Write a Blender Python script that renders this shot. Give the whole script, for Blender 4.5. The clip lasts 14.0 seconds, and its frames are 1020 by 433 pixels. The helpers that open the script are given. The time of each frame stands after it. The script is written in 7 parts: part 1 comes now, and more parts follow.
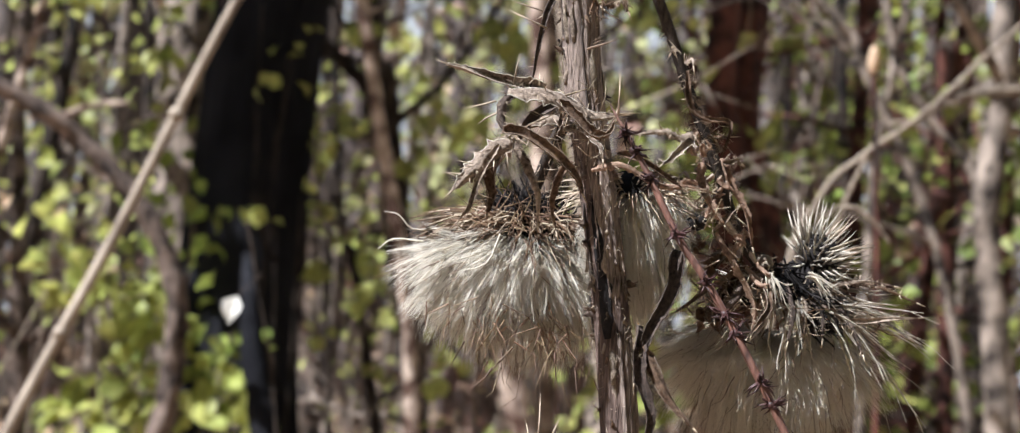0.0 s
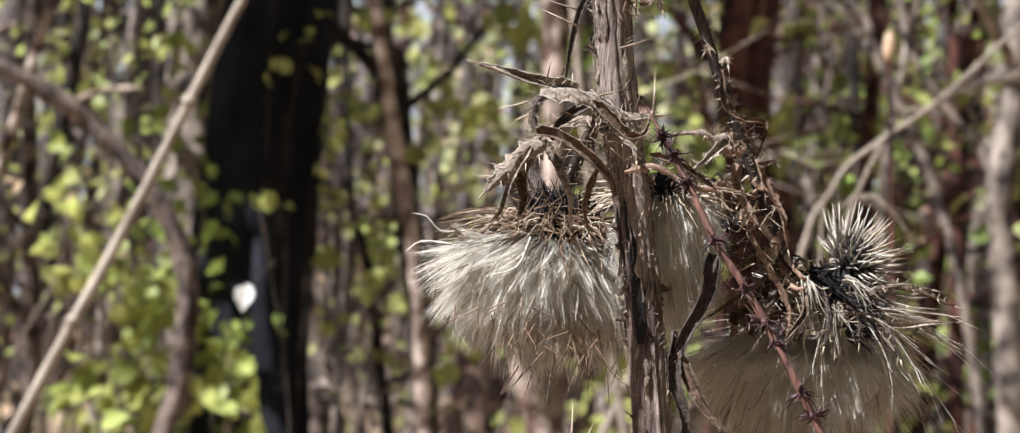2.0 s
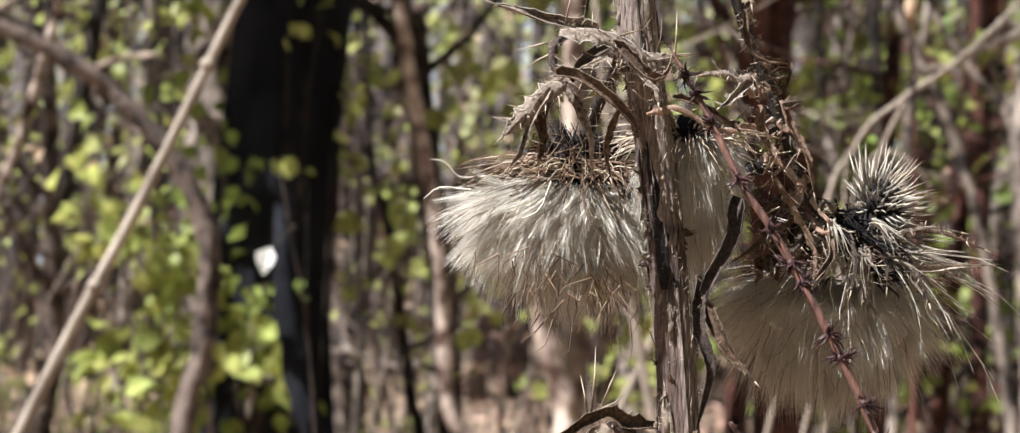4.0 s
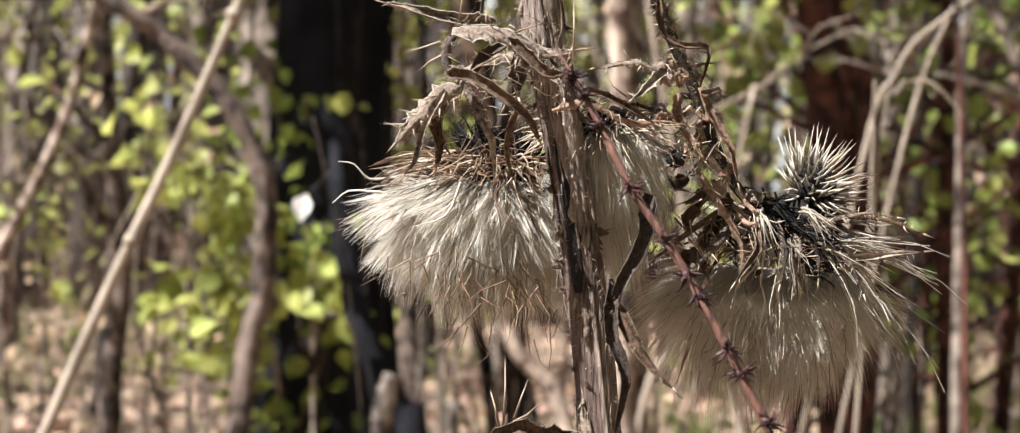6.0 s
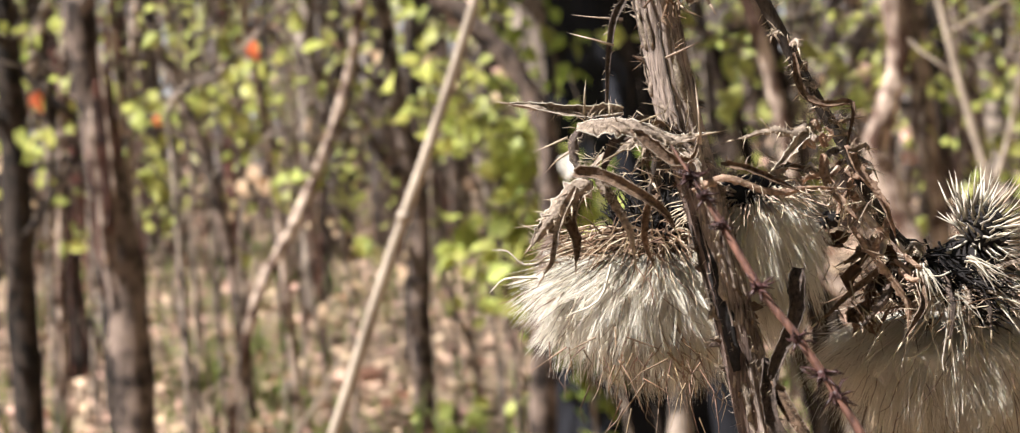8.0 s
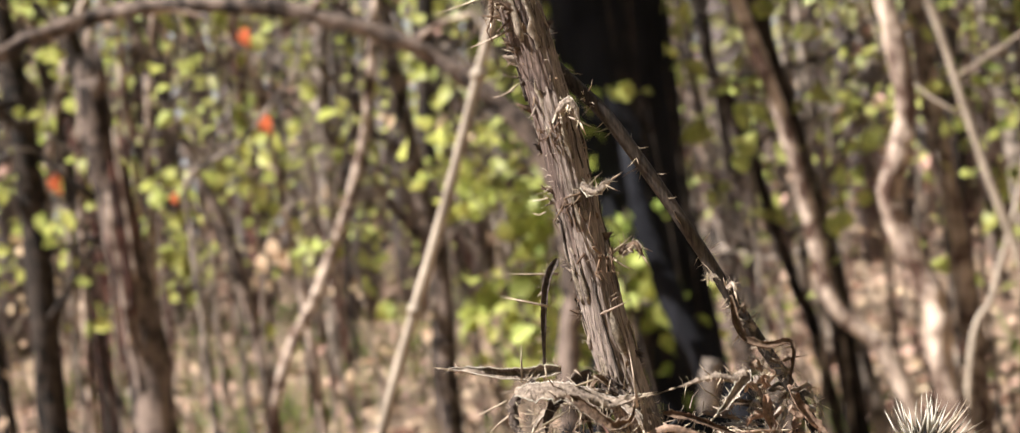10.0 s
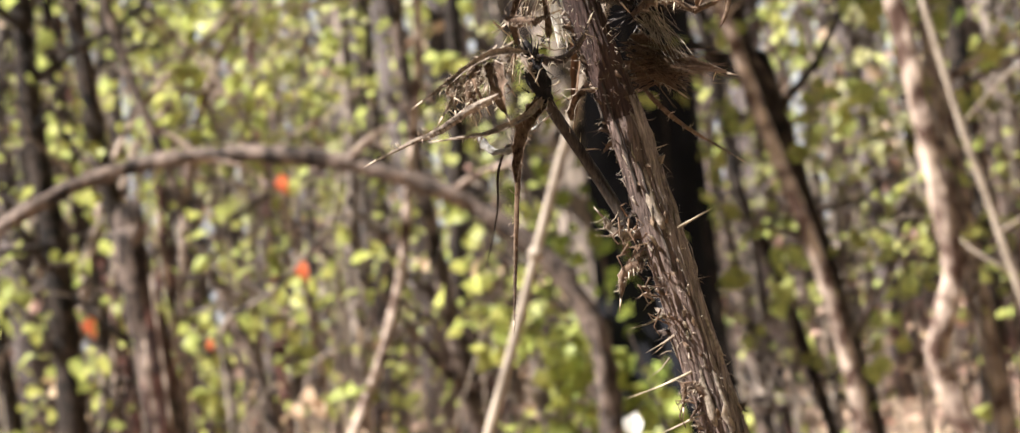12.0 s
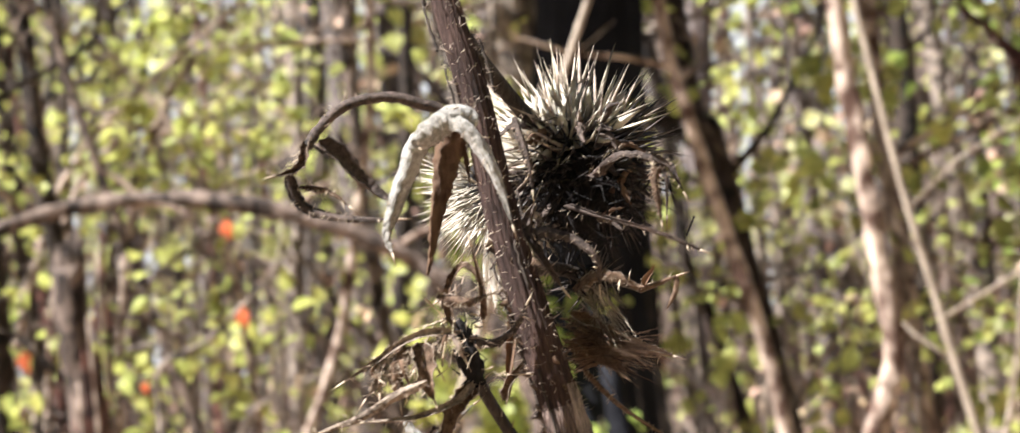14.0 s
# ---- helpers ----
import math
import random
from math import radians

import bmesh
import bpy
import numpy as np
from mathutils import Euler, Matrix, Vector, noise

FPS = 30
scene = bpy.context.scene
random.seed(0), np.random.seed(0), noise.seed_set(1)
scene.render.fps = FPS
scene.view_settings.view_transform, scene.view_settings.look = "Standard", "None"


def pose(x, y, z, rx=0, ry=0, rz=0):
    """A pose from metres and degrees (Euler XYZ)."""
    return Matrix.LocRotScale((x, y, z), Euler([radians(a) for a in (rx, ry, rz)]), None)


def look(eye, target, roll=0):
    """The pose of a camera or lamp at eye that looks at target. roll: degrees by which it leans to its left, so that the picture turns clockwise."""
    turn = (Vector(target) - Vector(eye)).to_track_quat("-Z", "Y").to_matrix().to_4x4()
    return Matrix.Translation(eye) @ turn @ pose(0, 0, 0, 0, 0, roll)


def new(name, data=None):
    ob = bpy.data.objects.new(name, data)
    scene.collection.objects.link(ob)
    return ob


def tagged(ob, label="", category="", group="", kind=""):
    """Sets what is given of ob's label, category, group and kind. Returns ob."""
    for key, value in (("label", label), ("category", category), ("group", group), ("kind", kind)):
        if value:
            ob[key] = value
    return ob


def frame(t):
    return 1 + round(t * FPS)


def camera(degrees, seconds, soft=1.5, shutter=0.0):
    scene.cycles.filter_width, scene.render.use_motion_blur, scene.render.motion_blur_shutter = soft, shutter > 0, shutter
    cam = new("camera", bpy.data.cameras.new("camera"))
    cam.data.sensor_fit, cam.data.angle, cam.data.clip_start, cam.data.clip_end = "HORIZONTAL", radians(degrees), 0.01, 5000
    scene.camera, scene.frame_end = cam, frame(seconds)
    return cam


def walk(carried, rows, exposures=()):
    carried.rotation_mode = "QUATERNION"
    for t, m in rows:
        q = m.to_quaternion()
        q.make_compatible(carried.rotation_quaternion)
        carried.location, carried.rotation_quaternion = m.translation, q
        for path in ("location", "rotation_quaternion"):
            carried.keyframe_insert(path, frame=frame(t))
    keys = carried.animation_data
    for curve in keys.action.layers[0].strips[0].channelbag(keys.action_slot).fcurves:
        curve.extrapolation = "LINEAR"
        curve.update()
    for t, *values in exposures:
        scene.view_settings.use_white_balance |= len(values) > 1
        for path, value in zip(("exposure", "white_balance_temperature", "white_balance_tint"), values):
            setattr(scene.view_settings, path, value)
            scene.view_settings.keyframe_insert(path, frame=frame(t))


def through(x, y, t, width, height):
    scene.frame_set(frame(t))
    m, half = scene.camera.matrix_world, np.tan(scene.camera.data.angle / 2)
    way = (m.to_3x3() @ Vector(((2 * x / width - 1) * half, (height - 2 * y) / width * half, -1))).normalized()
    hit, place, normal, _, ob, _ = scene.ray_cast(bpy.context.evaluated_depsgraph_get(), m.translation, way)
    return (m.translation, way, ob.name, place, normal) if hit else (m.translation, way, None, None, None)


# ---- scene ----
cam = camera(31.28, 14.0, soft=1.1, shutter=0.2)
cam.data.dof.use_dof = True
cam.data.dof.focus_distance = 0.272
cam.data.dof.aperture_fstop = 42.0

PATH = [
    (0, look((-0.0381, -0.2621, 0.9804), (0.1461, 1.7246, 1.1193), 5.26)),
    (0.5, look((-0.0394, -0.2589, 0.9823), (0.1478, 1.7281, 1.1107), 5.28)),
    (1, look((-0.0408, -0.2560, 0.9831), (0.1423, 1.7315, 1.1103), 5.40)),
    (1.5, look((-0.0411, -0.2567, 0.9830), (0.1381, 1.7314, 1.1072), 5.36)),
    (2, look((-0.0412, -0.2560, 0.9834), (0.1343, 1.7327, 1.1040), 5.31)),
    (2.2, look((-0.0424, -0.2552, 0.9851), (0.1274, 1.7337, 1.1098), 5.15)),
    (4.3, look((-0.0391, -0.2492, 0.9778), (0.1103, 1.7438, 1.0540), 4.64)),
    (4.5, look((-0.0374, -0.2478, 0.9763), (0.1067, 1.7456, 1.0508), 4.29)),
    (5, look((-0.0375, -0.2446, 0.9789), (0.0931, 1.7502, 1.0396), 3.74)),
    (5.5, look((-0.0340, -0.2426, 0.9878), (0.0734, 1.7540, 1.0322), 3.65)),
    (6, look((-0.0164, -0.2405, 0.9944), (0.0716, 1.7575, 0.9862), 2.73)),
    (6.5, look((-0.0126, -0.2399, 1.0019), (-0.0286, 1.7597, 0.9607), 1.34)),
    (7, look((0.0008, -0.2377, 1.0144), (-0.1322, 1.7562, 0.9308), -0.22)),
    (7.2, look((-0.0007, -0.2369, 1.0157), (-0.1909, 1.7521, 0.9281), -0.74)),
    (9.3, look((0.0199, -0.2375, 1.0338), (-0.2068, 1.7468, 0.9283), -5.60)),
    (9.5, look((0.0201, -0.2357, 1.0377), (-0.2182, 1.7486, 0.9622), -6.01)),
    (10, look((0.0202, -0.2355, 1.0486), (-0.2385, 1.7473, 1.0065), -6.25)),
    (10.5, look((0.0168, -0.2306, 1.0580), (-0.2612, 1.7499, 1.0476), -6.01)),
    (11, look((0.0116, -0.2279, 1.0644), (-0.2768, 1.7512, 1.0750), -6.37)),
    (11.5, look((0.0047, -0.2286, 1.0772), (-0.2852, 1.7494, 1.1359), -5.97)),
    (12, look((0.0003, -0.2306, 1.0869), (-0.2713, 1.7482, 1.1904), -6.28)),
    (12.5, look((-0.0020, -0.2242, 1.0922), (-0.2703, 1.7529, 1.2306), -6.27)),
    (13, look((-0.0063, -0.2147, 1.0998), (-0.2909, 1.7618, 1.2114), -4.70)),
    (13.5, look((-0.0034, -0.2157, 1.1118), (-0.2608, 1.7640, 1.2327), -4.13)),
    (14, look((0.0032, -0.2147, 1.1204), (-0.2060, 1.7691, 1.2654), -3.82)),
]

# ---- light ----
world = bpy.data.worlds.new("sky")
scene.world = world
world.use_nodes = True
wn = world.node_tree.nodes
sky = wn.new("ShaderNodeTexSky")
sky.sky_type = "NISHITA"
sky.sun_disc = False
sky.dust_density = 1.0
sky.sun_elevation = radians(51)
sky.sun_rotation = radians(-116.6)
wn["Background"].inputs["Strength"].default_value = 0.026
world.node_tree.links.new(sky.outputs[0], wn["Background"].inputs["Color"])
sun = new("sun", bpy.data.lights.new("sun", "SUN"))
sun.data.energy = 5.0
sun.data.angle = radians(0.53)
sun.data.color = (1.0, 0.985, 0.975)
sun.matrix_world = look((-5.5, -2.75, 8.6), (0, 0, 1))
scene.view_settings.exposure = 1.0

# ---- materials ----


def material(name, dark, light, scale=(1, 1, 1), grain=8.0, stain=2.0, rough=0.85, bump=0.4, depth=0.002,
             island=0.0, through=0.0, spec=0.25, mid=0.5, sheen=0.0, blotch=0.38, ramp_half=0.14):
    """Two-scale procedural surface: a stretched grain over broad stains, random per loose piece."""
    m = bpy.data.materials.new(name)
    m.use_nodes = True
    nt = m.node_tree
    n, ln = nt.nodes, nt.links
    bsdf, out = n["Principled BSDF"], n["Material Output"]
    tc = n.new("ShaderNodeTexCoord")
    mp = n.new("ShaderNodeMapping")
    mp.inputs["Scale"].default_value = scale
    ln.new(tc.outputs["Object"], mp.inputs["Vector"])
    fine = n.new("ShaderNodeTexNoise")
    fine.inputs["Scale"].default_value = grain
    fine.inputs["Detail"].default_value = 6.0
    fine.inputs["Roughness"].default_value = 0.65
    ln.new(mp.outputs[0], fine.inputs["Vector"])
    broad = n.new("ShaderNodeTexNoise")
    broad.inputs["Scale"].default_value = stain
    broad.inputs["Detail"].default_value = 3.0
    ln.new(tc.outputs["Object"], broad.inputs["Vector"])
    mix = n.new("ShaderNodeMath")
    mix.operation = "MULTIPLY_ADD"
    mix.inputs[1].default_value = 1.0 - blotch
    ln.new(fine.outputs["Fac"], mix.inputs[0])
    half = n.new("ShaderNodeMath")
    half.operation = "MULTIPLY"
    half.inputs[1].default_value = blotch
    ln.new(broad.outputs["Fac"], half.inputs[0])
    ln.new(half.outputs[0], mix.inputs[2])
    ramp = n.new("ShaderNodeValToRGB")
    ramp.color_ramp.elements[0].position = max(0.0, mid - ramp_half)
    ramp.color_ramp.elements[1].position = min(1.0, mid + ramp_half)
    ramp.color_ramp.elements[0].color = (*dark, 1)
    ramp.color_ramp.elements[1].color = (*light, 1)
    ln.new(mix.outputs[0], ramp.inputs["Fac"])
    colour = ramp.outputs["Color"]
    if island:
        geo = n.new("ShaderNodeNewGeometry")
        hsv = n.new("ShaderNodeHueSaturation")
        val = n.new("ShaderNodeMapRange")
        val.inputs["To Min"].default_value = 1.0 - island
        val.inputs["To Max"].default_value = 1.0 + island
        ln.new(geo.outputs["Random Per Island"], val.inputs["Value"])
        ln.new(val.outputs[0], hsv.inputs["Value"])
        hue = n.new("ShaderNodeMapRange")
        hue.inputs["To Min"].default_value = 0.5 - 0.05 * island
        hue.inputs["To Max"].default_value = 0.5 + 0.05 * island
        mul = n.new("ShaderNodeMath")
        mul.operation = "FRACT"
        seven = n.new("ShaderNodeMath")
        seven.operation = "MULTIPLY"
        seven.inputs[1].default_value = 7.13
        ln.new(geo.outputs["Random Per Island"], seven.inputs[0])
        ln.new(seven.outputs[0], mul.inputs[0])
        ln.new(mul.outputs[0], hue.inputs["Value"])
        ln.new(hue.outputs[0], hsv.inputs["Hue"])
        ln.new(colour, hsv.inputs["Color"])
        colour = hsv.outputs["Color"]
    ln.new(colour, bsdf.inputs["Base Color"])
    bsdf.inputs["Roughness"].default_value = rough
    bsdf.inputs["Specular IOR Level"].default_value = spec
    if sheen:
        bsdf.inputs["Sheen Weight"].default_value = sheen
    if bump:
        bp = n.new("ShaderNodeBump")
        bp.inputs["Strength"].default_value = bump
        bp.inputs["Distance"].default_value = depth
        ln.new(fine.outputs["Fac"], bp.inputs["Height"])
        ln.new(bp.outputs[0], bsdf.inputs["Normal"])
    if through:
        tr = n.new("ShaderNodeBsdfTranslucent")
        ln.new(colour, tr.inputs["Color"])
        ms = n.new("ShaderNodeMixShader")
        ms.inputs[0].default_value = through
        ln.new(bsdf.outputs[0], ms.inputs[1])
        ln.new(tr.outputs[0], ms.inputs[2])
        ln.new(ms.outputs[0], out.inputs["Surface"])
    return m


STEM = material("dry_thistle_stem", (0.034, 0.024, 0.019), (0.46, 0.36, 0.305), (1, 1, 0.06), 2600, 150, 0.85, 1.0, 0.0005)
# Red-brown stem, darkened in colour for the shade of the top leaves.
STEM_SHADED = material("shaded_brown_stem", (0.011, 0.006, 0.005), (0.098, 0.058, 0.047), (1, 1, 0.06), 2600, 150, 0.85, 1.0, 0.0005)
STEM_MID = material("grey_brown_stem", (0.02, 0.013, 0.011), (0.25, 0.175, 0.145), (1, 1, 0.06), 2600, 150, 0.85, 1.0, 0.0005)
STEM_DARK = material("weathered_dark_stem", (0.012, 0.009, 0.008), (0.095, 0.072, 0.057), (1, 1, 0.15), 2200, 120, 0.75, 0.7, 0.0005)
LEAF_PALE = material("dry_leaf_pale", (0.07, 0.048, 0.034), (0.52, 0.42, 0.325), (1, 1, 1), 1500, 160, 0.8, 0.7, 0.0006, 0.15, 0.22)
LEAF_BROWN = material("dry_leaf_brown", (0.03, 0.017, 0.011), (0.30, 0.20, 0.13), (1, 1, 1), 1500, 160, 0.75, 0.7, 0.0006, 0.15, 0.25)
LEAF_DARK = material("dry_leaf_dark", (0.016, 0.012, 0.010), (0.15, 0.11, 0.088), (1, 1, 1), 1500, 160, 0.7, 0.7, 0.0006, 0.15, 0.08)
LEAF_GREY = material("dry_leaf_woolly_grey", (0.13, 0.118, 0.10), (0.50, 0.47, 0.42), (1, 1, 1), 1300, 100, 0.95, 0.8, 0.0005, 0.1, 0.15, sheen=0.4)
LEAF_TAN = material("dry_leaf_tan", (0.17, 0.105, 0.068), (0.66, 0.47, 0.335), (1, 1, 1), 1500, 160, 0.8, 0.7, 0.0006, 0.2, 0.4)
LEAF_RUST = material("dry_leaf_rust", (0.08, 0.045, 0.028), (0.32, 0.205, 0.13), (1, 1, 0.3), 420, 90, 0.7, 0.6, 0.0005, 0.1, 0.45)
SPINE = material("straw_spine", (0.22, 0.16, 0.105), (0.66, 0.54, 0.41), (1, 1, 1), 500, 80, 0.6, 0.2, 0.0003, 0.3, 0.15)
SPINE_PALE = material("pale_bract", (0.36, 0.31, 0.24), (0.84, 0.78, 0.67), (1, 1, 1), 600, 90, 0.6, 0.3, 0.0003, 0.3, 0.25)
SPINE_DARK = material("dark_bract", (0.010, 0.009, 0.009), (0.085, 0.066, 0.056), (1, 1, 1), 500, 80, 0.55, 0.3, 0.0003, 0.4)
BRACT = material("brown_bract", (0.12, 0.09, 0.065), (0.70, 0.59, 0.47), (1, 1, 1), 600, 90, 0.65, 0.4, 0.0003, 0.45, 0.12)
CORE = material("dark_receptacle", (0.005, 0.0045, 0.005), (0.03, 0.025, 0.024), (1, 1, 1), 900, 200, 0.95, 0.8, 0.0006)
FLUFF = material("silky_pappus", (0.78, 0.73, 0.64), (0.96, 0.93, 0.86), (1, 1, 1), 700, 120, 0.6, 0.3, 0.0003, 0.10, 0.55, 0.3, sheen=0.9)
# Beiger, dimmer fluff for the soft lower head, its shade in the colour.
FLUFF_SHADED = material("shaded_pappus", (0.66, 0.60, 0.51), (0.90, 0.86, 0.775), (1, 1, 1), 700, 120, 0.6, 0.3, 0.0003, 0.10, 0.5, 0.3, sheen=0.3)
FILAMENT = material("brown_filament", (0.07, 0.045, 0.03), (0.28, 0.18, 0.11), (1, 1, 1), 500, 80, 0.6, 0.0, 0.0003, 0.4)
BRAMBLE = material("red_brown_bramble", (0.03, 0.013, 0.010), (0.21, 0.10, 0.072), (1, 1, 0.12), 1200, 150, 0.5, 0.6, 0.0003, spec=0.4)
PRICKLE = material("bramble_prickle", (0.012, 0.006, 0.006), (0.07, 0.03, 0.028), (1, 1, 1), 600, 150, 0.5, 0.2, 0.0002)
# Near-black bark: the deep shade on the broad trunk is in this colour.
BARK_BIG = material("shaded_furrowed_bark", (0.006, 0.006, 0.0075), (0.021, 0.021, 0.025), (1, 1, 0.18), 26, 5, 0.95, 1.0, 0.02, blotch=0.55, spec=0.1)
# Strong blotches mix bark mottle with sun and shade dapple put into colour.
BARK_GREY = material("grey_bark", (0.022, 0.016, 0.013), (0.33, 0.265, 0.215), (1, 1, 0.25), 40, 22, 0.85, 0.8, 0.008, blotch=0.6, ramp_half=0.085)
BARK_PALE = material("pale_smooth_bark", (0.075, 0.040, 0.028), (0.58, 0.455, 0.365), (1, 1, 0.35), 40, 22, 0.8, 0.6, 0.006, blotch=0.6, ramp_half=0.085, mid=0.515)
BARK_BROWN = material("brown_bark", (0.016, 0.011, 0.009), (0.21, 0.155, 0.125), (1, 1, 0.2), 40, 22, 0.88, 0.9, 0.01, blotch=0.6, ramp_half=0.085)
BARK_RED = material("reddish_bark", (0.016, 0.007, 0.006), (0.13, 0.050, 0.036), (1, 1, 0.2), 40, 22, 0.85, 0.9, 0.01, blotch=0.6, ramp_half=0.085)
BARK_DARK = material("dark_bark", (0.008, 0.006, 0.005), (0.055, 0.040, 0.031), (1, 1, 0.2), 40, 22, 0.9, 0.9, 0.01, blotch=0.6, ramp_half=0.085)
# Far bark is greyed in its colour to give distance haze.
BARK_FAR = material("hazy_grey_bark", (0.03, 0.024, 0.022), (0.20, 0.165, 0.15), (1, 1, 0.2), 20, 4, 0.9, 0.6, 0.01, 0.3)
STRAW = material("dry_straw", (0.14, 0.105, 0.078), (0.47, 0.385, 0.30), (1, 1, 0.1), 300, 20, 0.7, 0.5, 0.001)
GREEN = material("spring_leaf", (0.23, 0.26, 0.05), (0.65, 0.665, 0.22), (1, 1, 1), 40, 3, 0.5, 0.2, 0.002, 0.32, 0.5, 0.4)
# Far leaves are a paler spring leaf, with the haze painted in.
FAR_LEAF = material("hazy_spring_leaf", (0.40, 0.40, 0.16), (0.78, 0.76, 0.42), (1, 1, 1), 12, 0.4, 0.6, 0.2, 0.002, 0.3, 0.5, 0.3)
GREEN_DEEP = material("ivy_leaf", (0.11, 0.15, 0.025), (0.40, 0.46, 0.11), (1, 1, 1), 40, 3, 0.45, 0.2, 0.002, 0.4, 0.35, 0.4)
AUTUMN = material("orange_dead_leaf", (0.40, 0.09, 0.03), (0.75, 0.22, 0.07), (1, 1, 1), 60, 9, 0.6, 0.3, 0.002, 0.2, 0.4)
PEACH = material("pale_dead_leaf", (0.45, 0.30, 0.18), (0.80, 0.62, 0.42), (1, 1, 1), 60, 9, 0.6, 0.3, 0.002, 0.2, 0.35)
WHITE_LEAF = material("bleached_dead_leaf", (0.55, 0.52, 0.46), (0.88, 0.86, 0.80), (1, 1, 1), 150, 40, 0.6, 0.3, 0.001, 0.05, 0.3)
LITTER = material("fallen_leaf", (0.24, 0.14, 0.095), (0.68, 0.48, 0.35), (1, 1, 1), 30, 5, 0.7, 0.3, 0.003, 0.5, 0.15)
SOIL = material("woodland_soil", (0.10, 0.068, 0.045), (0.42, 0.30, 0.21), (1, 1, 1), 9, 0.6, 0.95, 1.0, 0.05)
GRASS = material("fresh_grass", (0.09, 0.13, 0.02), (0.30, 0.38, 0.09), (1, 1, 1), 20, 2, 0.6, 0.0, 0.002, 0.4, 0.4)

HAZE = bpy.data.materials.new("bright_hazy_sky")
HAZE.use_nodes = True
HAZE.node_tree.nodes["Principled BSDF"].inputs["Base Color"].default_value = (0.1, 0.11, 0.12, 1)
HAZE.node_tree.nodes["Principled BSDF"].inputs["Emission Color"].default_value = (0.92, 0.95, 1.0, 1)
HAZE.node_tree.nodes["Principled BSDF"].inputs["Emission Strength"].default_value = 0.26

# ---- mesh helpers ----


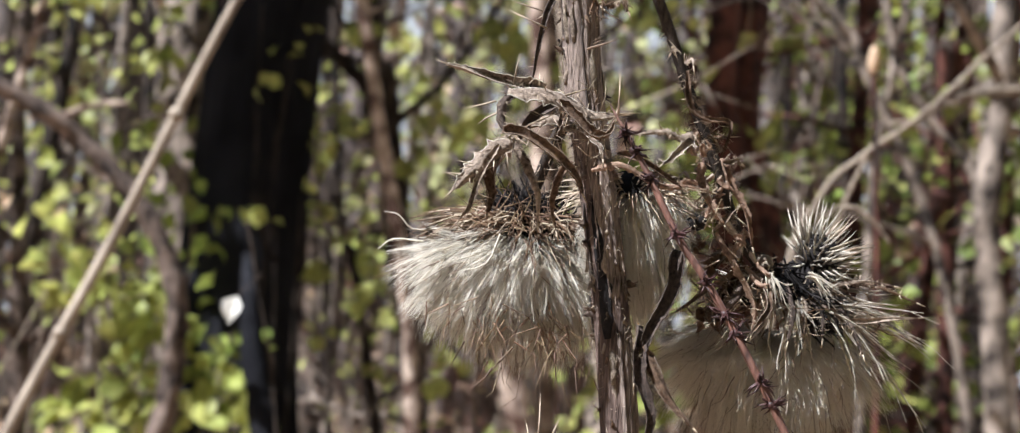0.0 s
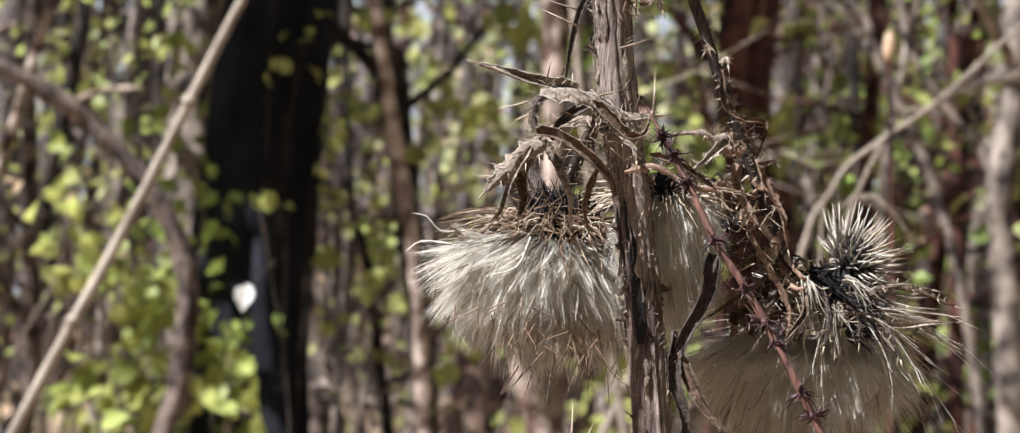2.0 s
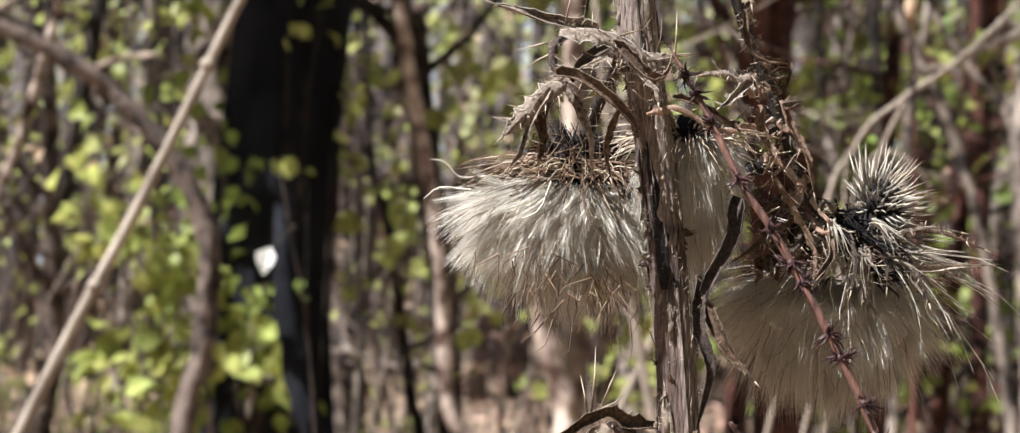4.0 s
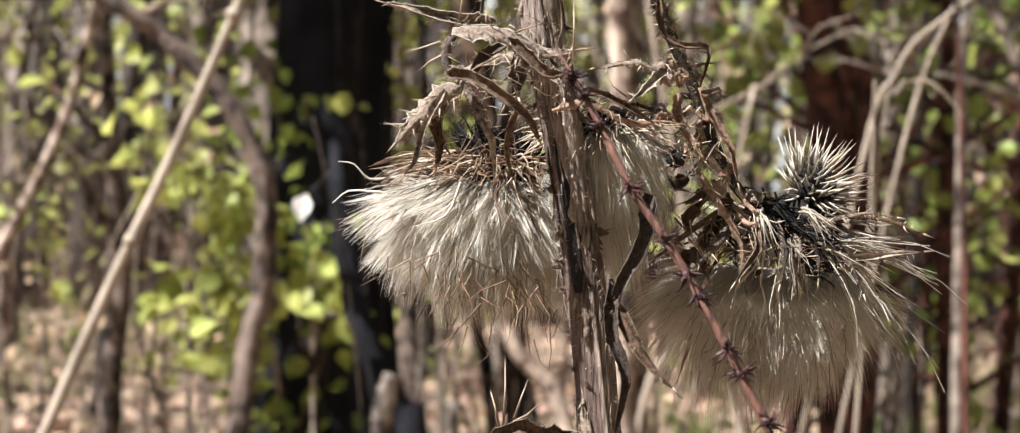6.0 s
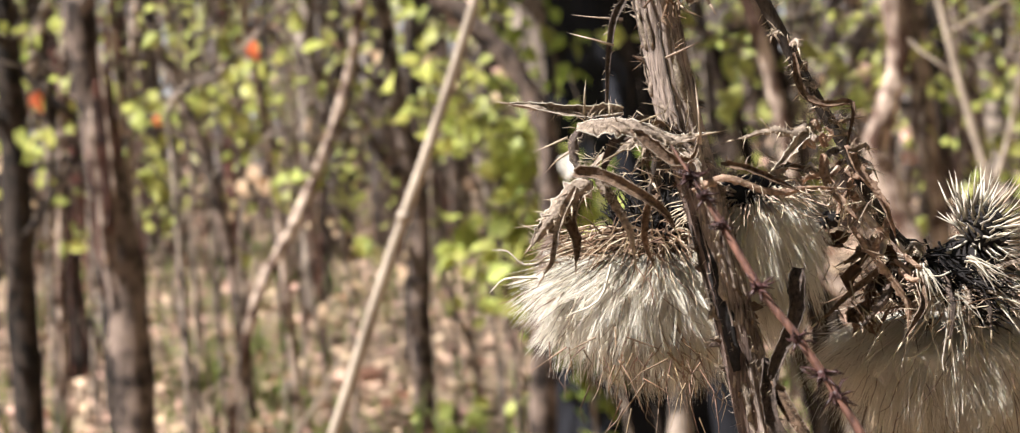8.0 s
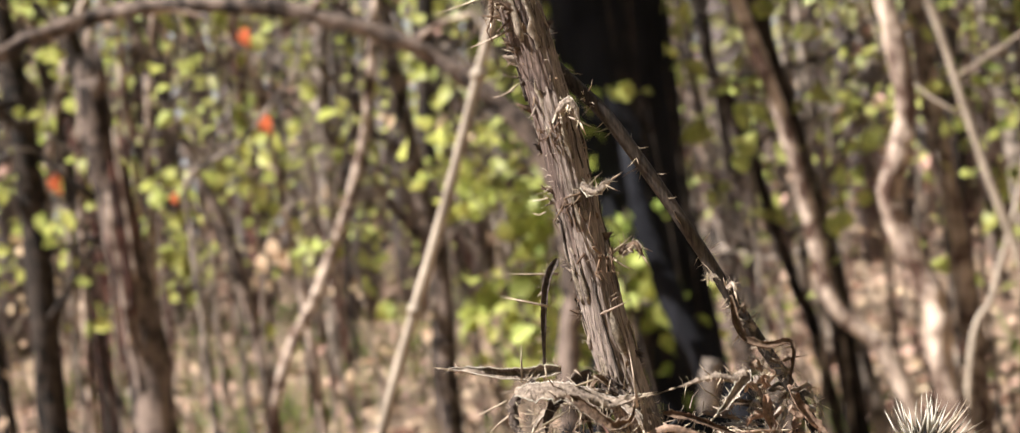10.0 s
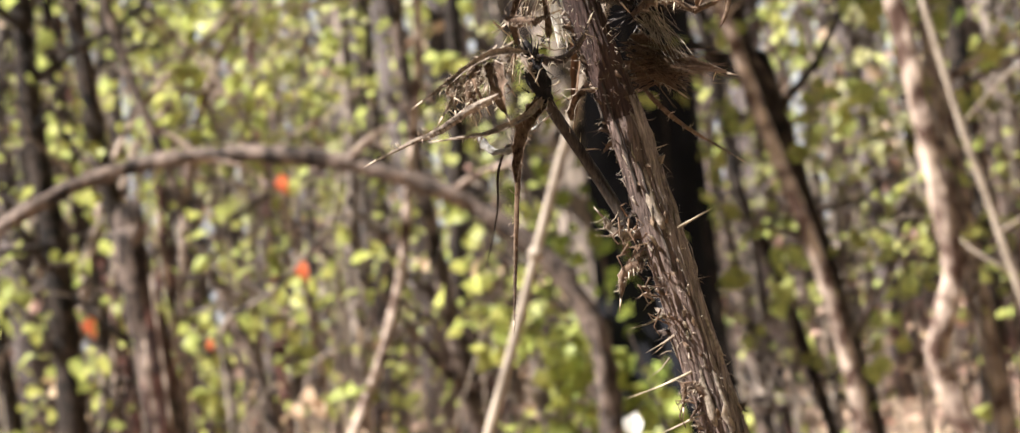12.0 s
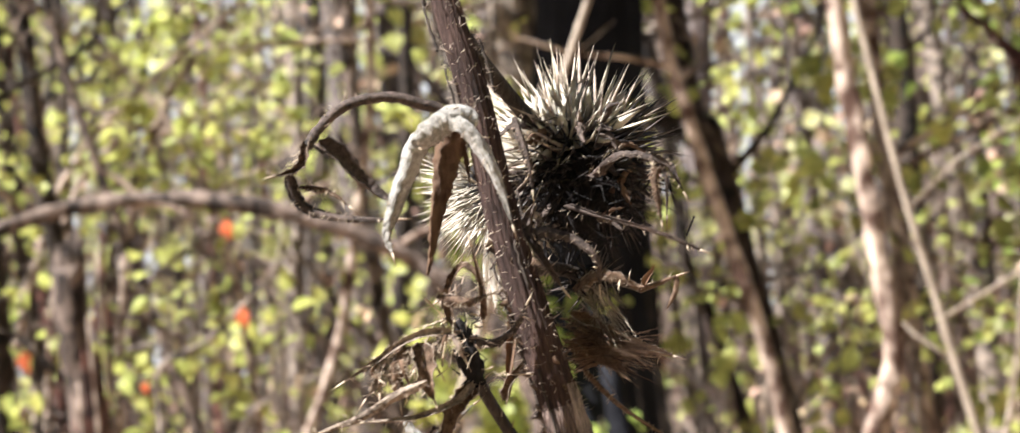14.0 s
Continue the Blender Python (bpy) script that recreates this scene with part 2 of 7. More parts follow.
class Geo:
    """Vertices and faces of one mesh, in world space."""

    def __init__(self):
        self.v, self.f = [], []

    def add(self, verts, faces):
        k = len(self.v)
        self.v += verts
        self.f += [tuple(i + k for i in face) for face in faces]

    def tube(self, pts, radii, sides=6, flute=0.0, rough=0.0, cap=True, seed=0.0):
        """A tapered tube along pts with an optionally fluted, uneven skin."""
        n = len(pts)
        side = None
        verts, faces = [], []
        for i, p in enumerate(pts):
            t = (pts[min(i + 1, n - 1)] - pts[max(i - 1, 0)])
            t = t.normalized() if t.length > 1e-9 else Vector((0, 0, 1))
            if side is None:
                side = t.orthogonal().normalized()
            side = side - t * side.dot(t)
            side = side.normalized() if side.length > 1e-6 else t.orthogonal().normalized()
            up = t.cross(side)
            for j in range(sides):
                a = 2 * math.pi * j / sides
                r = radii[i] * (1 + flute * (1 if j % 2 else -1))
                if rough:
                    r *= 1 + rough * noise.noise(Vector((math.cos(a) * 1.5 + seed, math.sin(a) * 1.5, i * 0.55 + seed)))
                verts.append(p + (side * math.cos(a) + up * math.sin(a)) * r)
            if i:
                o = (i - 1) * sides
                for j in range(sides):
                    k = (j + 1) % sides
                    faces.append((o + j, o + k, o + sides + k, o + sides + j))
        if cap:
            faces.append(tuple(range(sides - 1, -1, -1)))
            faces.append(tuple(range((n - 1) * sides, n * sides)))
        self.add(verts, faces)

    def spike(self, p, q, r, bend=None):
        """A thin three-sided thorn from p to its tip q, bent by the vector bend."""
        t = (q - p).normalized()
        s = t.orthogonal().normalized()
        u = t.cross(s)
        m = (p + q) / 2 + (bend if bend is not None else Vector())
        verts = []
        for c, rr in ((p, r), (m, r * 0.62)):
            for a in (0, 2.094, 4.189):
                verts.append(c + (s * math.cos(a) + u * math.sin(a)) * rr)
        verts.append(q)
        self.add(verts, [(0, 1, 4, 3), (1, 2, 5, 4), (2, 0, 3, 5), (3, 4, 6), (4, 5, 6), (5, 3, 6), (2, 1, 0)])

    def hair(self, pts, r):
        """A fine tapered fibre of three sides."""
        n = len(pts)
        t = (pts[-1] - pts[0]).normalized()
        s = t.orthogonal().normalized()
        u = t.cross(s)
        verts, faces = [], []
        for i, p in enumerate(pts):
            rr = r * (1 - 0.75 * i / (n - 1))
            for a in (0, 2.094, 4.189):
                verts.append(p + (s * math.cos(a) + u * math.sin(a)) * rr)
            if i:
                o = 3 * i - 3
                faces += [(o, o + 1, o + 4, o + 3), (o + 1, o + 2, o + 5, o + 4), (o + 2, o, o + 3, o + 5)]
        self.add(verts, faces)

    def blade(self, pts, width, normal, thick=0.00010, curl=0.5, lobes=0.0, twist=0.0, seed=0.0, rows=6, blunt=0.35, sharp=False):
        """A shrivelled leaf of real thickness along pts, folded along its midrib, wrinkled, with a toothed margin."""
        n = len(pts)
        tops, bots = [], []
        for i, p in enumerate(pts):
            f = i / (n - 1)
            t = (pts[min(i + 1, n - 1)] - pts[max(i - 1, 0)]).normalized()
            roll = 0.9 * noise.noise(Vector((f * 2.2 + seed, seed * 1.7, 0.5))) + twist * f
            side = t.cross(normal)
            side = side.normalized() if side.length > 1e-6 else t.orthogonal().normalized()
            up = side.cross(t).normalized()
            side, up = side * math.cos(roll) + up * math.sin(roll), up * math.cos(roll) - side * math.sin(roll)
            w = width * 0.5 * (min(1.0, f / 0.15 + blunt)) * (1 - f ** 2.2) ** 0.8 + width * 0.02
            if sharp:
                w = width * 0.5 * (1 - f) ** 1.25 + width * 0.03
            row_t, row_b = [], []
            for j in range(rows + 1):
                s = 2 * j / rows - 1
                ww = w
                if lobes and abs(s) > 0.6:
                    tooth = 1.0 if (i + (0 if s > 0 else 3)) % 6 == 0 else (-0.1 if i % 3 else -0.4)
                    ww *= 1 + (0.55 if abs(s) > 0.9 else 0.2) * lobes * (tooth + 0.6 * noise.noise(Vector((i * 0.9, seed * 3 + s, 0.3))))
                wob = noise.noise(Vector((i * 0.6 + seed, j * 0.9, seed))) * width * 0.09 + noise.noise(Vector((i * 0.07, j * 2.7 + seed, seed))) * width * 0.17
                q = p + side * s * ww * math.cos(curl * abs(s)) - up * (abs(s) * ww * math.sin(curl)) + up * wob
                row_t.append(q + up * thick)
                row_b.append(q - up * thick)
            tops.append(row_t)
            bots.append(row_b)
        c = rows + 1
        verts = [v for r in tops for v in r] + [v for r in bots for v in r]
        k = n * c
        faces = []
        for i in range(n - 1):
            for j in range(rows):
                a = i * c + j
                faces.append((a, a + 1, a + c + 1, a + c))
                faces.append((k + a, k + a + c, k + a + c + 1, k + a + 1))
            a, b = i * c, i * c + rows
            faces.append((a, a + c, k + a + c, k + a))
            faces.append((b, k + b, k + b + c, b + c))
        for j in range(rows):
            faces.append((j, k + j, k + j + 1, j + 1))
            e = (n - 1) * c + j
            faces.append((e, e + 1, k + e + 1, k + e))
        self.add(verts, faces)
        return [r[0] for r in tops], [r[-1] for r in tops]

    def leaf(self, p, axis, normal, size, fold=0.25, ratio=0.7):
        """A small folded leaf of nine vertices, pointed at its tip."""
        side = axis.cross(normal)
        side = side.normalized() if side.length > 1e-6 else axis.orthogonal().normalized()
        up = side.cross(axis)
        rows = ((0.0, 0.05, 0), (0.3, 0.5, 0.02), (0.62, 0.42, 0.0), (1.0, 0.02, -0.14))
        verts = []
        for f, w, d in rows:
            c = p + axis * (f * size) + up * (d * size)
            for s in (-1, 0, 1):
                verts.append(c + side * (s * w * size * ratio) + up * (abs(s) * fold * w * size))
        faces = []
        for i in range(3):
            a = i * 3
            faces += [(a, a + 1, a + 4, a + 3), (a + 1, a + 2, a + 5, a + 4)]
        self.add(verts, faces)

    def ball(self, c, rad, rough=0.15, seed=0.0, rings=7, sides=12):
        """An uneven ellipsoid."""
        verts = [c + Vector((0, 0, rad.z))]
        for i in range(1, rings):
            th = math.pi * i / rings
            for j in range(sides):
                ph = 2 * math.pi * j / sides
                d = Vector((math.sin(th) * math.cos(ph), math.sin(th) * math.sin(ph), math.cos(th)))
                g = 1 + rough * noise.noise(d * 2.3 + Vector((seed, seed, 0)))
                verts.append(c + Vector((d.x * rad.x, d.y * rad.y, d.z * rad.z)) * g)
        verts.append(c - Vector((0, 0, rad.z)))
        faces = [(0, 1 + j, 1 + (j + 1) % sides) for j in range(sides)]
        for i in range(rings - 2):
            o = 1 + i * sides
            for j in range(sides):
                k = (j + 1) % sides
                faces.append((o + j, o + sides + j, o + sides + k, o + k))
        o, e = 1 + (rings - 2) * sides, len(verts) - 1
        faces += [(e, o + (j + 1) % sides, o + j) for j in range(sides)]
        self.add(verts, faces)


def spline(pts, per=6):
    """A smooth line through pts."""
    pts = [Vector(p) for p in pts]
    ext = [pts[0] * 2 - pts[1]] + pts + [pts[-1] * 2 - pts[-2]]
    out = []
    for i in range(len(pts) - 1):
        a, b, c, d = ext[i:i + 4]
        for k in range(per):
            t = k / per
            out.append(0.5 * (2 * b + (c - a) * t + (2 * a - 5 * b + 4 * c - d) * t * t + (3 * b - a - 3 * c + d) * t ** 3))
    return out + [pts[-1]]


def lerp(a, b, n):
    return [a + (b - a) * i / (n - 1) for i in range(n)]


ORIGIN = {}


def thing(name, base, label, category, group="", kind=""):
    """An Empty at a thing's base."""
    ob = new(name)
    ob.empty_display_size = 0.05
    ob.location = base
    ORIGIN[ob.name] = Vector(base)
    return tagged(ob, label, category, group, kind)


def part(name, geo, mat, parent, label="", smooth=True, kind=""):
    """One mesh under a thing or a part of it."""
    o = ORIGIN[parent.name]
    me = bpy.data.meshes.new(name)
    me.from_pydata([v - o for v in geo.v], [], geo.f)
    me.materials.append(mat)
    if smooth:
        me.polygons.foreach_set("use_smooth", [True] * len(me.polygons))
    ob = new(name, me)
    ob.parent = parent
    ORIGIN[ob.name] = o
    return tagged(ob, label, kind=kind)


def single(name, geo, mat, label, category, group="", kind="", smooth=True, base=None):
    """A thing that is one mesh."""
    o = Vector(base) if base is not None else Vector()
    me = bpy.data.meshes.new(name)
    me.from_pydata([v - o for v in geo.v], [], geo.f)
    me.materials.append(mat)
    if smooth:
        me.polygons.foreach_set("use_smooth", [True] * len(me.polygons))
    ob = new(name, me)
    ob.location = o
    ORIGIN[ob.name] = o
    return tagged(ob, label, category, group, kind)


def mm(x, y, z):
    """A place near the thistle, in millimetres round a point 1 m above the ground."""
    return Vector((x / 1000, y / 1000, 1 + z / 1000))


def rnd(a, b):
    return random.uniform(a, b)


def aim():
    """A random unit vector."""
    while True:
        v = Vector((rnd(-1, 1), rnd(-1, 1), rnd(-1, 1)))
        if 0.05 < v.length < 1:
            return v.normalized()


# ---- ground ----


def height(x, y):
    return 0.10 * noise.noise(Vector((x * 0.21, y * 0.21, 0))) + 0.03 * noise.noise(Vector((x * 1.1, y * 1.1, 4)))


def build_ground():
    g = Geo()
    steps = [-400, -120, -40, -16, -8] + [-5 + 0.4 * i for i in range(26)] + [6, 8, 11, 15, 22, 40, 120, 400]
    deep = [-400, -100, -30, -10, -4] + [-1 + 0.5 * i for i in range(44)] + [22, 26, 32, 45, 80, 160, 400]
    verts = [Vector((x, y, height(x, y) if abs(x) < 20 and -12 < y < 40 else 0.0)) for y in deep for x in steps]
    w = len(steps)
    faces = [(j * w + i, j * w + i + 1, (j + 1) * w + i + 1, (j + 1) * w + i) for j in range(len(deep) - 1) for i in range(w - 1)]
    g.add(verts, faces)
    single("ground", g, SOIL, "brown woodland soil strewn with dead leaves", "ground", kind="structure")
    g = Geo()
    for _ in range(13000):
        y = 4.0 + 17 * random.random() ** 1.2
        x = rnd(-0.62, 0.55) * (y + 1.5)
        a = rnd(0, 6.28)
        axis = Vector((math.cos(a), math.sin(a), rnd(-0.25, 0.5))).normalized()
        g.leaf(Vector((x, y, height(x, y) + rnd(0.008, 0.035))), axis, Vector((rnd(-0.5, 0.5), rnd(-0.5, 0.5), 1)), rnd(0.05, 0.12), rnd(-0.4, 0.5))
    for _ in range(3200):
        x, y = rnd(-6, 6), rnd(-5, 3.2)
        a = rnd(0, 6.28)
        axis = Vector((math.cos(a), math.sin(a), rnd(-0.25, 0.5))).normalized()
        g.leaf(Vector((x, y, height(x, y) + rnd(0.008, 0.03))), axis, Vector((rnd(-0.5, 0.5), rnd(-0.5, 0.5), 1)), rnd(0.05, 0.12), rnd(-0.4, 0.5))
    single("leaf_litter", g, LITTER, "brown fallen leaves scattered over the forest floor", "leaf litter", kind="stuff")
    g = Geo()
    for _ in range(120):
        y = rnd(4.5, 16) if random.random() < 0.75 else rnd(-3, 4)
        cx = rnd(-0.62, 0.5) * (abs(y) + 1.0) * (1 if y > 4 else 2)
        if y < 1 and abs(cx) < 0.5:
            continue
        if y > 4 and random.random() < 0.45:
            cx = rnd(-0.5, -0.12) * y
        for _ in range(26):
            x, yy = cx + random.gauss(0, 0.16), y + random.gauss(0, 0.16)
            p = Vector((x, yy, height(x, yy)))
            h = rnd(0.10, 0.34)
            tip = p + Vector((rnd(-0.12, 0.12), rnd(-0.12, 0.12), h))
            g.spike(p, tip, 0.005, Vector((rnd(-0.02, 0.02), 0, 0.02)))
    single("grass", g, GRASS, "thin tufts of fresh green woodland grass", "grass", kind="stuff")


# ---- trees ----


def crown_leaves(geo, p, n, spread, size, droop=0.3):
    for _ in range(n):
        c = p + Vector((random.gauss(0, spread), random.gauss(0, spread), random.gauss(0, spread * 0.7)))
        a = aim()
        a.z -= droop
        geo.leaf(c, a.normalized(), aim() + Vector((-0.3, 0.1, 0.7)), size * rnd(0.6, 1.25), rnd(0.05, 0.4), rnd(0.65, 0.95))


def tree(name, pts, r0, r1, bark, label, category="tree", limbs=6, leaves=0, leaf_mat=None, size=0.055, spread=0.16, low=0.25,
         rough=0.22, reach=0.6, sides=9, group="", extend=True, limb_mat=None):
    """A trunk through pts from the ground up, side limbs, twigs, and leaves near the twig ends."""
    pts = [Vector(p) for p in pts]
    if extend and pts[0].z > 0.05:
        d = (pts[0] - pts[1]).normalized()
        foot = pts[0] + d * 0.25
        pts = [Vector((foot.x, foot.y, height(foot.x, foot.y) - 0.06))] + pts
    base = pts[0].copy()
    t = thing(name, base, label, category, group)
    line = spline(pts, 7)
    g = Geo()
    radii = [r0 + (r1 - r0) * i / (len(line) - 1) for i in range(len(line))]
    radii[0] *= 1.5
    radii[1] *= 1.2
    wob = random.random() * 50
    line = [p + Vector((noise.noise(p * 2.1 + Vector((wob, 0, 0))), noise.noise(p * 2.1 + Vector((0, wob, 9))), 0)) * r0 * 0.4 for p in line]
    g.tube(line, radii, sides, 0.0, rough, seed=wob)
    part("trunk", g, bark, t)
    if limbs:
        cg = Geo()
        for _ in range(limbs):
            lg, twigs = Geo(), []
            f = low + (0.98 - low) * random.random()
            k = min(len(line) - 2, int(f * (len(line) - 1)))
            p = line[k]
            rr = radii[k]
            a = rnd(0, 6.28)
            d = Vector((math.cos(a), math.sin(a), rnd(0.05, 0.9))).normalized()
            L = reach * rnd(0.5, 1.25)
            path = [p]
            for s in range(4):
                d = (d + aim() * 0.33 + Vector((0, 0, 0.08))).normalized()
                path.append(path[-1] + d * L / 4)
            r = min(rr * 0.5, 0.004 + 0.016 * L)
            lg.tube(path, lerp(r, r * 0.3, 5), 5, cap=True)
            for s in (2, 3, 4):
                for _ in range(2):
                    e = (d + aim() * 1.1).normalized()
                    tw = [path[s], path[s] + e * L * 0.16, path[s] + (e + aim() * 0.4).normalized() * L * 0.34]
                    if group:
                        lg.tube(tw, lerp(r * 0.4, r * 0.18, 3), 4, cap=False)
                    else:
                        twigs.append(Geo())
                        twigs[-1].tube(tw, lerp(r * 0.4, r * 0.18, 3), 4)
                    if leaves:
                        crown_leaves(cg, tw[-1], max(1, leaves // (limbs * 6)), spread, size)
            lo = part("limb", lg, limb_mat or bark, t)
            for tg in twigs:
                part("twig", tg, limb_mat or bark, lo)
        if cg.v:
            part("crown", cg, leaf_mat or GREEN, t, "sparse fresh yellow-green leaves", False)
    return t


def single_leaf(name, p, axis, normal, size, mat, label, stalk):
    """One hanging leaf with its petiole, which ends at stalk."""
    p, stalk = Vector(p), Vector(stalk)
    t = thing(name, stalk, label, "leaf")
    g = Geo()
    g.leaf(p, Vector(axis).normalized(), Vector(normal), size, 0.3, 0.8)
    part("blade", g, mat, t, smooth=False)
    g = Geo()
    g.tube(spline([stalk, (stalk + p) / 2 + Vector((0.01, 0, 0.01)), p], 4), lerp(size * 0.03, size * 0.02, 9), 5)
    part("petiole", g, BARK_DARK, t)


def build_big_trunk():
    """The broad dark trunk with climbing leaves."""
    base = Vector((-0.27, 4.15, height(-0.27, 4.15) - 0.05))
    t = thing("large_tree", base, "broad dark furrowed tree trunk with climbing yellow-green leaves", "tree")
    line = spline([base, (-0.245, 4.15, 0.5), (-0.262, 4.15, 1.0), (-0.262, 4.15, 1.6), (-0.225, 4.15, 2.2), (-0.20, 4.2, 4.5), (-0.2, 4.2, 8.0)], 16)
    g = Geo()
    sides = 56
    verts, faces = [], []
    for i, p in enumerate(line):
        r = 0.153 * (1 - 0.30 * i / len(line)) * (1 + 0.9 * math.exp(-p.z * 2.6))
        for j in range(sides):
            a = 2 * math.pi * j / sides
            q = Vector((math.cos(a) * 6.5, math.sin(a) * 6.5, p.z * 1.6))
            ridge = 0.075 * abs(noise.noise(q)) + 0.05 * noise.noise(q * 2.3) + 0.06 * noise.noise(Vector((math.cos(a), math.sin(a), p.z)))
            verts.append(p + Vector((math.cos(a), math.sin(a), 0)) * r * (1 + ridge))
        if i:
            o = (i - 1) * sides
            faces += [(o + j, o + (j + 1) % sides, o + sides + (j + 1) % sides, o + sides + j) for j in range(sides)]
    g.add(verts, faces)
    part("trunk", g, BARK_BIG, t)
    # high boughs and leafy crown out of view, added only to shade the trunk
    cg = Geo()
    for k in range(7):
        g = Geo()
        a = 3.5 + 0.09 * k
        L = rnd(1.1, 1.7)
        p = Vector((-0.31, 4.17, 2.7 + 0.16 * k))
        path = [p, p + Vector((math.cos(a) * L * 0.35, math.sin(a) * L * 0.35 - 0.05, 0.28)), p + Vector((math.cos(a) * L * 0.7, math.sin(a) * L * 0.7 - 0.1, 0.40)), p + Vector((math.cos(a) * L, math.sin(a) * L - 0.12, 0.42))]
        path = spline(path, 5)
        g.tube(path, lerp(0.04, 0.01, len(path)), 7, rough=0.2)
        part("shade_bough", g, BARK_BIG, t)
        for q in path[5:]:
            crown_leaves(cg, q + Vector((0, 0, 0.1)), 50, 0.22, 0.11)
    part("crown", cg, GREEN, t, "dense young green crown, unseen, added for shade", False)
    tree("grey_tree", [(-0.42, 4.75, 0.6), (-0.455, 4.75, 1.2), (-0.492, 4.75, 1.65), (-0.482, 4.75, 1.96), (-0.47, 4.75, 2.6), (-0.5, 4.75, 4.6)], 0.088, 0.07, BARK_GREY, "grey-barked tree behind the broad dark trunk", limbs=5, leaves=40, low=0.5, sides=14)
    # climbing stems and their leaves
    for k, (a0, a1, top) in enumerate(((3.5, 4.1, 1.25), (4.4, 4.9, 0.95), (3.1, 2.9, 1.7))):
        g, cg = Geo(), Geo()
        path = []
        for i in range(16):
            f = i / 15
            a = a0 + (a1 - a0) * f + 0.15 * math.sin(f * 9 + k)
            z = f * top
            path.append(Vector((-0.25 - 0.03 * z + math.cos(a) * 0.175, 4.15 + math.sin(a) * 0.175, z)))
        g.tube(path, lerp(0.008, 0.003, 16), 5, rough=0.2)
        part("climbing_stem", g, BARK_BROWN, t)
        for p in path[5:]:
            crown_leaves(cg, p + Vector((0, -0.04, 0)), 8, 0.05, 0.05, 0.5)
        part("climbing_leaves", cg, GREEN_DEEP, t, "small green ivy-like leaves", False)


def build_named_trees():
    # arched sapling bent over in a bow
    t = tree("bent_sapling", [(-0.36, 3.30, 0.62), (-0.335, 3.30, 0.80), (-0.33, 3.30, 0.92), (-0.345, 3.30, 1.04), (-0.40, 3.30, 1.15), (-0.485, 3.30, 1.245),
                              (-0.585, 3.30, 1.325), (-0.715, 3.30, 1.385), (-0.865, 3.30, 1.435), (-1.06, 3.30, 1.465), (-1.24, 3.30, 1.46), (-1.41, 3.30, 1.42),
                              (-1.60, 3.32, 1.34)], 0.0235, 0.014, BARK_BROWN, "grey-brown sapling bent over in a bare arch", limbs=0, rough=0.5, sides=16)
    for p, q in (((-1.10, 3.30, 1.465), (-1.19, 3.28, 1.53)), ((-1.13, 3.30, 1.46), (-0.98, 3.27, 1.42)), ((-0.60, 3.30, 1.33), (-0.46, 3.24, 1.37)), ((-0.80, 3.3, 1.41), (-0.70, 3.25, 1.47))):
        g = Geo()
        g.tube(spline([p, (Vector(p) + Vector(q)) / 2 + Vector((0, 0, 0.012)), q], 4), lerp(0.008, 0.003, 9), 6, rough=0.3)
        part("side_twig", g, BARK_PALE, t)
    # leaning dry stalk in the middle distance
    g = Geo()
    line = spline([(-0.54, 1.05, height(-0.54, 1.05) - 0.02), (-0.40, 1.09, 0.5), (-0.272, 1.10, 0.86), (-0.203, 1.10, 1.03), (-0.146, 1.10, 1.18), (-0.098, 1.11, 1.30), (-0.05, 1.12, 1.42)], 8)
    g.tube(line, lerp(0.0052, 0.0026, len(line)), 8, 0.06, 0.15)
    t = thing("dry_stalk", line[0], "long straight tan dry plant stalk leaning over", "stalk")
    part("stalk", g, STRAW, t)
    for k in (20, 29, 38):
        g = Geo()
        g.ball(line[k], Vector((0.0062, 0.0062, 0.006)), 0.2, k)
        part("node", g, STRAW, t)
    # pale birch-like sapling
    tree("birch_sapling", [(-1.20, 4.2, 0.55), (-1.05, 4.2, 0.83), (-0.955, 4.2, 1.03), (-0.89, 4.2, 1.22), (-0.845, 4.2, 1.45), (-0.80, 4.2, 1.69), (-0.78, 4.2, 1.92), (-0.74, 4.25, 3.0)],
         0.017, 0.010, BARK_PALE, "slender pale-barked birch sapling, slightly bowed", limbs=3, low=0.6, reach=0.25, leaves=20, size=0.045)
    # broken stump below the arch
    st = tree("broken_trunk", [(-1.31, 3.6, 0.60), (-1.325, 3.6, 0.90), (-1.345, 3.6, 1.15), (-1.365, 3.6, 1.36)], 0.046, 0.036, BARK_BROWN, "brown broken-off slender tree trunk", limbs=0, rough=0.4)
    for k in range(9):
        g = Geo()
        a = k * 0.7
        p = Vector((-1.362 + math.cos(a) * 0.024, 3.6 + math.sin(a) * 0.024, 1.33))
        g.tube([p, p + Vector((0, 0, 0.05)), p + Vector((rnd(-0.006, 0.006), 0, rnd(0.06, 0.12)))], [0.012, 0.009, 0.002], 5)
        part("splinter", g, BARK_BROWN, st)
    for k in range(7):
        g = Geo()
        a = 4.2 + k * 0.33
        z = 0.70 + 0.07 * k
        p = Vector((-1.32 + math.cos(a) * 0.043, 3.6 + math.sin(a) * 0.043, z))
        g.tube(spline([p, p + Vector((-0.006, 0, 0.16)), p + Vector((-0.014, 0.002, 0.34))], 4), [0.005] * 8 + [0.002], 5, rough=0.4)
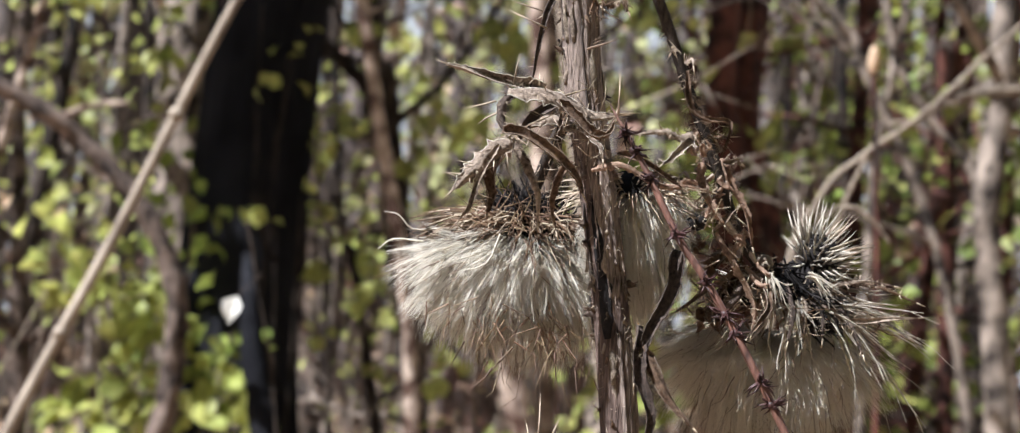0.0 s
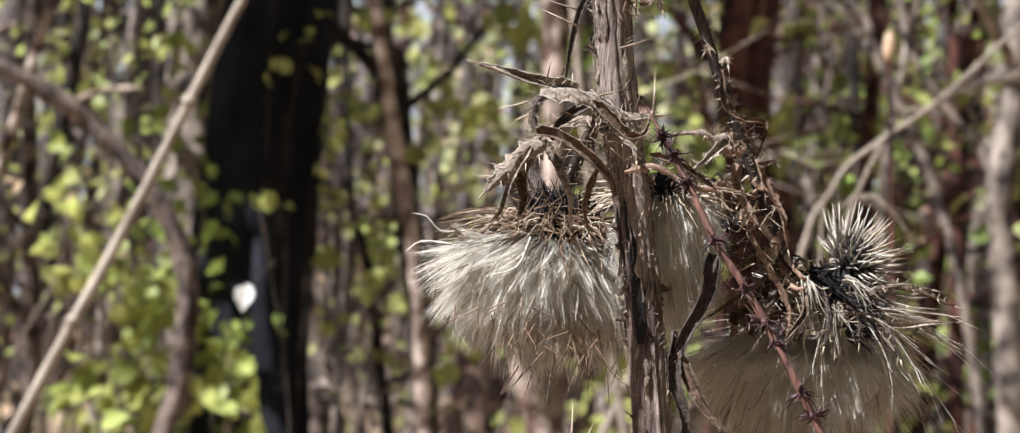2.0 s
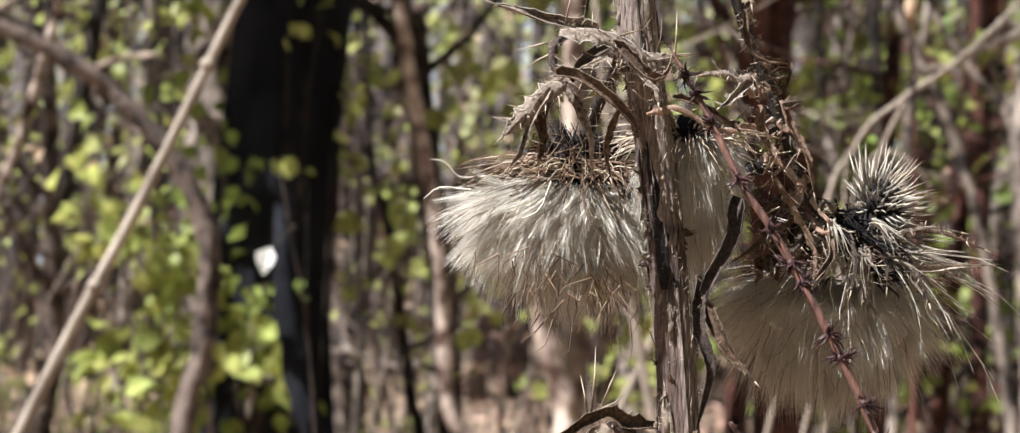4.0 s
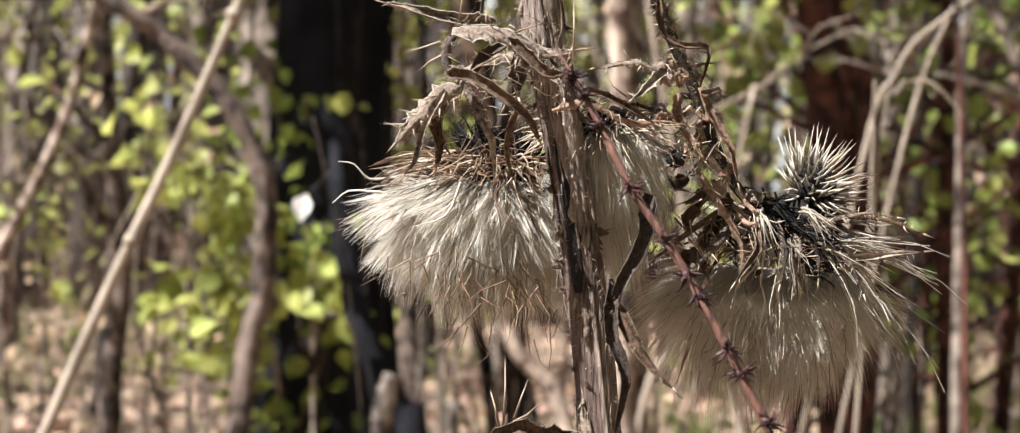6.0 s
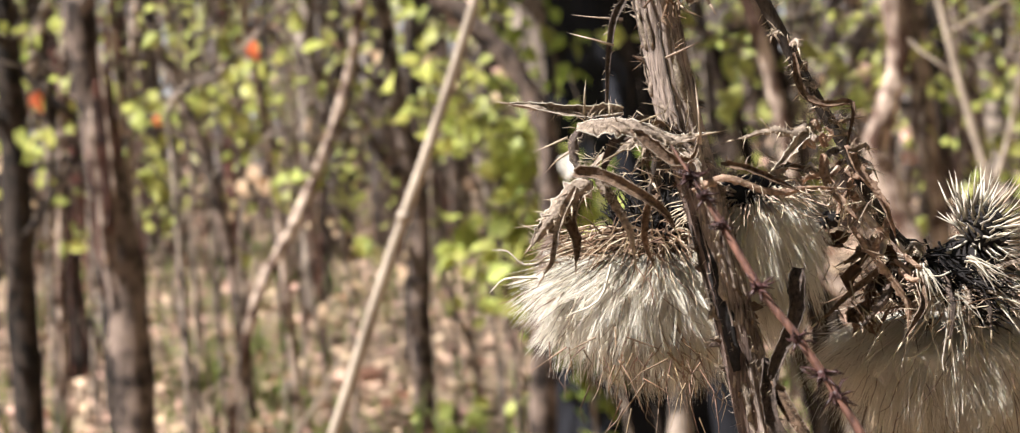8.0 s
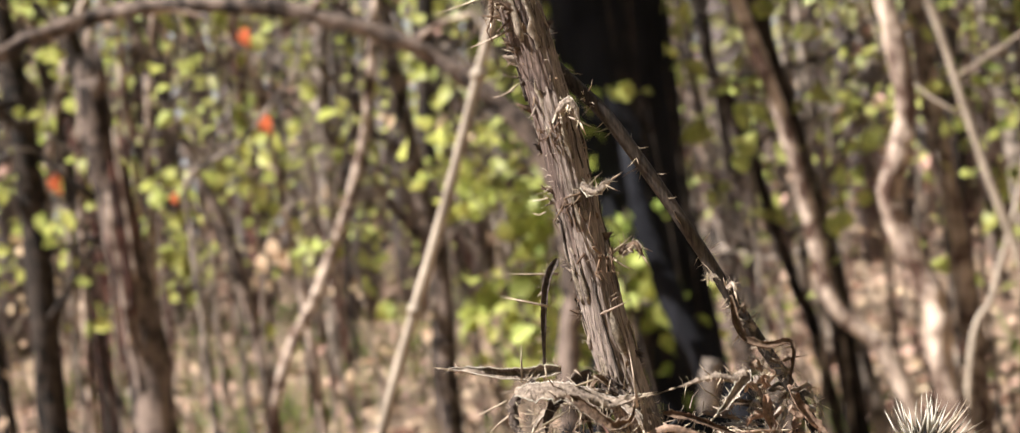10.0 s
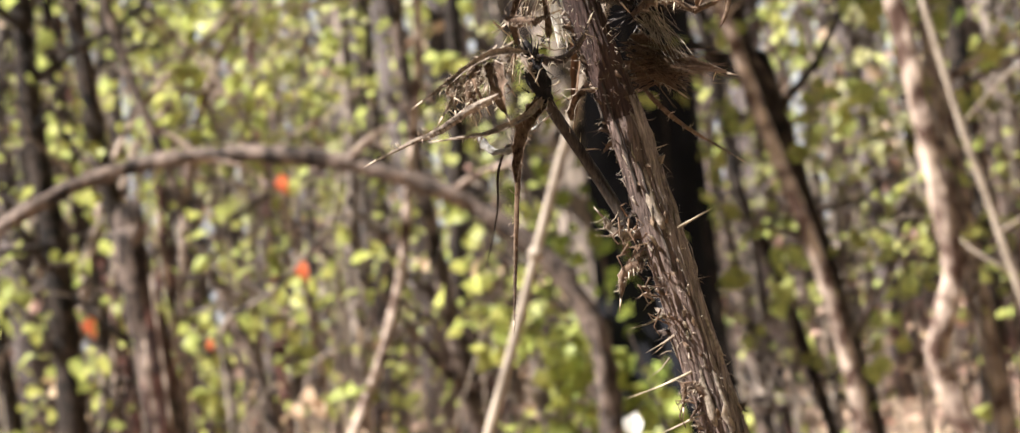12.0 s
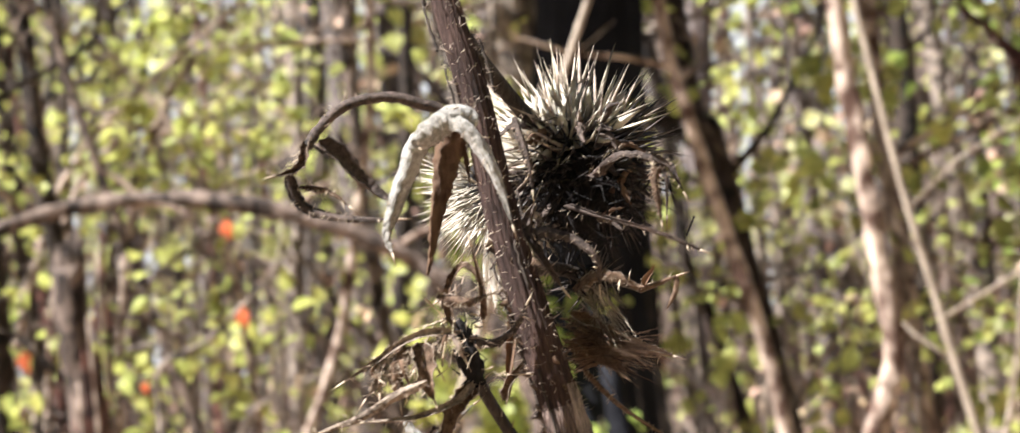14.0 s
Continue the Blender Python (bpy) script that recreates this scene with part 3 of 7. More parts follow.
        part("bark_strip", g, BARK_PALE if k % 2 else BARK_RED, st)
    tree("dark_tree", [(-2.10, 5.0, 0.6), (-2.10, 5.0, 1.1), (-2.11, 5.0, 1.5), (-2.14, 5.0, 2.1), (-2.2, 5.0, 4.5)], 0.05, 0.03, BARK_DARK, "slim dark-barked woodland tree", limbs=8, leaves=70)
    tree("dark_tree", [(-1.9, 5.2, 0.7), (-1.95, 5.2, 1.31), (-1.985, 5.2, 1.58), (-2.01, 5.2, 1.89), (-2.06, 5.2, 2.3), (-2.3, 5.2, 4.2)], 0.04, 0.026, BARK_DARK, "slim dark-barked woodland tree", limbs=8, leaves=60)
    tree("leaning_sapling", [(-1.45, 5.0, 0.62), (-1.52, 5.0, 1.02), (-1.64, 5.0, 1.36), (-1.77, 5.0, 1.78), (-1.88, 5.0, 2.18), (-2.2, 5.0, 3.6)], 0.022, 0.012, BARK_BROWN, "thin brown sapling leaning over", limbs=6, leaves=40)
    tree("slim_tree", [(-0.98, 5.5, 0.43), (-0.97, 5.5, 0.68), (-1.0, 5.5, 1.06), (-1.03, 5.5, 1.36), (-1.08, 5.5, 2.0), (-1.1, 5.5, 4.8)], 0.038, 0.02, BARK_BROWN, "slim brown woodland tree", limbs=8, leaves=50)
    # bare pale branches crossing high up
    for pts in ([(-2.25, 5.4, 0.9), (-2.12, 5.4, 1.5), (-1.95, 5.4, 1.84), (-1.625, 5.4, 2.114), (-1.384, 5.4, 2.283), (-1.2, 5.4, 2.4)], [(-1.9, 5.45, 0.8), (-1.82, 5.45, 1.6), (-1.6, 5.45, 2.10), (-1.39, 5.45, 2.136), (-1.177, 5.45, 2.141), (-1.0, 5.45, 2.13)],
                [(-2.1, 5.35, 0.8), (-2.0, 5.35, 1.6), (-1.80, 5.35, 1.87), (-1.70, 5.35, 1.885), (-1.576, 5.35, 1.857)], [(-1.35, 5.2, 0.7), (-1.42, 5.2, 1.4), (-1.55, 5.2, 1.8), (-1.85, 5.2, 2.2)]):
        tree("bare_shrub", pts, 0.014, 0.007, BARK_PALE, "bare pale shrub with crossing crooked branches", "shrub", limbs=7, low=0.35, reach=0.6, rough=0.3)
    # crooked pale trunk
    tree("crooked_trunk", [(0.275, 2.2, 0.60), (0.25, 2.2, 0.74), (0.25, 2.2, 0.82), (0.222, 2.2, 0.90), (0.203, 2.2, 0.97), (0.222, 2.2, 1.03), (0.238, 2.2, 1.09), (0.228, 2.2, 1.20), (0.217, 2.2, 1.33),
                            (0.205, 2.2, 1.45), (0.195, 2.2, 1.56), (0.15, 2.25, 2.2), (0.1, 2.3, 3.4)], 0.018, 0.011, BARK_PALE, "crooked pale-barked young tree with a knee", limbs=2, low=0.93, leaves=14, rough=0.5, sides=16)
    tree("brown_sapling", [(0.30, 3.8, 0.53), (0.185, 3.8, 0.69), (0.155, 3.8, 0.86), (0.13, 3.8, 1.02), (0.085, 3.8, 1.22), (0.04, 3.8, 1.40), (-0.0, 3.8, 1.58), (-0.05, 3.8, 1.83), (-0.15, 3.85, 2.6)],
         0.021, 0.014, BARK_PALE, "slender pale sapling leaning back", limbs=6, low=0.82, reach=0.45, leaves=36)
    tree("pale_sapling", [(0.48, 2.5, 0.62), (0.42, 2.5, 0.80), (0.392, 2.5, 0.90), (0.362, 2.5, 1.02), (0.33, 2.5, 1.17), (0.29, 2.5, 1.36), (0.22, 2.52, 1.8)], 0.0085, 0.005, STRAW, "thin pale tan sapling stem", limbs=3, low=0.4, rough=0.15, reach=0.35)
    tree("pale_sapling", [(0.31, 2.5, 0.66), (0.36, 2.5, 0.80), (0.398, 2.5, 0.90), (0.43, 2.5, 1.0), (0.47, 2.52, 1.2)], 0.007, 0.004, STRAW, "thin pale tan sapling stem", limbs=2, low=0.4, rough=0.15, reach=0.3)
    tree("pale_tree", [(1.02, 2.5, 0.6), (1.005, 2.5, 0.90), (0.985, 2.5, 1.11), (0.968, 2.5, 1.26), (0.98, 2.5, 1.44), (0.972, 2.5, 1.58), (0.95, 2.55, 2.4), (1.0, 2.6, 4.0)], 0.024, 0.018, BARK_GREY, "grey-barked young woodland tree", limbs=4, low=0.5, leaves=20, rough=0.35)
    tree("reddish_tree", [(1.0, 4.2, 0.7), (0.95, 4.2, 1.21), (0.90, 4.2, 1.53), (0.87, 4.2, 1.86), (0.8, 4.2, 3.8)], 0.052, 0.036, BARK_RED, "slim reddish-brown woodland tree trunk", limbs=7, leaves=60, leaf_mat=GREEN)
    tree("reddish_tree", [(1.06, 4.3, 0.7), (1.01, 4.3, 1.38), (0.96, 4.3, 1.87), (0.9, 4.3, 3.6)], 0.038, 0.026, BARK_RED, "slim reddish-brown woodland tree trunk", limbs=7, leaves=60, leaf_mat=GREEN)
    tree("slim_tree", [(0.30, 5.0, 0.4), (0.23, 5.0, 0.68), (0.17, 5.0, 1.01), (0.11, 5.0, 1.28), (0.06, 5.0, 1.53), (0.0, 5.0, 1.79), (-0.1, 5.0, 4.2)], 0.027, 0.018, BARK_GREY, "slim grey woodland tree", limbs=8, leaves=60)
    tree("slim_tree", [(0.18, 5.05, 0.5), (0.13, 5.05, 0.67), (0.02, 5.05, 1.14), (-0.06, 5.05, 1.42), (-0.2, 5.05, 2.6)], 0.021, 0.012, BARK_DARK, "slim dark woodland sapling", limbs=6, leaves=40)
    tree("slim_tree", [(0.55, 4.5, 0.4), (0.53, 4.5, 0.84), (0.49, 4.5, 1.43), (0.47, 4.5, 1.87), (0.45, 4.5, 4.0)], 0.03, 0.022, BARK_PALE, "slim pale woodland tree", limbs=6, leaves=40, low=0.6)
    tree("slim_tree", [(0.217, 4.6, 0.722), (0.16, 4.6, 1.05), (0.09, 4.6, 1.416), (0.04, 4.6, 1.66), (-0.023, 4.6, 1.863), (-0.1, 4.6, 3.6)], 0.034, 0.026, BARK_DARK, "slim dark woodland tree", limbs=6, leaves=30, low=0.5)
    tree("reddish_tree", [(1.13, 4.6, 1.0), (1.083, 4.6, 1.445), (0.998, 4.6, 1.705), (0.957, 4.6, 1.971), (0.9, 4.6, 3.6)], 0.062, 0.05, BARK_RED, "dark reddish-brown woodland tree trunk", limbs=6, leaves=40, low=0.5)
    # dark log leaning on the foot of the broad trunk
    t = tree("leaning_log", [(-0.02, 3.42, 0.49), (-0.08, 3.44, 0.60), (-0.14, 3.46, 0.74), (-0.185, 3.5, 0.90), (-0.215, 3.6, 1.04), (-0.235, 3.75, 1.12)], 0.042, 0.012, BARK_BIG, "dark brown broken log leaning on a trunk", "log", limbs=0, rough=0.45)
    # pale wood at the foot of the plant
    tree("sapling_stub", [(-0.10, 2.9, 0.40), (-0.085, 2.9, 0.62), (-0.07, 2.9, 0.70)], 0.022, 0.015, BARK_GREY, "grey weathered broken sapling stub", "stub", limbs=0, rough=0.5)
    tree("sapling_stub", [(0.02, 2.7, 0.40), (0.03, 2.7, 0.60), (0.035, 2.7, 0.68)], 0.018, 0.012, BARK_GREY, "grey weathered broken sapling stub", "stub", limbs=0, rough=0.5)
    # reed heads
    for pts, r in (([(0.36, 1.40, 0.98), (0.401, 1.40, 1.136), (0.44, 1.40, 1.185), (0.493, 1.40, 1.228), (0.557, 1.40, 1.297), (0.62, 1.40, 1.36)], 0.0028),
                   ([(0.40, 1.44, 0.96), (0.45, 1.41, 1.19), (0.493, 1.405, 1.226), (0.523, 1.40, 1.245), (0.557, 1.40, 1.256), (0.60, 1.40, 1.262)], 0.0024)):
        foot = Vector((pts[0][0] - 0.16, 1.42, height(pts[0][0] - 0.16, 1.42) - 0.02))
        line = spline([foot] + pts, 8)
        g = Geo()
        g.tube(line, lerp(r, r * 0.6, len(line)), 6, 0.05, 0.15)
        t = thing("dry_reed", foot, "arching straw-coloured dry grass stem", "reed", "dry reeds")
        part("stalk", g, STRAW, t)
        g = Geo()
        for p in line[len(line) // 2 + 6:]:
            for _ in range(7):
                d = Vector((0.7, rnd(-0.5, 0.5), 0.5 + rnd(-0.5, 0.5))).normalized()
                g.spike(p, p + d * rnd(0.01, 0.022), 0.0011)
        part("seed_head", g, STRAW, t)
    # dry grass blades behind the spiny head, one arching over
    for pts in ([(0.22, 0.76, height(0.22, 0.76) - 0.01), (0.222, 0.755, 0.6), (0.2245, 0.75, 1.0), (0.224, 0.75, 1.05), (0.224, 0.75, 1.063), (0.224, 0.75, 1.074)],
                [(0.20, 0.77, height(0.20, 0.77) - 0.01), (0.215, 0.76, 0.6), (0.228, 0.752, 1.02), (0.237, 0.75, 1.069), (0.245, 0.75, 1.075), (0.254, 0.75, 1.075), (0.264, 0.75, 1.068), (0.274, 0.75, 1.057)]):
        g = Geo()
        line = spline(pts, 8)
        g.tube(line, lerp(0.0010, 0.0005, len(line) - 24) + lerp(0.0011, 0.0008, 24), 6, 0.05, 0.15)
        single("grass_blade", g, STRAW, "pale dry blade of dead grass", "grass", "dry grass blades", base=line[0])
    for pts, r in (([(1.25, 3.2, 0.7), (1.12, 3.2, 1.25), (0.96, 3.2, 1.56), (0.921, 3.2, 1.642), (0.844, 3.2, 1.705), (0.72, 3.2, 1.80)], 0.012), ([(1.02, 3.25, 0.7), (1.0, 3.25, 1.3), (1.023, 3.25, 1.60), (1.04, 3.25, 1.726), (1.06, 3.25, 2.1)], 0.011),
                   ([(1.32, 3.15, 0.7), (1.197, 3.15, 1.316), (1.078, 3.15, 1.484), (0.99, 3.15, 1.62), (0.93, 3.15, 1.95)], 0.011)):
        tree("bare_shrub", pts, r, r * 0.6, BARK_GREY, "bare grey shrub with crossing crooked branches", "shrub", limbs=4, low=0.35, reach=0.35, rough=0.35)
    # twig with a pale bud
    g = Geo()
    line = spline([(0.53, 1.42, height(0.53, 1.42) - 0.02), (0.50, 1.41, 0.5), (0.47, 1.40, 1.0), (0.449, 1.40, 1.24), (0.447, 1.40, 1.262)], 6)
    g.tube(line, lerp(0.004, 0.0018, len(line)), 6, rough=0.2)
    t = thing("bud_twig", line[0], "thin brown twig tipped with a pale bud", "twig")
    part("twig", g, BARK_RED, t)
    g = Geo()
    g.ball(Vector((0.445, 1.40, 1.277)), Vector((0.0055, 0.0055, 0.015)), 0.1)
    part("bud", g, PEACH, t, "pale cream bud")
    single_leaf("white_leaf", (-0.113, 1.19, 0.998), (-0.25, -0.1, -1), (-0.4, -1, 0.2), 0.022, WHITE_LEAF, "bleached white dead leaf hanging on a thin twig", (-0.10, 1.20, 1.015))
    g = Geo()
    line = spline([(0.0, 1.25, height(0, 1.25) - 0.02), (-0.03, 1.23, 0.5), (-0.07, 1.21, 0.88), (-0.10, 1.20, 1.015), (-0.112, 1.2, 1.06)], 6)
    g.tube(line, lerp(0.002, 0.0008, len(line)), 5, rough=0.2)
    single("thin_twig", g, BARK_DARK, "thin dark upright twig holding a dead leaf", "twig", base=line[0])
    for p, s, m, lab in (((-1.055, 3.87, 1.255), 0.05, AUTUMN, "orange-red dead leaf still hanging"), ((-1.985, 4.93, 1.21), 0.07, AUTUMN, "orange-red dead leaf still hanging"), ((-1.335, 4.0, 1.10), 0.03, AUTUMN, "small red dead leaf"),
                         ((-1.08, 3.86, 1.46), 0.05, AUTUMN, "orange dead leaf still hanging"), ((-0.99, 3.56, 0.975), 0.05, PEACH, "pale peach-coloured dead leaf"), ((-0.97, 3.56, 0.95), 0.05, PEACH, "pale peach-coloured dead leaf"),
                         ((-1.02, 3.57, 0.945), 0.045, PEACH, "pale peach-coloured dead leaf")):
        p = Vector(p)
        single_leaf("dead_leaf", p, (0.1, -0.1, -1), (-0.5, -1, 0.3), s, m, lab, p + Vector((0.02, 0.02, 0.03)))
    for pts, r in (([(-1.30, 4.0, 0.9), (-1.30, 4.0, 1.12), (-1.16, 3.95, 1.19), (-1.035, 3.89, 1.285), (-0.97, 3.88, 1.36), (-0.94, 3.88, 1.5)], 0.009), ([(-1.99, 4.96, 0.8), (-1.965, 4.95, 1.24), (-2.0, 4.95, 1.36), (-1.93, 4.95, 1.5)], 0.012),
                   ([(-1.05, 3.6, 0.7), (-1.0, 3.58, 0.98), (-0.92, 3.58, 1.06)], 0.005)):
        tree("leaf_twig", pts, r, r * 0.5, BARK_GREY, "thin crooked grey twig with a few dead leaves", "shrub", limbs=4, low=0.5, reach=0.2, rough=0.3)


def build_leafy_shrubs():
    """Saplings in young leaf."""
    vines = (((-0.264, 3.92), 1.652, 0.055, 14), ((-0.194, 3.92), 1.554, 0.04, 8), ((-0.108, 3.92), 1.39, 0.035, 8), ((-0.134, 3.92), 1.264, 0.03, 6), ((-0.289, 3.92), 0.814, 0.06, 16), ((-0.211, 3.92), 0.836, 0.05, 12),
             ((-0.025, 3.92), 1.478, 0.05, 10), ((-0.183, 3.92), 1.179, 0.03, 5), ((-0.495, 3.92), 0.648, 0.05, 20), ((-0.585, 3.92), 1.02, 0.05, 20), ((-0.491, 3.92), 1.039, 0.05, 20))
    spots = (((-0.53, 3.8), 1.05, 0.075, 50), ((-0.47, 3.8), 0.77, 0.07, 40), ((-0.42, 3.85), 0.93, 0.06, 36), ((-0.27, 3.8), 0.80, 0.06, 34), ((-0.46, 3.82), 0.66, 0.05, 30), ((-0.30, 4.6), 1.70, 0.10, 14), ((-0.12, 4.55), 1.45, 0.09, 12),
             ((-0.17, 4.72), 1.30, 0.07, 8), ((-0.06, 5.1), 1.66, 0.16, 22), ((0.06, 5.1), 1.2, 0.16, 16), ((0.35, 6.1), 1.85, 0.24, 40), ((0.25, 6.3), 1.3, 0.25, 26), ((1.1, 4.3), 1.52, 0.16, 22), ((1.25, 4.6), 1.85, 0.2, 30),
             ((0.40, 4.0), 1.62, 0.20, 46), ((0.58, 4.1), 1.42, 0.16, 34), ((0.15, 4.2), 1.55, 0.16, 26), ((0.30, 4.1), 1.2, 0.16, 26), ((0.48, 4.2), 0.95, 0.16, 20), ((0.05, 4.0), 1.1, 0.12, 14), ((0.2, 4.4), 0.85, 0.14, 14),
             ((-1.48, 5.5), 2.1, 0.13, 50), ((-1.75, 5.6), 2.05, 0.16, 60), ((-1.55, 5.4), 1.75, 0.14, 50), ((-2.0, 5.5), 1.7, 0.14, 50), ((-2.15, 5.6), 2.1, 0.2, 60), ((-1.9, 6.0), 2.25, 0.30, 90), ((-1.5, 6.1), 2.0, 0.26, 60), ((-2.35, 6.2), 1.9, 0.3, 60), ((-1.25, 5.0), 1.25, 0.22, 30), ((-1.6, 4.4), 1.2, 0.2, 30), ((-1.1, 4.6), 1.05, 0.2, 26), ((-1.75, 5.4), 0.95, 0.25, 30), ((-0.75, 4.9), 1.5, 0.2, 26),
             ((-0.8, 5.6), 1.05, 0.2, 26), ((-2.3, 5.0), 1.3, 0.2, 26), ((-1.3, 4.1), 1.42, 0.14, 18), ((-2.2, 5.4), 0.9, 0.2, 20))
    for (x, y), z, sp, n in vines + spots:
        vine = y == 3.92
        base = Vector((x + rnd(-0.1, 0.1), y + rnd(0, 0.15), 0))
        base.z = height(base.x, base.y) - 0.03
        t = thing("leafy_sapling", base, "thin dark shoot with a few young yellow-green leaves" if vine else "thin sapling with clusters of young yellow-green leaves", "sapling", "young leafy saplings")
        g, cg = Geo(), Geo()
        top = Vector((x, y, z + sp))
        line = spline([base, base.lerp(top, 0.5) + Vector((rnd(-0.06, 0.06), 0, 0)), top], 7)
        g.tube(line, lerp(0.003 if vine else 0.009, 0.002, len(line)), 6, rough=0.2)
        part("stem", g, BARK_DARK if vine else BARK_GREY, t)
        for _ in range(max(2, n // 5) if vine else max(4, n // 4)):
            q = Vector((x + random.gauss(0, sp), y + random.gauss(0, sp), z + random.gauss(0, sp * 0.75)))
            k = line[min(len(line) - 1, max(3, int(len(line) * (0.55 + 0.4 * random.random()))))]
            g = Geo()
            g.tube([k, k.lerp(q, 0.5) + aim() * 0.02, q], [0.003, 0.002, 0.0012], 4)
            part("twig", g, BARK_DARK if vine else BARK_GREY, t)
            crown_leaves(cg, q, 2 if vine else 3 + n // 30, 0.025 if vine else 0.035, 0.042 if vine else 0.060, 0.35)
        part("crown", cg, GREEN, t, "young translucent yellow-green leaves", False)


def build_woods():
    """The random wood behind, thinning into the distance."""
    barks = (BARK_GREY, BARK_BROWN, BARK_DARK, BARK_RED, BARK_BROWN, BARK_DARK, BARK_RED)
    count = 0
    while count < 62:
        y = 6.0 + 10 * random.random() ** 1.1
        x = rnd(-0.60, 0.55) * (y + 0.5)
        if abs(x + 0.3) < 0.3 and y < 6:
            continue
        k = random.randrange(7)
        lean = rnd(-0.10, 0.06)
        h = rnd(4.0, 8.0)
        r = 0.009 + 0.038 * random.random() ** 2.2 * (1.0 + 0.05 * y)
        pts = [(x, y, height(x, y) - 0.05), (x + lean * h * 0.2, y, h * 0.2), (x + lean * h * 0.45 + rnd(-0.08, 0.08), y, h * 0.45), (x + lean * h + rnd(-0.2, 0.2), y + rnd(-0.3, 0.3), h)]
        names = ("grey", "brown", "dark", "reddish", "brown", "dark", "reddish")
        tree("woodland_tree", pts, r, r * 0.45, barks[k], "slim %s woodland tree with sparse spring leaves" % names[k], limbs=random.randrange(5, 11), leaves=random.choice((0, 15, 35, 55)),
             size=0.06, spread=0.13, low=0.1, reach=rnd(0.5, 1.2), sides=7, group="woodland trees", extend=False)
        count += 1
    # dim corner of reddish stems in deeper green
    for k in range(13):
        y = rnd(4.9, 7.5)
        x = (0.20 + 0.015 * k + rnd(-0.01, 0.01)) * (y + 0.3)
        r = rnd(0.02, 0.05)
        lean = rnd(-0.10, 0.05)
        pts = [(x, y, height(x, y) - 0.05), (x + lean, y, 1.2), (x + lean * 2.2 + rnd(-0.05, 0.05), y, 2.6), (x + lean * 5, y, 6)]
        tree("woodland_tree", pts, r, r * 0.6, (BARK_RED, BARK_DARK)[k % 2], "slim %s woodland tree in deeper green leaf" % ("reddish", "dark")[k % 2], limbs=9, leaves=120, leaf_mat=GREEN_DEEP, size=0.07, spread=0.15, low=0.12, reach=0.7, group="woodland trees", extend=False)
    # thicker dark trunks deeper in
    for k in range(22):
        y = rnd(6.5, 13)
        x = (-0.52 + 0.047 * k + rnd(-0.02, 0.02)) * (y + 0.4)
        r = rnd(0.035, 0.075)
        lean = rnd(-0.12, 0.08)
        pts = [(x, y, height(x, y) - 0.05), (x + lean * 1.2, y, 1.2), (x + lean * 2.6 + rnd(-0.06, 0.06), y, 2.6), (x + lean * 7, y, 7)]
        tree("woodland_tree", pts, r, r * 0.6, BARK_DARK if k % 2 else BARK_GREY, "dark-barked woodland tree with few leaves" if k % 2 else "grey-barked woodland tree with few leaves", limbs=6, leaves=24, size=0.06, low=0.2, reach=0.9, group="woodland trees", extend=False, sides=9)
    # undergrowth of bare twigs
    g = Geo()
    for _ in range(190):
        y = 4.8 + 9 * random.random()
        x = rnd(-0.6, 0.52) * (y + 0.5)
        p = Vector((x, y, height(x, y) - 0.02))
        d = Vector((rnd(-0.45, 0.35), rnd(-0.3, 0.3), 1)).normalized()
        L = rnd(0.6, 2.0)
        q = p + d * L * 0.5 + aim() * 0.06
        e = p + d * L + aim() * 0.14
        r = rnd(0.003, 0.009)
        g.tube(spline([p, q, e], 4), lerp(r, r * 0.35, 9), 5)
    single("undergrowth", g, BARK_BROWN, "bare grey-brown undergrowth stems between the trees", "undergrowth", kind="stuff")
    g = Geo()
    for _ in range(130):
        y = 4.8 + 9 * random.random()
        x = rnd(-0.6, 0.52) * (y + 0.5)
        p = Vector((x, y, height(x, y) - 0.02))
        d = Vector((rnd(-0.4, 0.4), rnd(-0.3, 0.3), 1)).normalized()
        L = rnd(0.5, 1.7)
        r = rnd(0.003, 0.008)
        g.tube(spline([p, p + d * L * 0.5 + aim() * 0.07, p + d * L + aim() * 0.16], 4), lerp(r, r * 0.35, 9), 5)
    single("undergrowth", g, BARK_RED, "bare reddish-brown bramble stems between the trees", "undergrowth", kind="stuff")
    g = Geo()
    for _ in range(210):
        y = 4.9 + 9 * random.random()
        p = Vector((rnd(-0.6, 0.52) * (y + 0.5), y, rnd(0.10, 2.0 + 0.14 * y)))
        crown_leaves(g, p, 13, 0.14, 0.075)
    single("understory_leaves", g, GREEN, "scattered young leaves of the understory", "foliage", kind="stuff", smooth=False)
    g, pg = Geo(), Geo()
    for _ in range(190):
        y = 4.6 + 8 * random.random()
        x = rnd(-0.6, 0.52) * (y + 0.5)
        p = Vector((x, y, height(x, y) - 0.02))
        d = Vector((rnd(-0.7, 0.7), rnd(-0.3, 0.3), 1)).normalized()
        L = rnd(0.25, 1.5)
        r = rnd(0.002, 0.006)
        e = p + d * L + aim() * 0.14
        g.tube(spline([p, p + d * L * 0.5 + aim() * 0.07, e], 4), lerp(r, r * 0.35, 9), 5)
        if random.random() < 0.6:
            crown_leaves(pg, p.lerp(e, rnd(0.5, 1)), 4, 0.06, 0.05)
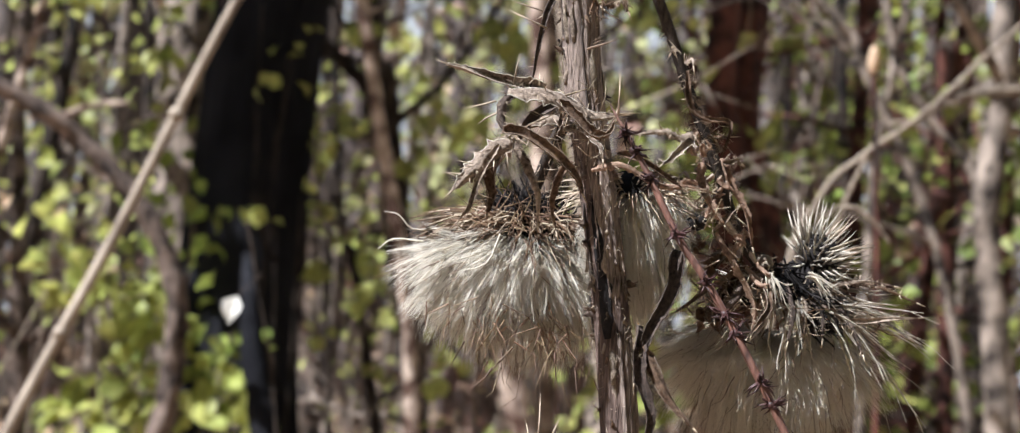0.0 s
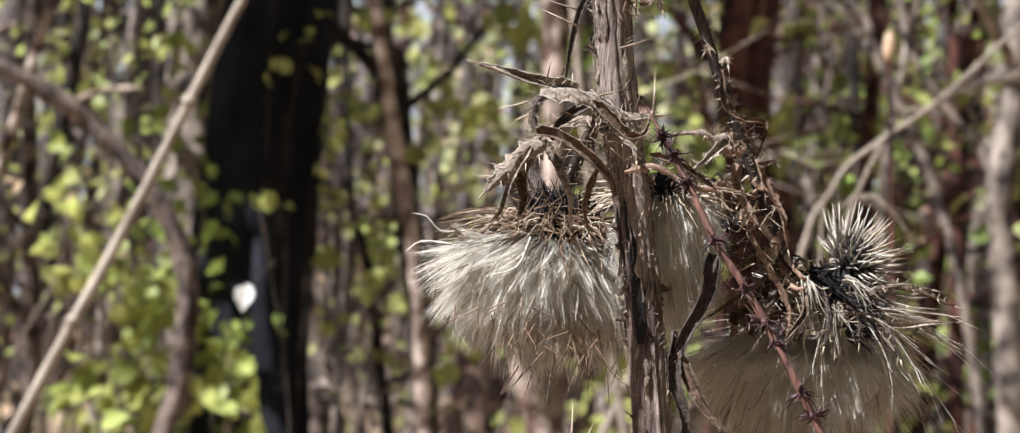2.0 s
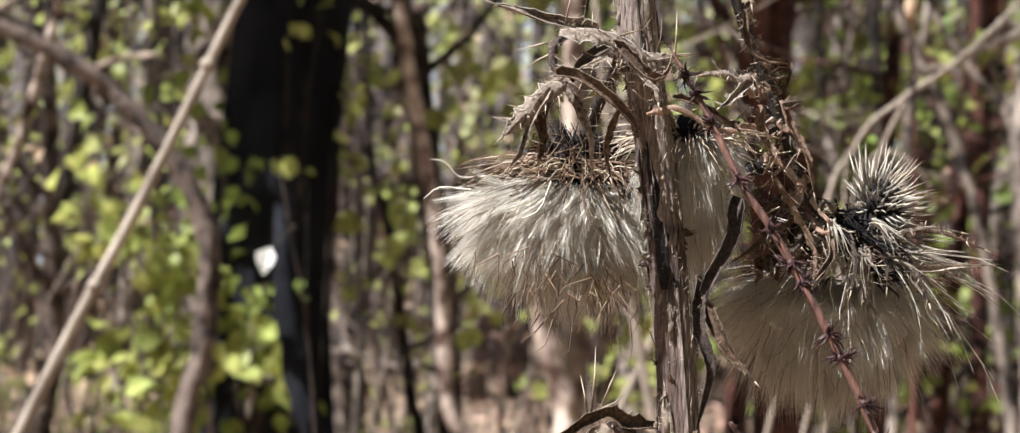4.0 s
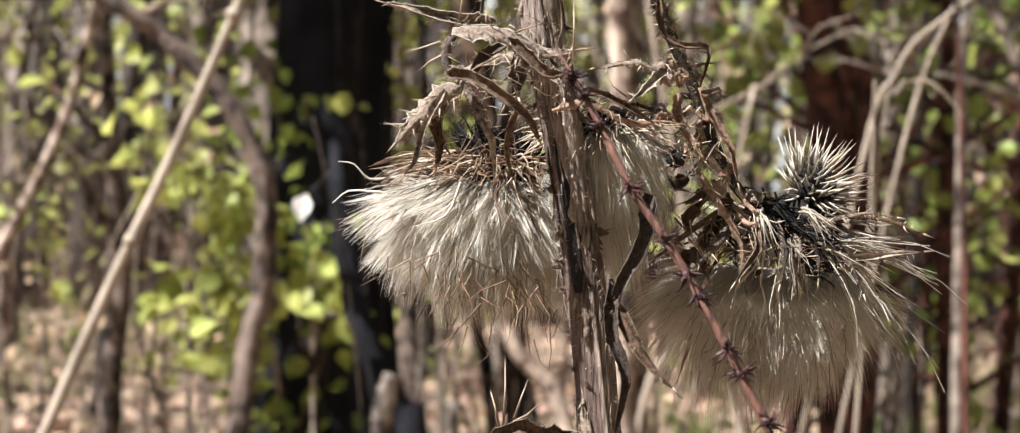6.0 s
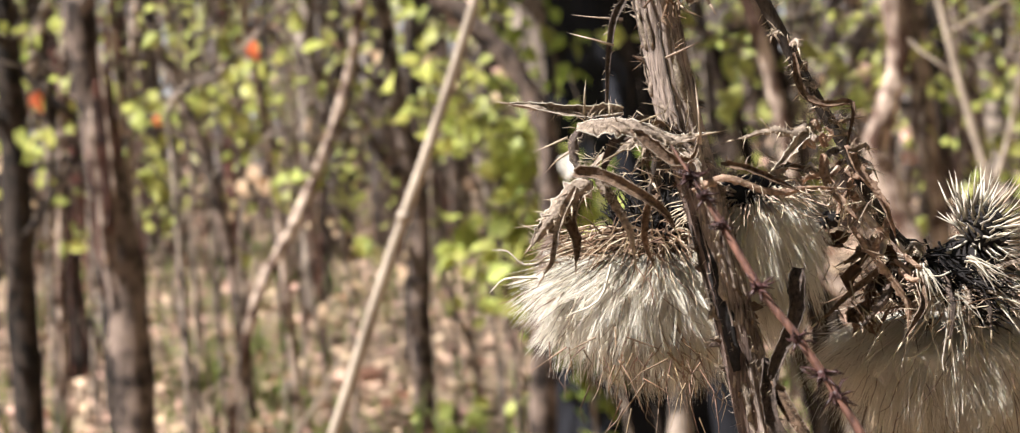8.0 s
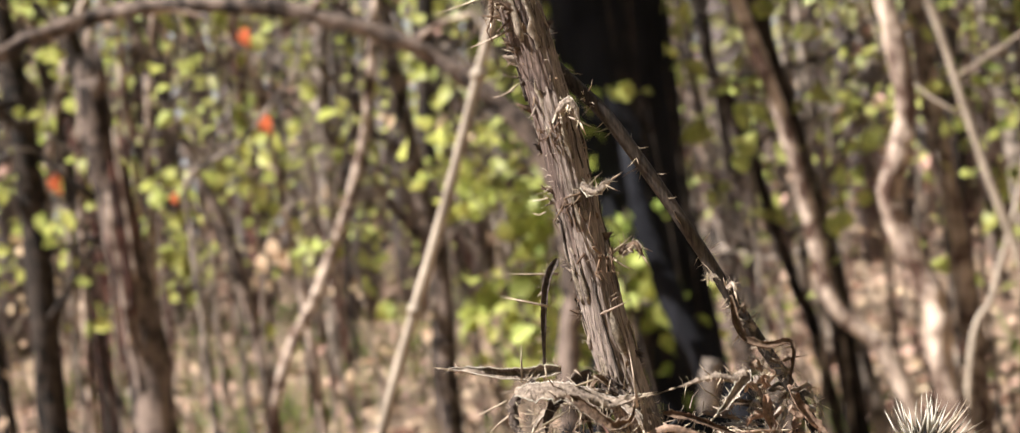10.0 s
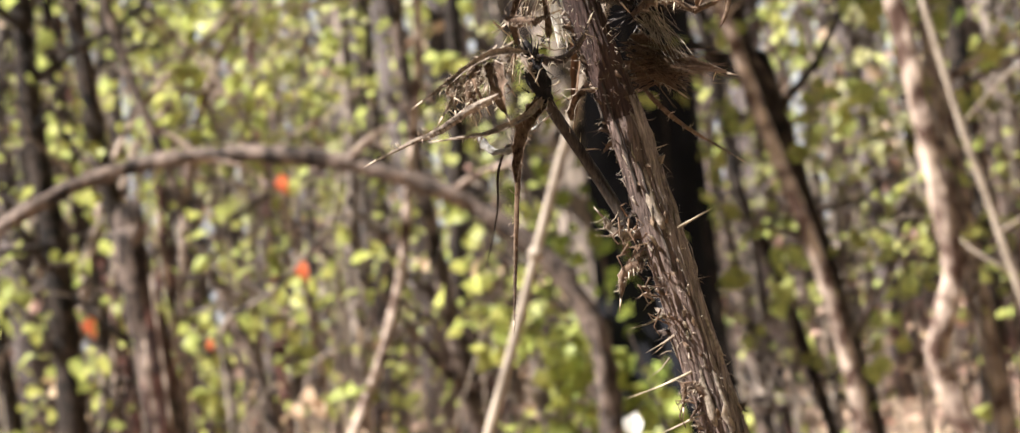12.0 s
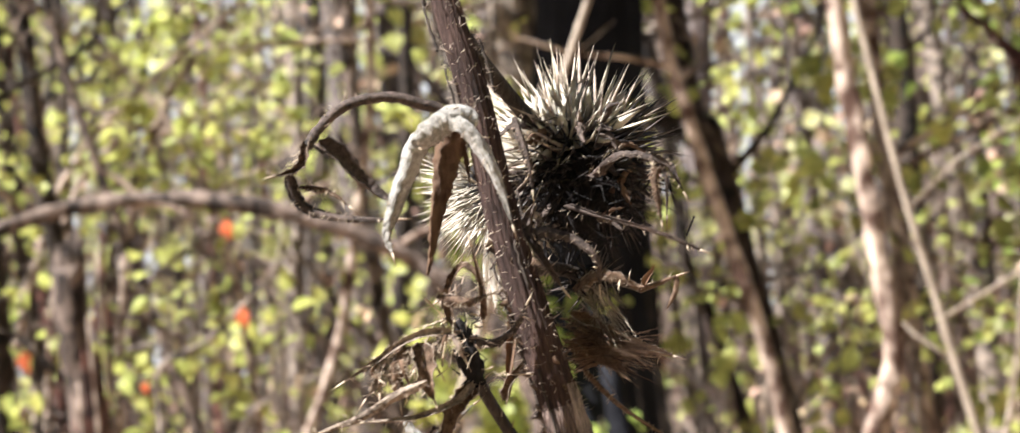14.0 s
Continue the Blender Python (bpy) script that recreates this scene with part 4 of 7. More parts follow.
    single("dead_stalks", g, STRAW, "pale dry stalks standing between the trees", "undergrowth", kind="stuff")
    single("dead_foliage", pg, PEACH, "pale dead leaves still hanging in the undergrowth", "foliage", kind="stuff", smooth=False)
    # far wood
    g, cg, dg, bg = Geo(), Geo(), Geo(), Geo()
    for i in range(400):
        y = 14 + 40 * random.random()
        x = rnd(-0.65, 0.6) * y
        h = rnd(6, 13)
        r = rnd(0.05, 0.20)
        lean = rnd(-0.9, 0.6)
        line = spline([(x, y, -0.1), (x + lean * 0.3, y, h * 0.4), (x + lean, y, h)], 3)
        (dg if i % 4 else g).tube(line, lerp(r, r * 0.4, 7), 6)
        for _ in range(8):
            z = rnd(0.6, h)
            q = Vector((x + lean * z / h, y, z))
            e = q + Vector((rnd(-1, 1), rnd(-0.6, 0.6), rnd(0.1, 1.0))) * rnd(0.6, 1.6)
            (dg if i % 3 else g).tube([q, q.lerp(e, 0.5) + aim() * 0.12, e], [r * 0.35, r * 0.25, r * 0.1], 4)
            crown_leaves(cg, e, 7, 0.55, 0.18)
            crown_leaves(bg, Vector((e.x, e.y, rnd(0.1, 4.5))), 3, 0.5, 0.16)
    single("far_trunks", g, BARK_BROWN, "brown trunks and branches of the distant wood", "far wood", kind="stuff")
    single("far_trunks", dg, BARK_FAR, "trunks of the distant wood, greyed in colour for haze", "far wood", kind="stuff")
    single("far_dead_foliage", bg, LITTER, "beige-brown dead foliage of the distant wood", "far wood", kind="stuff", smooth=False)
    single("far_foliage", cg, FAR_LEAF, "spring foliage of the distant wood, paled in colour for haze", "far wood", kind="stuff", smooth=False)
    g = Geo()
    ring = [Vector((math.sin(a) * 90, math.cos(a) * 90, z)) for z in (-2, 45) for a in lerp(-1.0, 1.0, 13)]
    g.add(ring, [(i, i + 1, i + 14, i + 13) for i in range(12)])
    single("backdrop", g, HAZE, "bright hazy sky behind the wood", "sky", kind="structure")
    # unseen wood around and behind the camera, added to cut the sky's fill
    g, cg = Geo(), Geo()
    for _ in range(150):
        a = rnd(3.85, 6.7)
        d = rnd(4.5, 13)
        x, y = math.cos(a) * d, math.sin(a) * d
        h = rnd(5, 10)
        r = rnd(0.05, 0.14)
        g.tube(spline([(x, y, -0.1), (x + rnd(-0.2, 0.2), y, h * 0.5), (x + rnd(-0.5, 0.5), y, h)], 4), lerp(r, r * 0.4, 9), 7)
        for _ in range(9):
            crown_leaves(cg, Vector((x, y, rnd(0.6, h))) + aim() * 0.8, 14, 0.4, 0.15)
    single("trunks_behind", g, BARK_GREY, "grey trunks out of view, added to block sky fill", "far wood", kind="stuff")
    single("foliage_behind", cg, GREEN, "spring foliage out of view, added to block sky fill", "far wood", kind="stuff", smooth=False)


# ---- the thistle ----
FACE = Vector((0.1, -1.0, 0.45))


def dry_leaf(parent, name, pts, width, mat, lobes=0.9, curl=0.7, twist=0.0, spines=10, spine_len=2.6, seed=0.0, label="", normal=None, per=10, sm=None, blunt=0.35, sharp=False):
    """A shrivelled spiny leaf along pts (millimetres)."""
    line = spline([mm(*p) for p in pts], per)
    g = Geo()
    hollow = name == "leaf" and not sharp and int(seed * 10) % 4
    edges = g.blade(line, width * 1.0 / 1000, normal or FACE, 0.00009, curl * (-0.95 if hollow else 0.7), lobes * 0.6, twist, seed, 6, blunt, sharp)
    ob = part(name, g, mat, parent, label)
    # edge strips paler than the blade put rim light into the colour
    if width > 1.75 and mat in (LEAF_PALE, LEAF_BROWN, LEAF_DARK):
        m = Geo()
        for edge in edges:
            m.tube(edge, lerp(0.00013, 0.00004, len(edge)), 4, 0.0, 0.5)
        part("margin", m, {LEAF_DARK: LEAF_DARK, LEAF_BROWN: LEAF_PALE}.get(mat, SPINE_PALE), ob, "hard leaf margins, paled as rim light")
    if spines:
        s = Geo()
        n = len(line)
        spines = max(3, spines * 2 // 3)
        for k in range(spines):
            i = min(n - 2, int((k + rnd(0.1, 0.9)) / spines * n))
            t = (line[i + 1] - line[i]).normalized()
            side = t.cross(normal or FACE).normalized() * random.choice((-1, 1))
            p = line[i] + side * width / 1000 * 0.36 * (1 - i / n)
            d = (side + t * rnd(0.1, 1.1) + aim() * 0.45).normalized()
            s.spike(p, p + d * spine_len / 1000 * rnd(0.4, 1.3), 0.00010 * rnd(0.7, 1.4), aim() * 0.0002)
        e = line[-1]
        s.spike(e, e + (line[-1] - line[-3]).normalized() * 0.0022, 0.0002)
        for _ in range(34):
            i = random.randrange(n - 2)
            t = (line[i + 1] - line[i]).normalized()
            side = t.cross(normal or FACE).normalized() * random.choice((-1, 1))
            p = line[i] + side * width / 1000 * rnd(0.2, 0.42) * (1 - i / n)
            d = (side + t * rnd(-0.6, 0.9) + aim() * 0.7).normalized()
            L = rnd(0.0005, 0.0014)
            s.spike(p, p + d * L, 0.00005, aim() * L * 0.2)
        part("spines", s, sm or SPINE, ob, kind="stuff")
    return ob


def frizz(geo, c, spread, n, length, r, lean=(0, 0, 0)):
    """A tangle of short bent fibres round c (millimetres)."""
    for _ in range(n):
        p = mm(c[0] + random.gauss(0, spread[0]), c[1] + random.gauss(0, spread[1]), c[2] + random.gauss(0, spread[2]))
        d = (aim() + Vector(lean)).normalized()
        L = length / 1000 * rnd(0.5, 1.3)
        m = p + d * L * 0.5 + aim() * L * 0.18
        geo.hair([p, p.lerp(m, 0.6), m, p + d * L + aim() * L * 0.12], r / 1000 * rnd(0.7, 1.3))


def pappus(parent, c, rad, clumps=480, per=7, theta=(0.0, 1.55), r=0.07, droop=0.2, squash=0.8, ragged=0.12, tuft=0.75, brown=0, loose=90, even=0.7, tilt=0.0, mass=0.84, lock=0.075, bracts=0, mat=None):
    """A dome of silky seed hairs that hangs from c, combed into fine pointed tufts, with brown filaments over it."""
    c = mm(*c)
    R = Vector(rad) / 1000
    turn = Matrix.Rotation(tilt, 3, "Y")

    def spot(th, ph, f, k):
        sn, cs, u = math.sin(th), math.cos(th), 1 - f
        out = u * u * 0.22 + 2 * f * u * (0.20 + 0.47 * sn) + f * f * sn
        z = u * u * 0.06 + 2 * f * u * (droop - 0.42 * cs) - f * f * cs
        return c + turn @ Vector((out * math.cos(ph) * R.x, out * math.sin(ph) * squash * R.y, z * R.z)) * k
    g = Geo()
    steps = (0.2, 0.45, 0.68, 0.86, 0.99)
    for _ in range(clumps):
        th = theta[0] + (theta[1] - theta[0]) * random.random() ** even
        th += random.gauss(0, 0.09)
        ph = rnd(0, 6.283)
        k = rnd(1 - ragged * 1.6, 1 + ragged)
        sway = random.gauss(0, 0.10)
        sag = random.gauss(0, 0.07)
        line = [spot(th + sag * f * f, ph + sway * f * f, f, k) for f in steps]
        w = rnd(0.6, 1.3) * tuft / 1000
        g.tube(line, [w * q for q in (0.6, 1.0, 0.9, 0.55, 0.05)], 5, 0.0, 0.3, False, rnd(0, 40))
        wide = rnd(0.5, 1.4) * lock
        for _ in range(per):
            t0, p0 = random.gauss(0, wide), random.gauss(0, wide) / max(0.3, math.sin(th))
            end, close = rnd(0.82, 1.05), rnd(0.35, 0.95)
            lift = rnd(0.97, 1.05) * k
            g.hair([spot(th + t0 * (1 - close * f * f) + sag * f * f, ph + p0 * (1 - close * f * f) + sway * f * f, f * end, lift) + aim() * 0.00018 * f for f in (0.28, 0.55, 0.8, 1.0)], r / 1000 * rnd(0.6, 1.3))
    for _ in range(loose):
        t1, p1, k = rnd(*theta), rnd(0, 6.283), rnd(0.85, 1.12)
        g.hair([spot(t1, p1, f, k) + aim() * 0.0005 * f for f in (0.3, 0.6, 0.85, 1.0)], r / 1000 * rnd(0.5, 0.9))
    ob = part("pappus", g, mat or FLUFF, parent, "beige seed hairs, dimmed in colour for shade" if mat else "silky cream-white seed hairs", kind="stuff")
    b = Geo()
    verts, faces = [], []
    rings, cols = 16, 72
    for i in range(rings):
        for j in range(cols):
            th, ph = max(0.02, 0.9 * theta[1] * i / (rings - 1)), 6.2832 * j / cols
            bulge = 1 + 0.17 * noise.noise(Vector((math.cos(ph) * 5, math.sin(ph) * 5, th * 0.8 + c.x * 300))) + 0.05 * noise.noise(Vector((math.cos(ph) * 14, math.sin(ph) * 14, th * 1.5)))
            verts.append(spot(th, ph, mass * bulge, 1.0))
        if i:
            o = (i - 1) * cols
            faces += [(o + j, o + (j + 1) % cols, o + cols + (j + 1) % cols, o + cols + j) for j in range(cols)]
    for f in (0.5, 0.2):
        o = len(verts) - cols
        verts += [spot(0.9 * theta[1], 6.2832 * j / cols, mass * f, 0.97) for j in range(cols)]
        faces += [(o + j, o + (j + 1) % cols, o + cols + (j + 1) % cols, o + cols + j) for j in range(cols)]
    b.add(verts, faces)
    part("hair_mass", b, mat or FLUFF, ob)
    if bracts:
        g, dg = Geo(), Geo()
        for i in range(bracts):
            t1, p1 = rnd(0.85, 1.45), rnd(2.4, 6.9)
            f0, f1 = rnd(0.12, 0.3), rnd(0.5, 1.0)
            sway, lift = random.gauss(0, 0.16), rnd(1.02, 1.12)
            pts = [spot(t1 + 0.1 * j / 4, p1 + sway * j / 4, f0 + (f1 - f0) * j / 4, lift) + aim() * 0.0004 + Vector((0, 0, 0.0006)) for j in range(5)]
            (dg if i % 3 == 0 else g).hair(pts, rnd(0.10, 0.22) / 1000)
        part("long_bracts", g, BRACT, parent, "long tan bracts lying over the fluff", kind="stuff")
        part("long_bracts", dg, LEAF_RUST, parent, "long rust-brown bracts lying over the fluff", kind="stuff")
    if brown:
        g = Geo()
        for _ in range(brown):
            t1, p1, k = rnd(0.15, theta[1]), rnd(3.0, 6.5) if tilt == 0 else rnd(2.2, 6.8), rnd(1.0, 1.08)
            f0 = rnd(0.3, 0.85)
            f1 = min(1.2, f0 + rnd(0.15, 0.45))
            sway = random.gauss(0, 0.12)
            pts = [spot(t1, p1 + sway * i / 4, f0 + (f1 - f0) * i / 4, k) + aim() * 0.0005 * i / 3 for i in range(5)]
            g.hair(pts, rnd(0.06, 0.15) / 1000)
        part("filaments", g, FILAMENT, parent, "bent brown filaments", kind="stuff")
    return ob


def burr(parent, c, core, n, reach, cone, axis, mat, r=0.22, flat=False, under=None, mess=0.3):
    """A spiny flower head: a dark core with bracts that stand out all round within a cone about axis."""
    c = mm(*c)
    k = Vector(core) / 1000
    b = Geo()
    b.ball(c, k, 0.2, c.x * 700, 9, 16)
    head = part("flower_head", b, CORE, parent, "dark spiny seed head core")
    g, dk = Geo(), Geo()
    axis = Vector(axis).normalized()
    for _ in range(n):
        while True:
            d = aim()
            if d.dot(axis) > cone:
                break
        p = c + Vector((d.x * k.x, d.y * k.y, d.z * k.z)) * 0.9
        e = (d + aim() * mess).normalized()
        L = rnd(*reach) / 1000
        # bracts facing away from the sun take the dark material as shade
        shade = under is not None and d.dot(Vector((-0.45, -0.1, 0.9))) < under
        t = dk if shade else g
        if flat:
            s = e.cross(aim()).normalized()
            w = r / 1000 * rnd(0.8, 1.7)
            m = p + e * L * 0.45
            u = e.cross(s) * w * 0.3
            t.add([p - s * w * 0.6 - u, p + s * w * 0.6 - u, p + u, m - s * w - u, m + s * w - u, m + u * 1.2, p + e * L],
                  [(0, 1, 4, 3), (1, 2, 5, 4), (2, 0, 3, 5), (3, 4, 6), (4, 5, 6), (5, 3, 6)])
        else:
            t.spike(p, p + e * L, r / 1000 * rnd(0.7, 1.3), aim() * L * 0.05)
    part("bracts", g, mat, head, "pale pointed bracts", kind="stuff")
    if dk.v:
        part("shaded_bracts", dk, SPINE_DARK, head, "bracts away from the sun, coloured dark as shade", kind="stuff")
    return head


def closed_head(parent, base, axis, length, radius, n, reach, r):
    """A closed spiny head: an egg-shaped core along axis, set with bracts that point outwards and forwards."""
    c, axis = mm(*base), Vector(axis).normalized()
    side = axis.orthogonal().normalized()
    up = axis.cross(side)
    b = Geo()
    prof = (0.35, 0.75, 0.97, 1.0, 0.88, 0.6, 0.2)
    b.tube([c + axis * length / 1000 * i / 6 for i in range(7)], [radius / 1000 * q for q in prof], 18, 0.0, 0.25, True, c.x * 300)
    head = part("flower_head", b, CORE, parent, "dark spiny seed head core")
    g, tan = Geo(), Geo()
    for k in range(n):
        u = (k + 0.5) / n
        a = k * 2.39996
        d = side * math.cos(a) + up * math.sin(a)
        q = prof[min(5, int(u * 6))]
        p = c + axis * length / 1000 * u * 0.92 + d * radius / 1000 * q * 0.9
        e = (d * (1.0 - 0.45 * u) + axis * (0.1 + 1.0 * u) + aim() * 0.3).normalized()
        L = rnd(*reach) / 1000
        # half the right-facing bracts are tan, backlight put into their colour
        (tan if e.x > 0.55 and k % 2 else g).spike(p, p + e * L, r / 1000 * rnd(0.75, 1.3), aim() * L * 0.06)
    part("bracts", g, SPINE_PALE, head, "pale pointed bracts", kind="stuff")
    part("bracts", tan, SPINE, head, "pointed bracts tinted tan as backlight", kind="stuff")
    return head


def thorny(parent, line, radii, n, length, r, mat, cluster=3, spread=0.5):
    """Spines in small clusters along a stem."""
    g = Geo()
    for _ in range(n):
        i = random.randrange(1, len(line) - 1)
        t = (line[i + 1] - line[i - 1]).normalized()
        a = rnd(0, 6.283)
        s = t.orthogonal().normalized()
        d = s * math.cos(a) + t.cross(s) * math.sin(a)
        for _ in range(random.randrange(1, cluster + 1)):
            e = (d + aim() * spread + t * rnd(-0.3, 0.5)).normalized()
            p = line[i] + d * radii[i] * 0.85 + t * rnd(-0.001, 0.001)
            L = rnd(*length) / 1000
            g.spike(p, p + e * L, r / 1000 * rnd(0.7, 1.3), aim() * L * 0.08)
    part("spines", g, mat, parent, "sharp straw-coloured spines", kind="stuff")


def ribbed(line, radii, sides=80, seed=0.0, depth=0.11):
    """A dry stem with lengthwise ridges and torn skin."""
    g = Geo()
    verts, faces = [], []
    side = Vector((1, 0, 0))
    n = len(line)
    for i, p in enumerate(line):
        t = (line[min(i + 1, n - 1)] - line[max(i - 1, 0)]).normalized()
        side = (side - t * side.dot(t)).normalized()
        up = t.cross(side)
        for j in range(sides):
            a = 2 * math.pi * j / sides
            d = noise.noise(Vector((math.cos(a) * 5.2 + seed, math.sin(a) * 5.2, p.z * 18 + seed)))
            d += 0.6 * noise.noise(Vector((math.cos(a) * 9 + seed, math.sin(a) * 9, p.z * 45)))
            rib = abs(math.sin(a * 9.5 + seed + 0.5 * noise.noise(Vector((0, seed, p.z * 25))))) ** 0.5
            r = radii[i] * (1 + depth * (0.9 * rib - 0.6 + 0.6 * d))
            verts.append(p + (side * math.cos(a) + up * math.sin(a)) * r)
        if i:
            o = (i - 1) * sides
            faces += [(o + j, o + (j + 1) % sides, o + sides + (j + 1) % sides, o + sides + j) for j in range(sides)]
    faces.append(tuple(range((n - 1) * sides, n * sides)))
    g.add(verts, faces)
    return g


def build_thistle():
    base = Vector((0.085, 0.045, height(0.085, 0.045) - 0.01))
    th = thing("thistle_plant", base, "tall dead spiny thistle with fluffy seed heads", "thistle")
    # main stem
    low = spline([base, mm(72, 40, -700), mm(48, 34, -380), mm(26, 30, -150), mm(13.4, 28, -60)], 10)[:-1]
    mid = spline([mm(13.4, 28, -60), mm(11.0, 28, -43), mm(7.4, 28, -19), mm(4.6, 28, -3.5), mm(1.4, 28, 11), mm(-1.6, 28, 25), mm(-4.2, 28, 43), mm(-7.0, 28, 61), mm(-10.6, 28, 78), mm(-14.0, 28, 96),
                  mm(-17.3, 28, 112.4), mm(-20.9, 28, 127), mm(-23.6, 28, 139), mm(-26.4, 28, 156), mm(-28.9, 28, 166.4), mm(-33, 29, 186), mm(-36, 30, 210)], 12)
    line = low + mid
    radii = lerp(0.0062, 0.0029, len(low)) + [0.0028] * (len(mid) - 84) + lerp(0.0028, 0.0015, 84)
    cut = next(i for i, p in enumerate(line) if p.z > 1.112)
    stem = part("stem", ribbed(line[:cut + 1], radii[:cut + 1]), STEM_MID, th, "grey-brown ribbed dry stem")
    part("upper_stem", ribbed(line[cut:], radii[cut:]), STEM_SHADED, th, "red-brown ribbed dry stem, darkened in colour for shade")
    # pale weathered sheath, split open low down
    for lo, hi, a0, a1, mt in ((-12, 62, 4.15, 6.9, STEM), (52, 116, 5.2, 6.9, STEM), (8, 44, 3.2, 4.3, STEM), (-56, -14, 4.75, 6.9, STEM)):
        g = Geo()
        run = [(i, p) for i, p in enumerate(mid) if 1 + lo / 1000 <= p.z <= 1 + hi / 1000]
        verts, faces = [], []
        cols = 40
        for k, (i, p) in enumerate(run):
            t = (mid[min(i + 1, len(mid) - 1)] - mid[i - 1]).normalized()
            sd = (Vector((1, 0, 0)) - t * t.x).normalized()
            up = t.cross(sd)
            end = min(1.0, k / 9, (len(run) - 1 - k) / 9)
            for j in range(cols + 1):
                f = j / cols
                a = a0 + (a1 - a0) * f + 0.28 * noise.noise(Vector((p.z * 90, lo, 3.0 * f))) * (1 if j in (0, cols) else 0)
                r = radii[len(low) + i] * (1.07 + 0.022 * math.cos(a * 19 + p.z * 20) + 0.02 * math.cos(a * 37 + 30 * p.z) + 0.05 * noise.noise(Vector((a * 9, lo, p.z * 260))) + 0.12 * noise.noise(Vector((math.cos(a) * 5, math.sin(a) * 5, p.z * 60))))
                if end < 0.5 and noise.noise(Vector((f * 7, lo, 1))) > end * 1.6:
                    r *= 0.8
                verts.append(p + (sd * math.cos(a) - up * -math.sin(a)) * r)
            if k:
                o = (k - 1) * (cols + 1)
                faces += [(o + j, o + j + 1, o + cols + 2 + j, o + cols + 1 + j) for j in range(cols)]
        g.add(verts, faces)
        part("sheath", g, mt, stem, "pale weathered outer skin")
    thorny(stem, mid, radii[len(low):], 44, (0.8, 3.2), 0.11, SPINE, 3)
    g = Geo()
    for _ in range(1700):
        i = random.randrange(1, len(mid) - 1)
        a = rnd(2.6, 6.8)
        d = Vector((math.cos(a), math.sin(a), rnd(-0.5, 0.5)))
        p = mid[i] + Vector((d.x, d.y, 0)) * 0.0028 + Vector((0, 0, rnd(-0.001, 0.001)))
        L = rnd(0.0004, 0.0017)
        g.spike(p, p + (d + aim() * 0.6).normalized() * L, 0.00005, aim() * L * 0.2)
    part("fuzz", g, BRACT, stem, "fine pale hairs", kind="stuff")
    # stubby torn leaf margins running down the edges of the stem
    for k in range(58):
        g = Geo()
        i = 10 + int(k * (len(mid) - 60) / 58) + random.randrange(3)
        a = (math.pi if k % 5 else 0.0) + rnd(-0.5, 0.5)
        t = (mid[i + 1] - mid[i - 1]).normalized()
        d = Vector((math.cos(a), -abs(math.sin(a)), 0))
        p = mid[i] + d * radii[len(low) + i] * 0.9
        L = rnd(0.0008, 0.0024)
        g.blade([p - t * 0.0006, p + d * L * 0.4 + t * rnd(-0.0002, 0.0008), p + d * L + t * rnd(-0.001, 0.0012) + aim() * 0.0003], rnd(0.001, 0.0022), t.cross(d), 0.00008, 0.5, 0.6, 0, k * 1.3, 3)
        for _ in range(3):
            e = (d + aim() * 0.8).normalized()
            g.spike(p + d * L * 0.5, p + d * L * 0.5 + e * rnd(0.0008, 0.0026), 0.00009)
        part("torn_margin", g, (LEAF_PALE, LEAF_BROWN, LEAF_DARK)[k % 3], stem)
    # split down the stem edge: a strip coloured black for the shade inside it
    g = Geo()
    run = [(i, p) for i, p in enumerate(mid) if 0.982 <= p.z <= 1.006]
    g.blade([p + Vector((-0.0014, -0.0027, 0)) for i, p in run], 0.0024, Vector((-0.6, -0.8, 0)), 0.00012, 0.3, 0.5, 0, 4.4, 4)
    part("split", g, CORE, stem, "dark strip for a stem split, its shade in the colour")
    # lifted flakes of dry skin
    for tone, mt in enumerate((LEAF_PALE, LEAF_BROWN)):
        g = Geo()
        for _ in range(70):
            i = random.randrange(6, int(len(mid) * 0.66))
            a = rnd(2.7, 6.7)
            t = (mid[i + 1] - mid[i - 1]).normalized()
            d = Vector((math.cos(a), math.sin(a), 0))
            p = mid[i] + d * radii[len(low) + i] * 1.06
            L = rnd(0.0007, 0.0024)
            w = (t * random.choice((-1, 1)) + aim() * 0.5).normalized()
            g.blade([p - w * L * 0.4, p + w * L * 0.2 + d * 0.0002, p + w * L * 0.6 + d * rnd(0.0003, 0.0009) + aim() * 0.0003], rnd(0.0005, 0.0013), d, 0.00005, 0.6, 0.8, 0, rnd(0, 90), 3)
        part("skin_flakes", g, mt, stem, ("pale", "brown")[tone] + " lifted flakes of dry skin", kind="stuff")
    # torn strips of skin along the stem
    g = Geo()
    for _ in range(56):
        i = random.randrange(4, int(len(mid) * 0.6))
        a = rnd(2.6, 6.8)
        off = Vector((math.cos(a), math.sin(a), 0)) * 0.0030
        run = [mid[i + k] + off * (1 + 0.16 * math.sin(k * 0.5 + i)) + aim() * 0.0002 for k in range(0, random.randrange(5, 12))]
        g.blade(run, rnd(0.0006, 0.0016), off.normalized(), 0.00006, 0.5, 0.8, 0, rnd(0, 9), 2)
    part("skin_strips", g, LEAF_PALE, stem, "pale torn strips of dry skin", kind="stuff")
    g = Geo()
